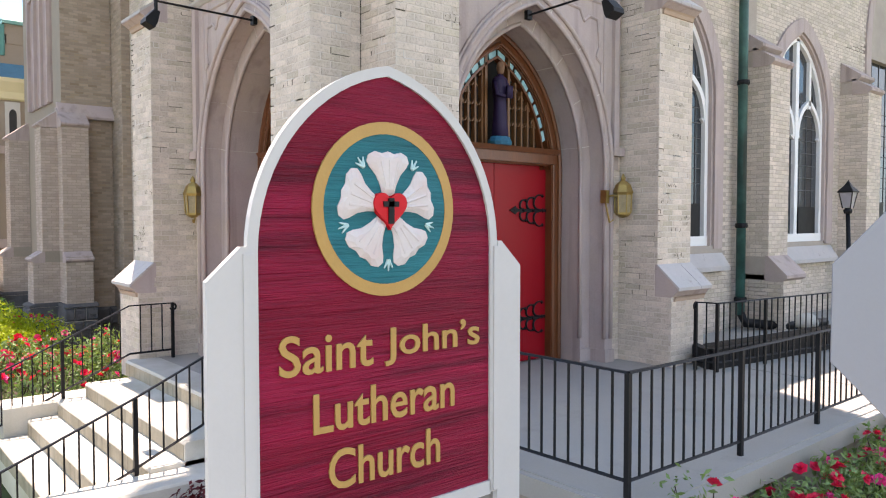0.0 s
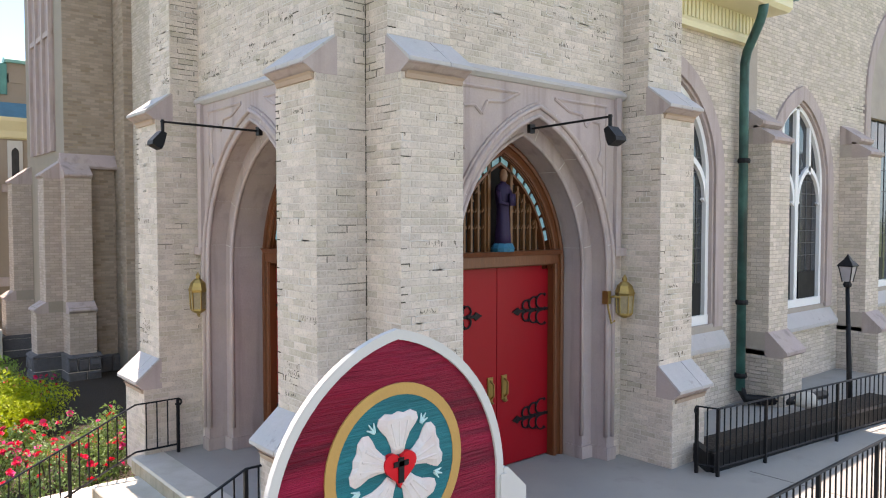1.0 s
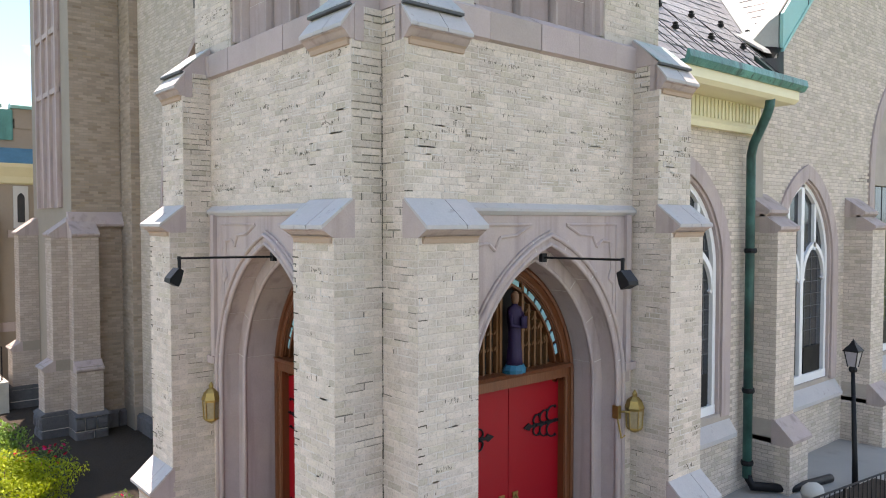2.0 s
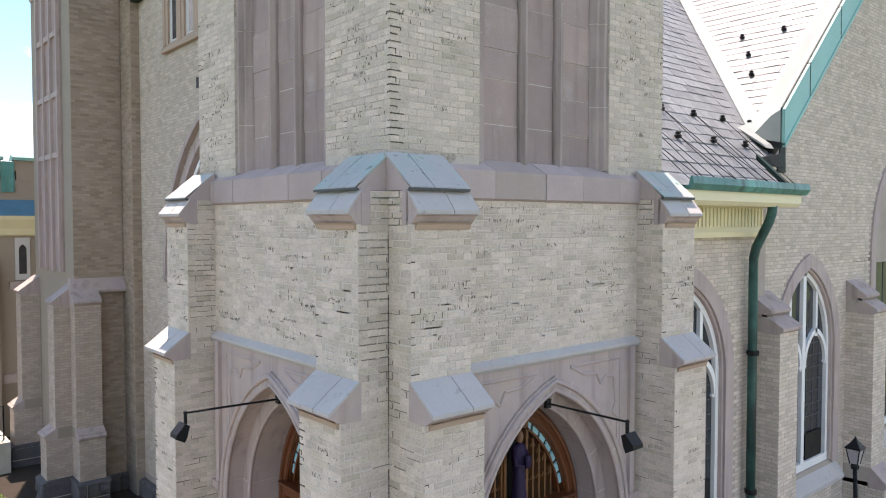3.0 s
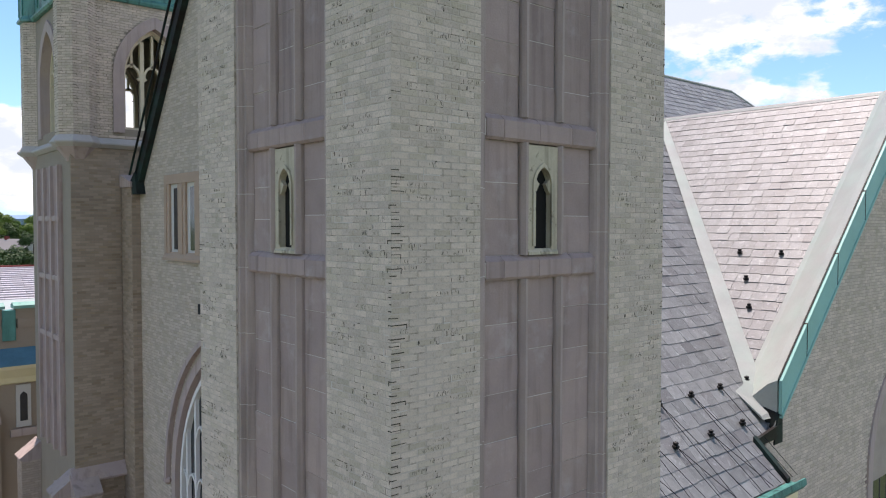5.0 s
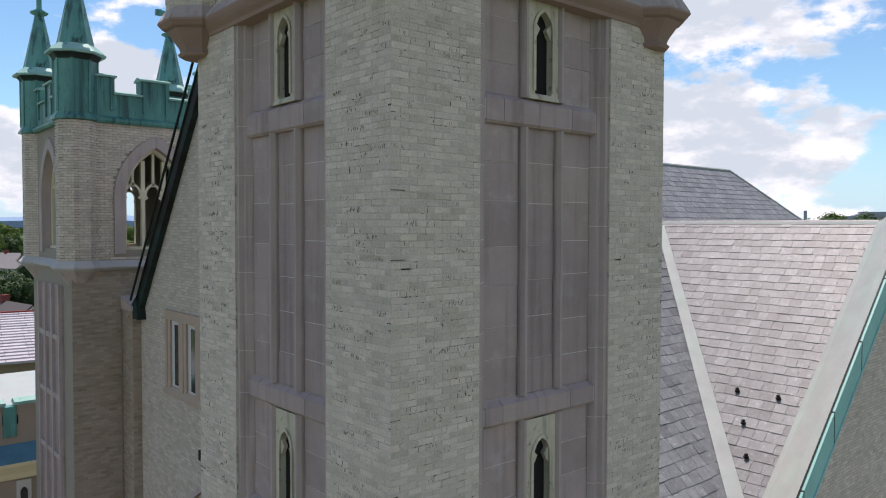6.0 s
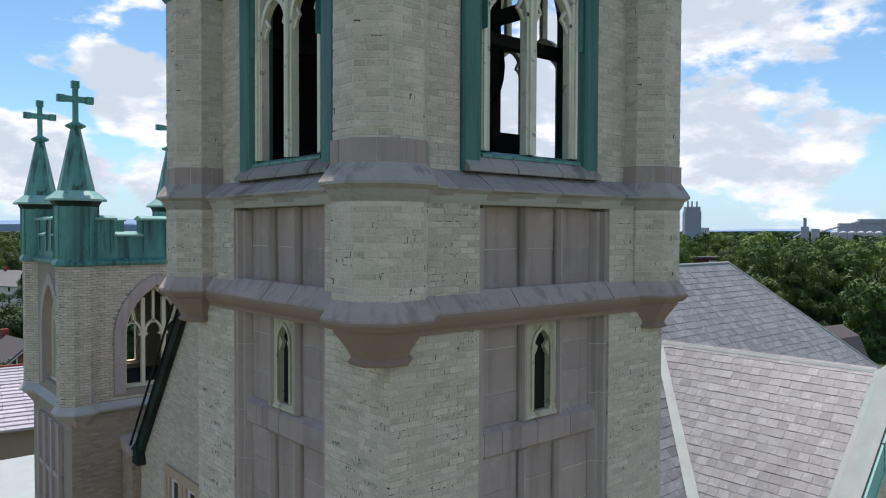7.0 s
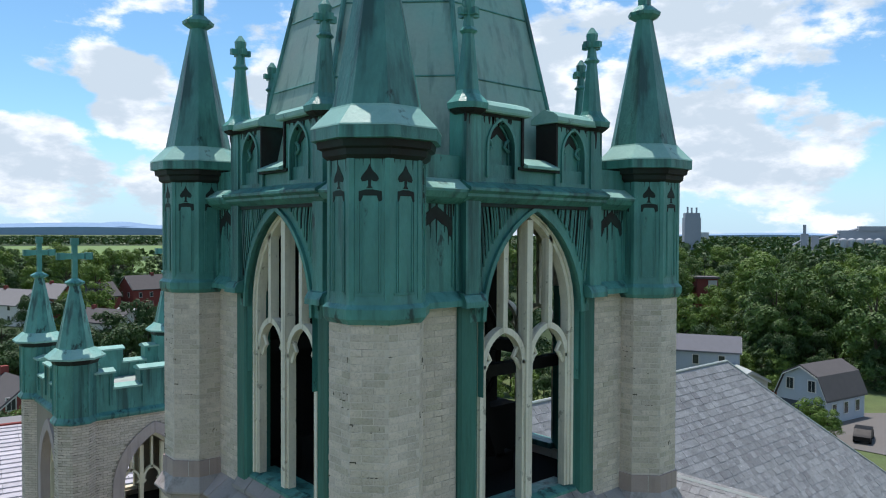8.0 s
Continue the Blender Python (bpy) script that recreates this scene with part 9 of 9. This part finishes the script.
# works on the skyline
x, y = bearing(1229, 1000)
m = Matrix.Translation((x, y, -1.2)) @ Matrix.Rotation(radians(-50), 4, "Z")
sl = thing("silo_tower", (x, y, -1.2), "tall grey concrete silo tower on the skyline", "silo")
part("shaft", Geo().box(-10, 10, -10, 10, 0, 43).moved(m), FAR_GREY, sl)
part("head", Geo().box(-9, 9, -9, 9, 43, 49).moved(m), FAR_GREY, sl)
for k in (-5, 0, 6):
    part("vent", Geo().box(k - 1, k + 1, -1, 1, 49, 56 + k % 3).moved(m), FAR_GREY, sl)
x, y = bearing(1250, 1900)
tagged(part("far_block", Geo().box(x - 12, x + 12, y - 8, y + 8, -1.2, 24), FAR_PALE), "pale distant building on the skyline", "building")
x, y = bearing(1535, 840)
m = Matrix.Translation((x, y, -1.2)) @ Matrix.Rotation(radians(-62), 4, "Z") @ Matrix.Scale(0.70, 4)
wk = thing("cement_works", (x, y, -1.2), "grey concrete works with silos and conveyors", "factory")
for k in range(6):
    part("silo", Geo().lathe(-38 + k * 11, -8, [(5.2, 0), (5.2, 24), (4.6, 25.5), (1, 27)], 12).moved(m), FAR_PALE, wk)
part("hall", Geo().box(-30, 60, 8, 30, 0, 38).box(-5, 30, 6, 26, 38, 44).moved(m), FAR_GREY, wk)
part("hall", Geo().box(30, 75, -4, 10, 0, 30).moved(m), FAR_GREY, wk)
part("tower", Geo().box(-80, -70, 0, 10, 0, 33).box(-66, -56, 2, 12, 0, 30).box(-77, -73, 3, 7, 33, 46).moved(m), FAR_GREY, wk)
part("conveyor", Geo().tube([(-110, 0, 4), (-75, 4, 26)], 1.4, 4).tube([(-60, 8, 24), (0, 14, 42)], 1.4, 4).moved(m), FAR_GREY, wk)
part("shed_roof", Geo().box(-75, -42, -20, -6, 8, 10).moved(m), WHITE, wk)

# ---- bricks of the near pier, laid one by one ----
me_brick = bpy.data.meshes.new("brick")
gb = brick_skin(Geo(), [(0, BL - JOINT, 0, BH - JOINT, 0.010)])
me_brick.from_pydata(gb.v, [], gb.f)
me_brick.materials.append(BRICK_ONE)
for c in near_cells[:300]:
    ob = new("brick", me_brick)
    ob.parent = tower
    ob.matrix_parent_inverse = Matrix.Translation(-Vector(tower.location))
    ob.location = (c[0], 0.010 - c[4], c[2])
rest = Geo()
brick_skin(rest, near_cells[300:])
part("brickwork", rest, BRICK, tower, kind="stuff")
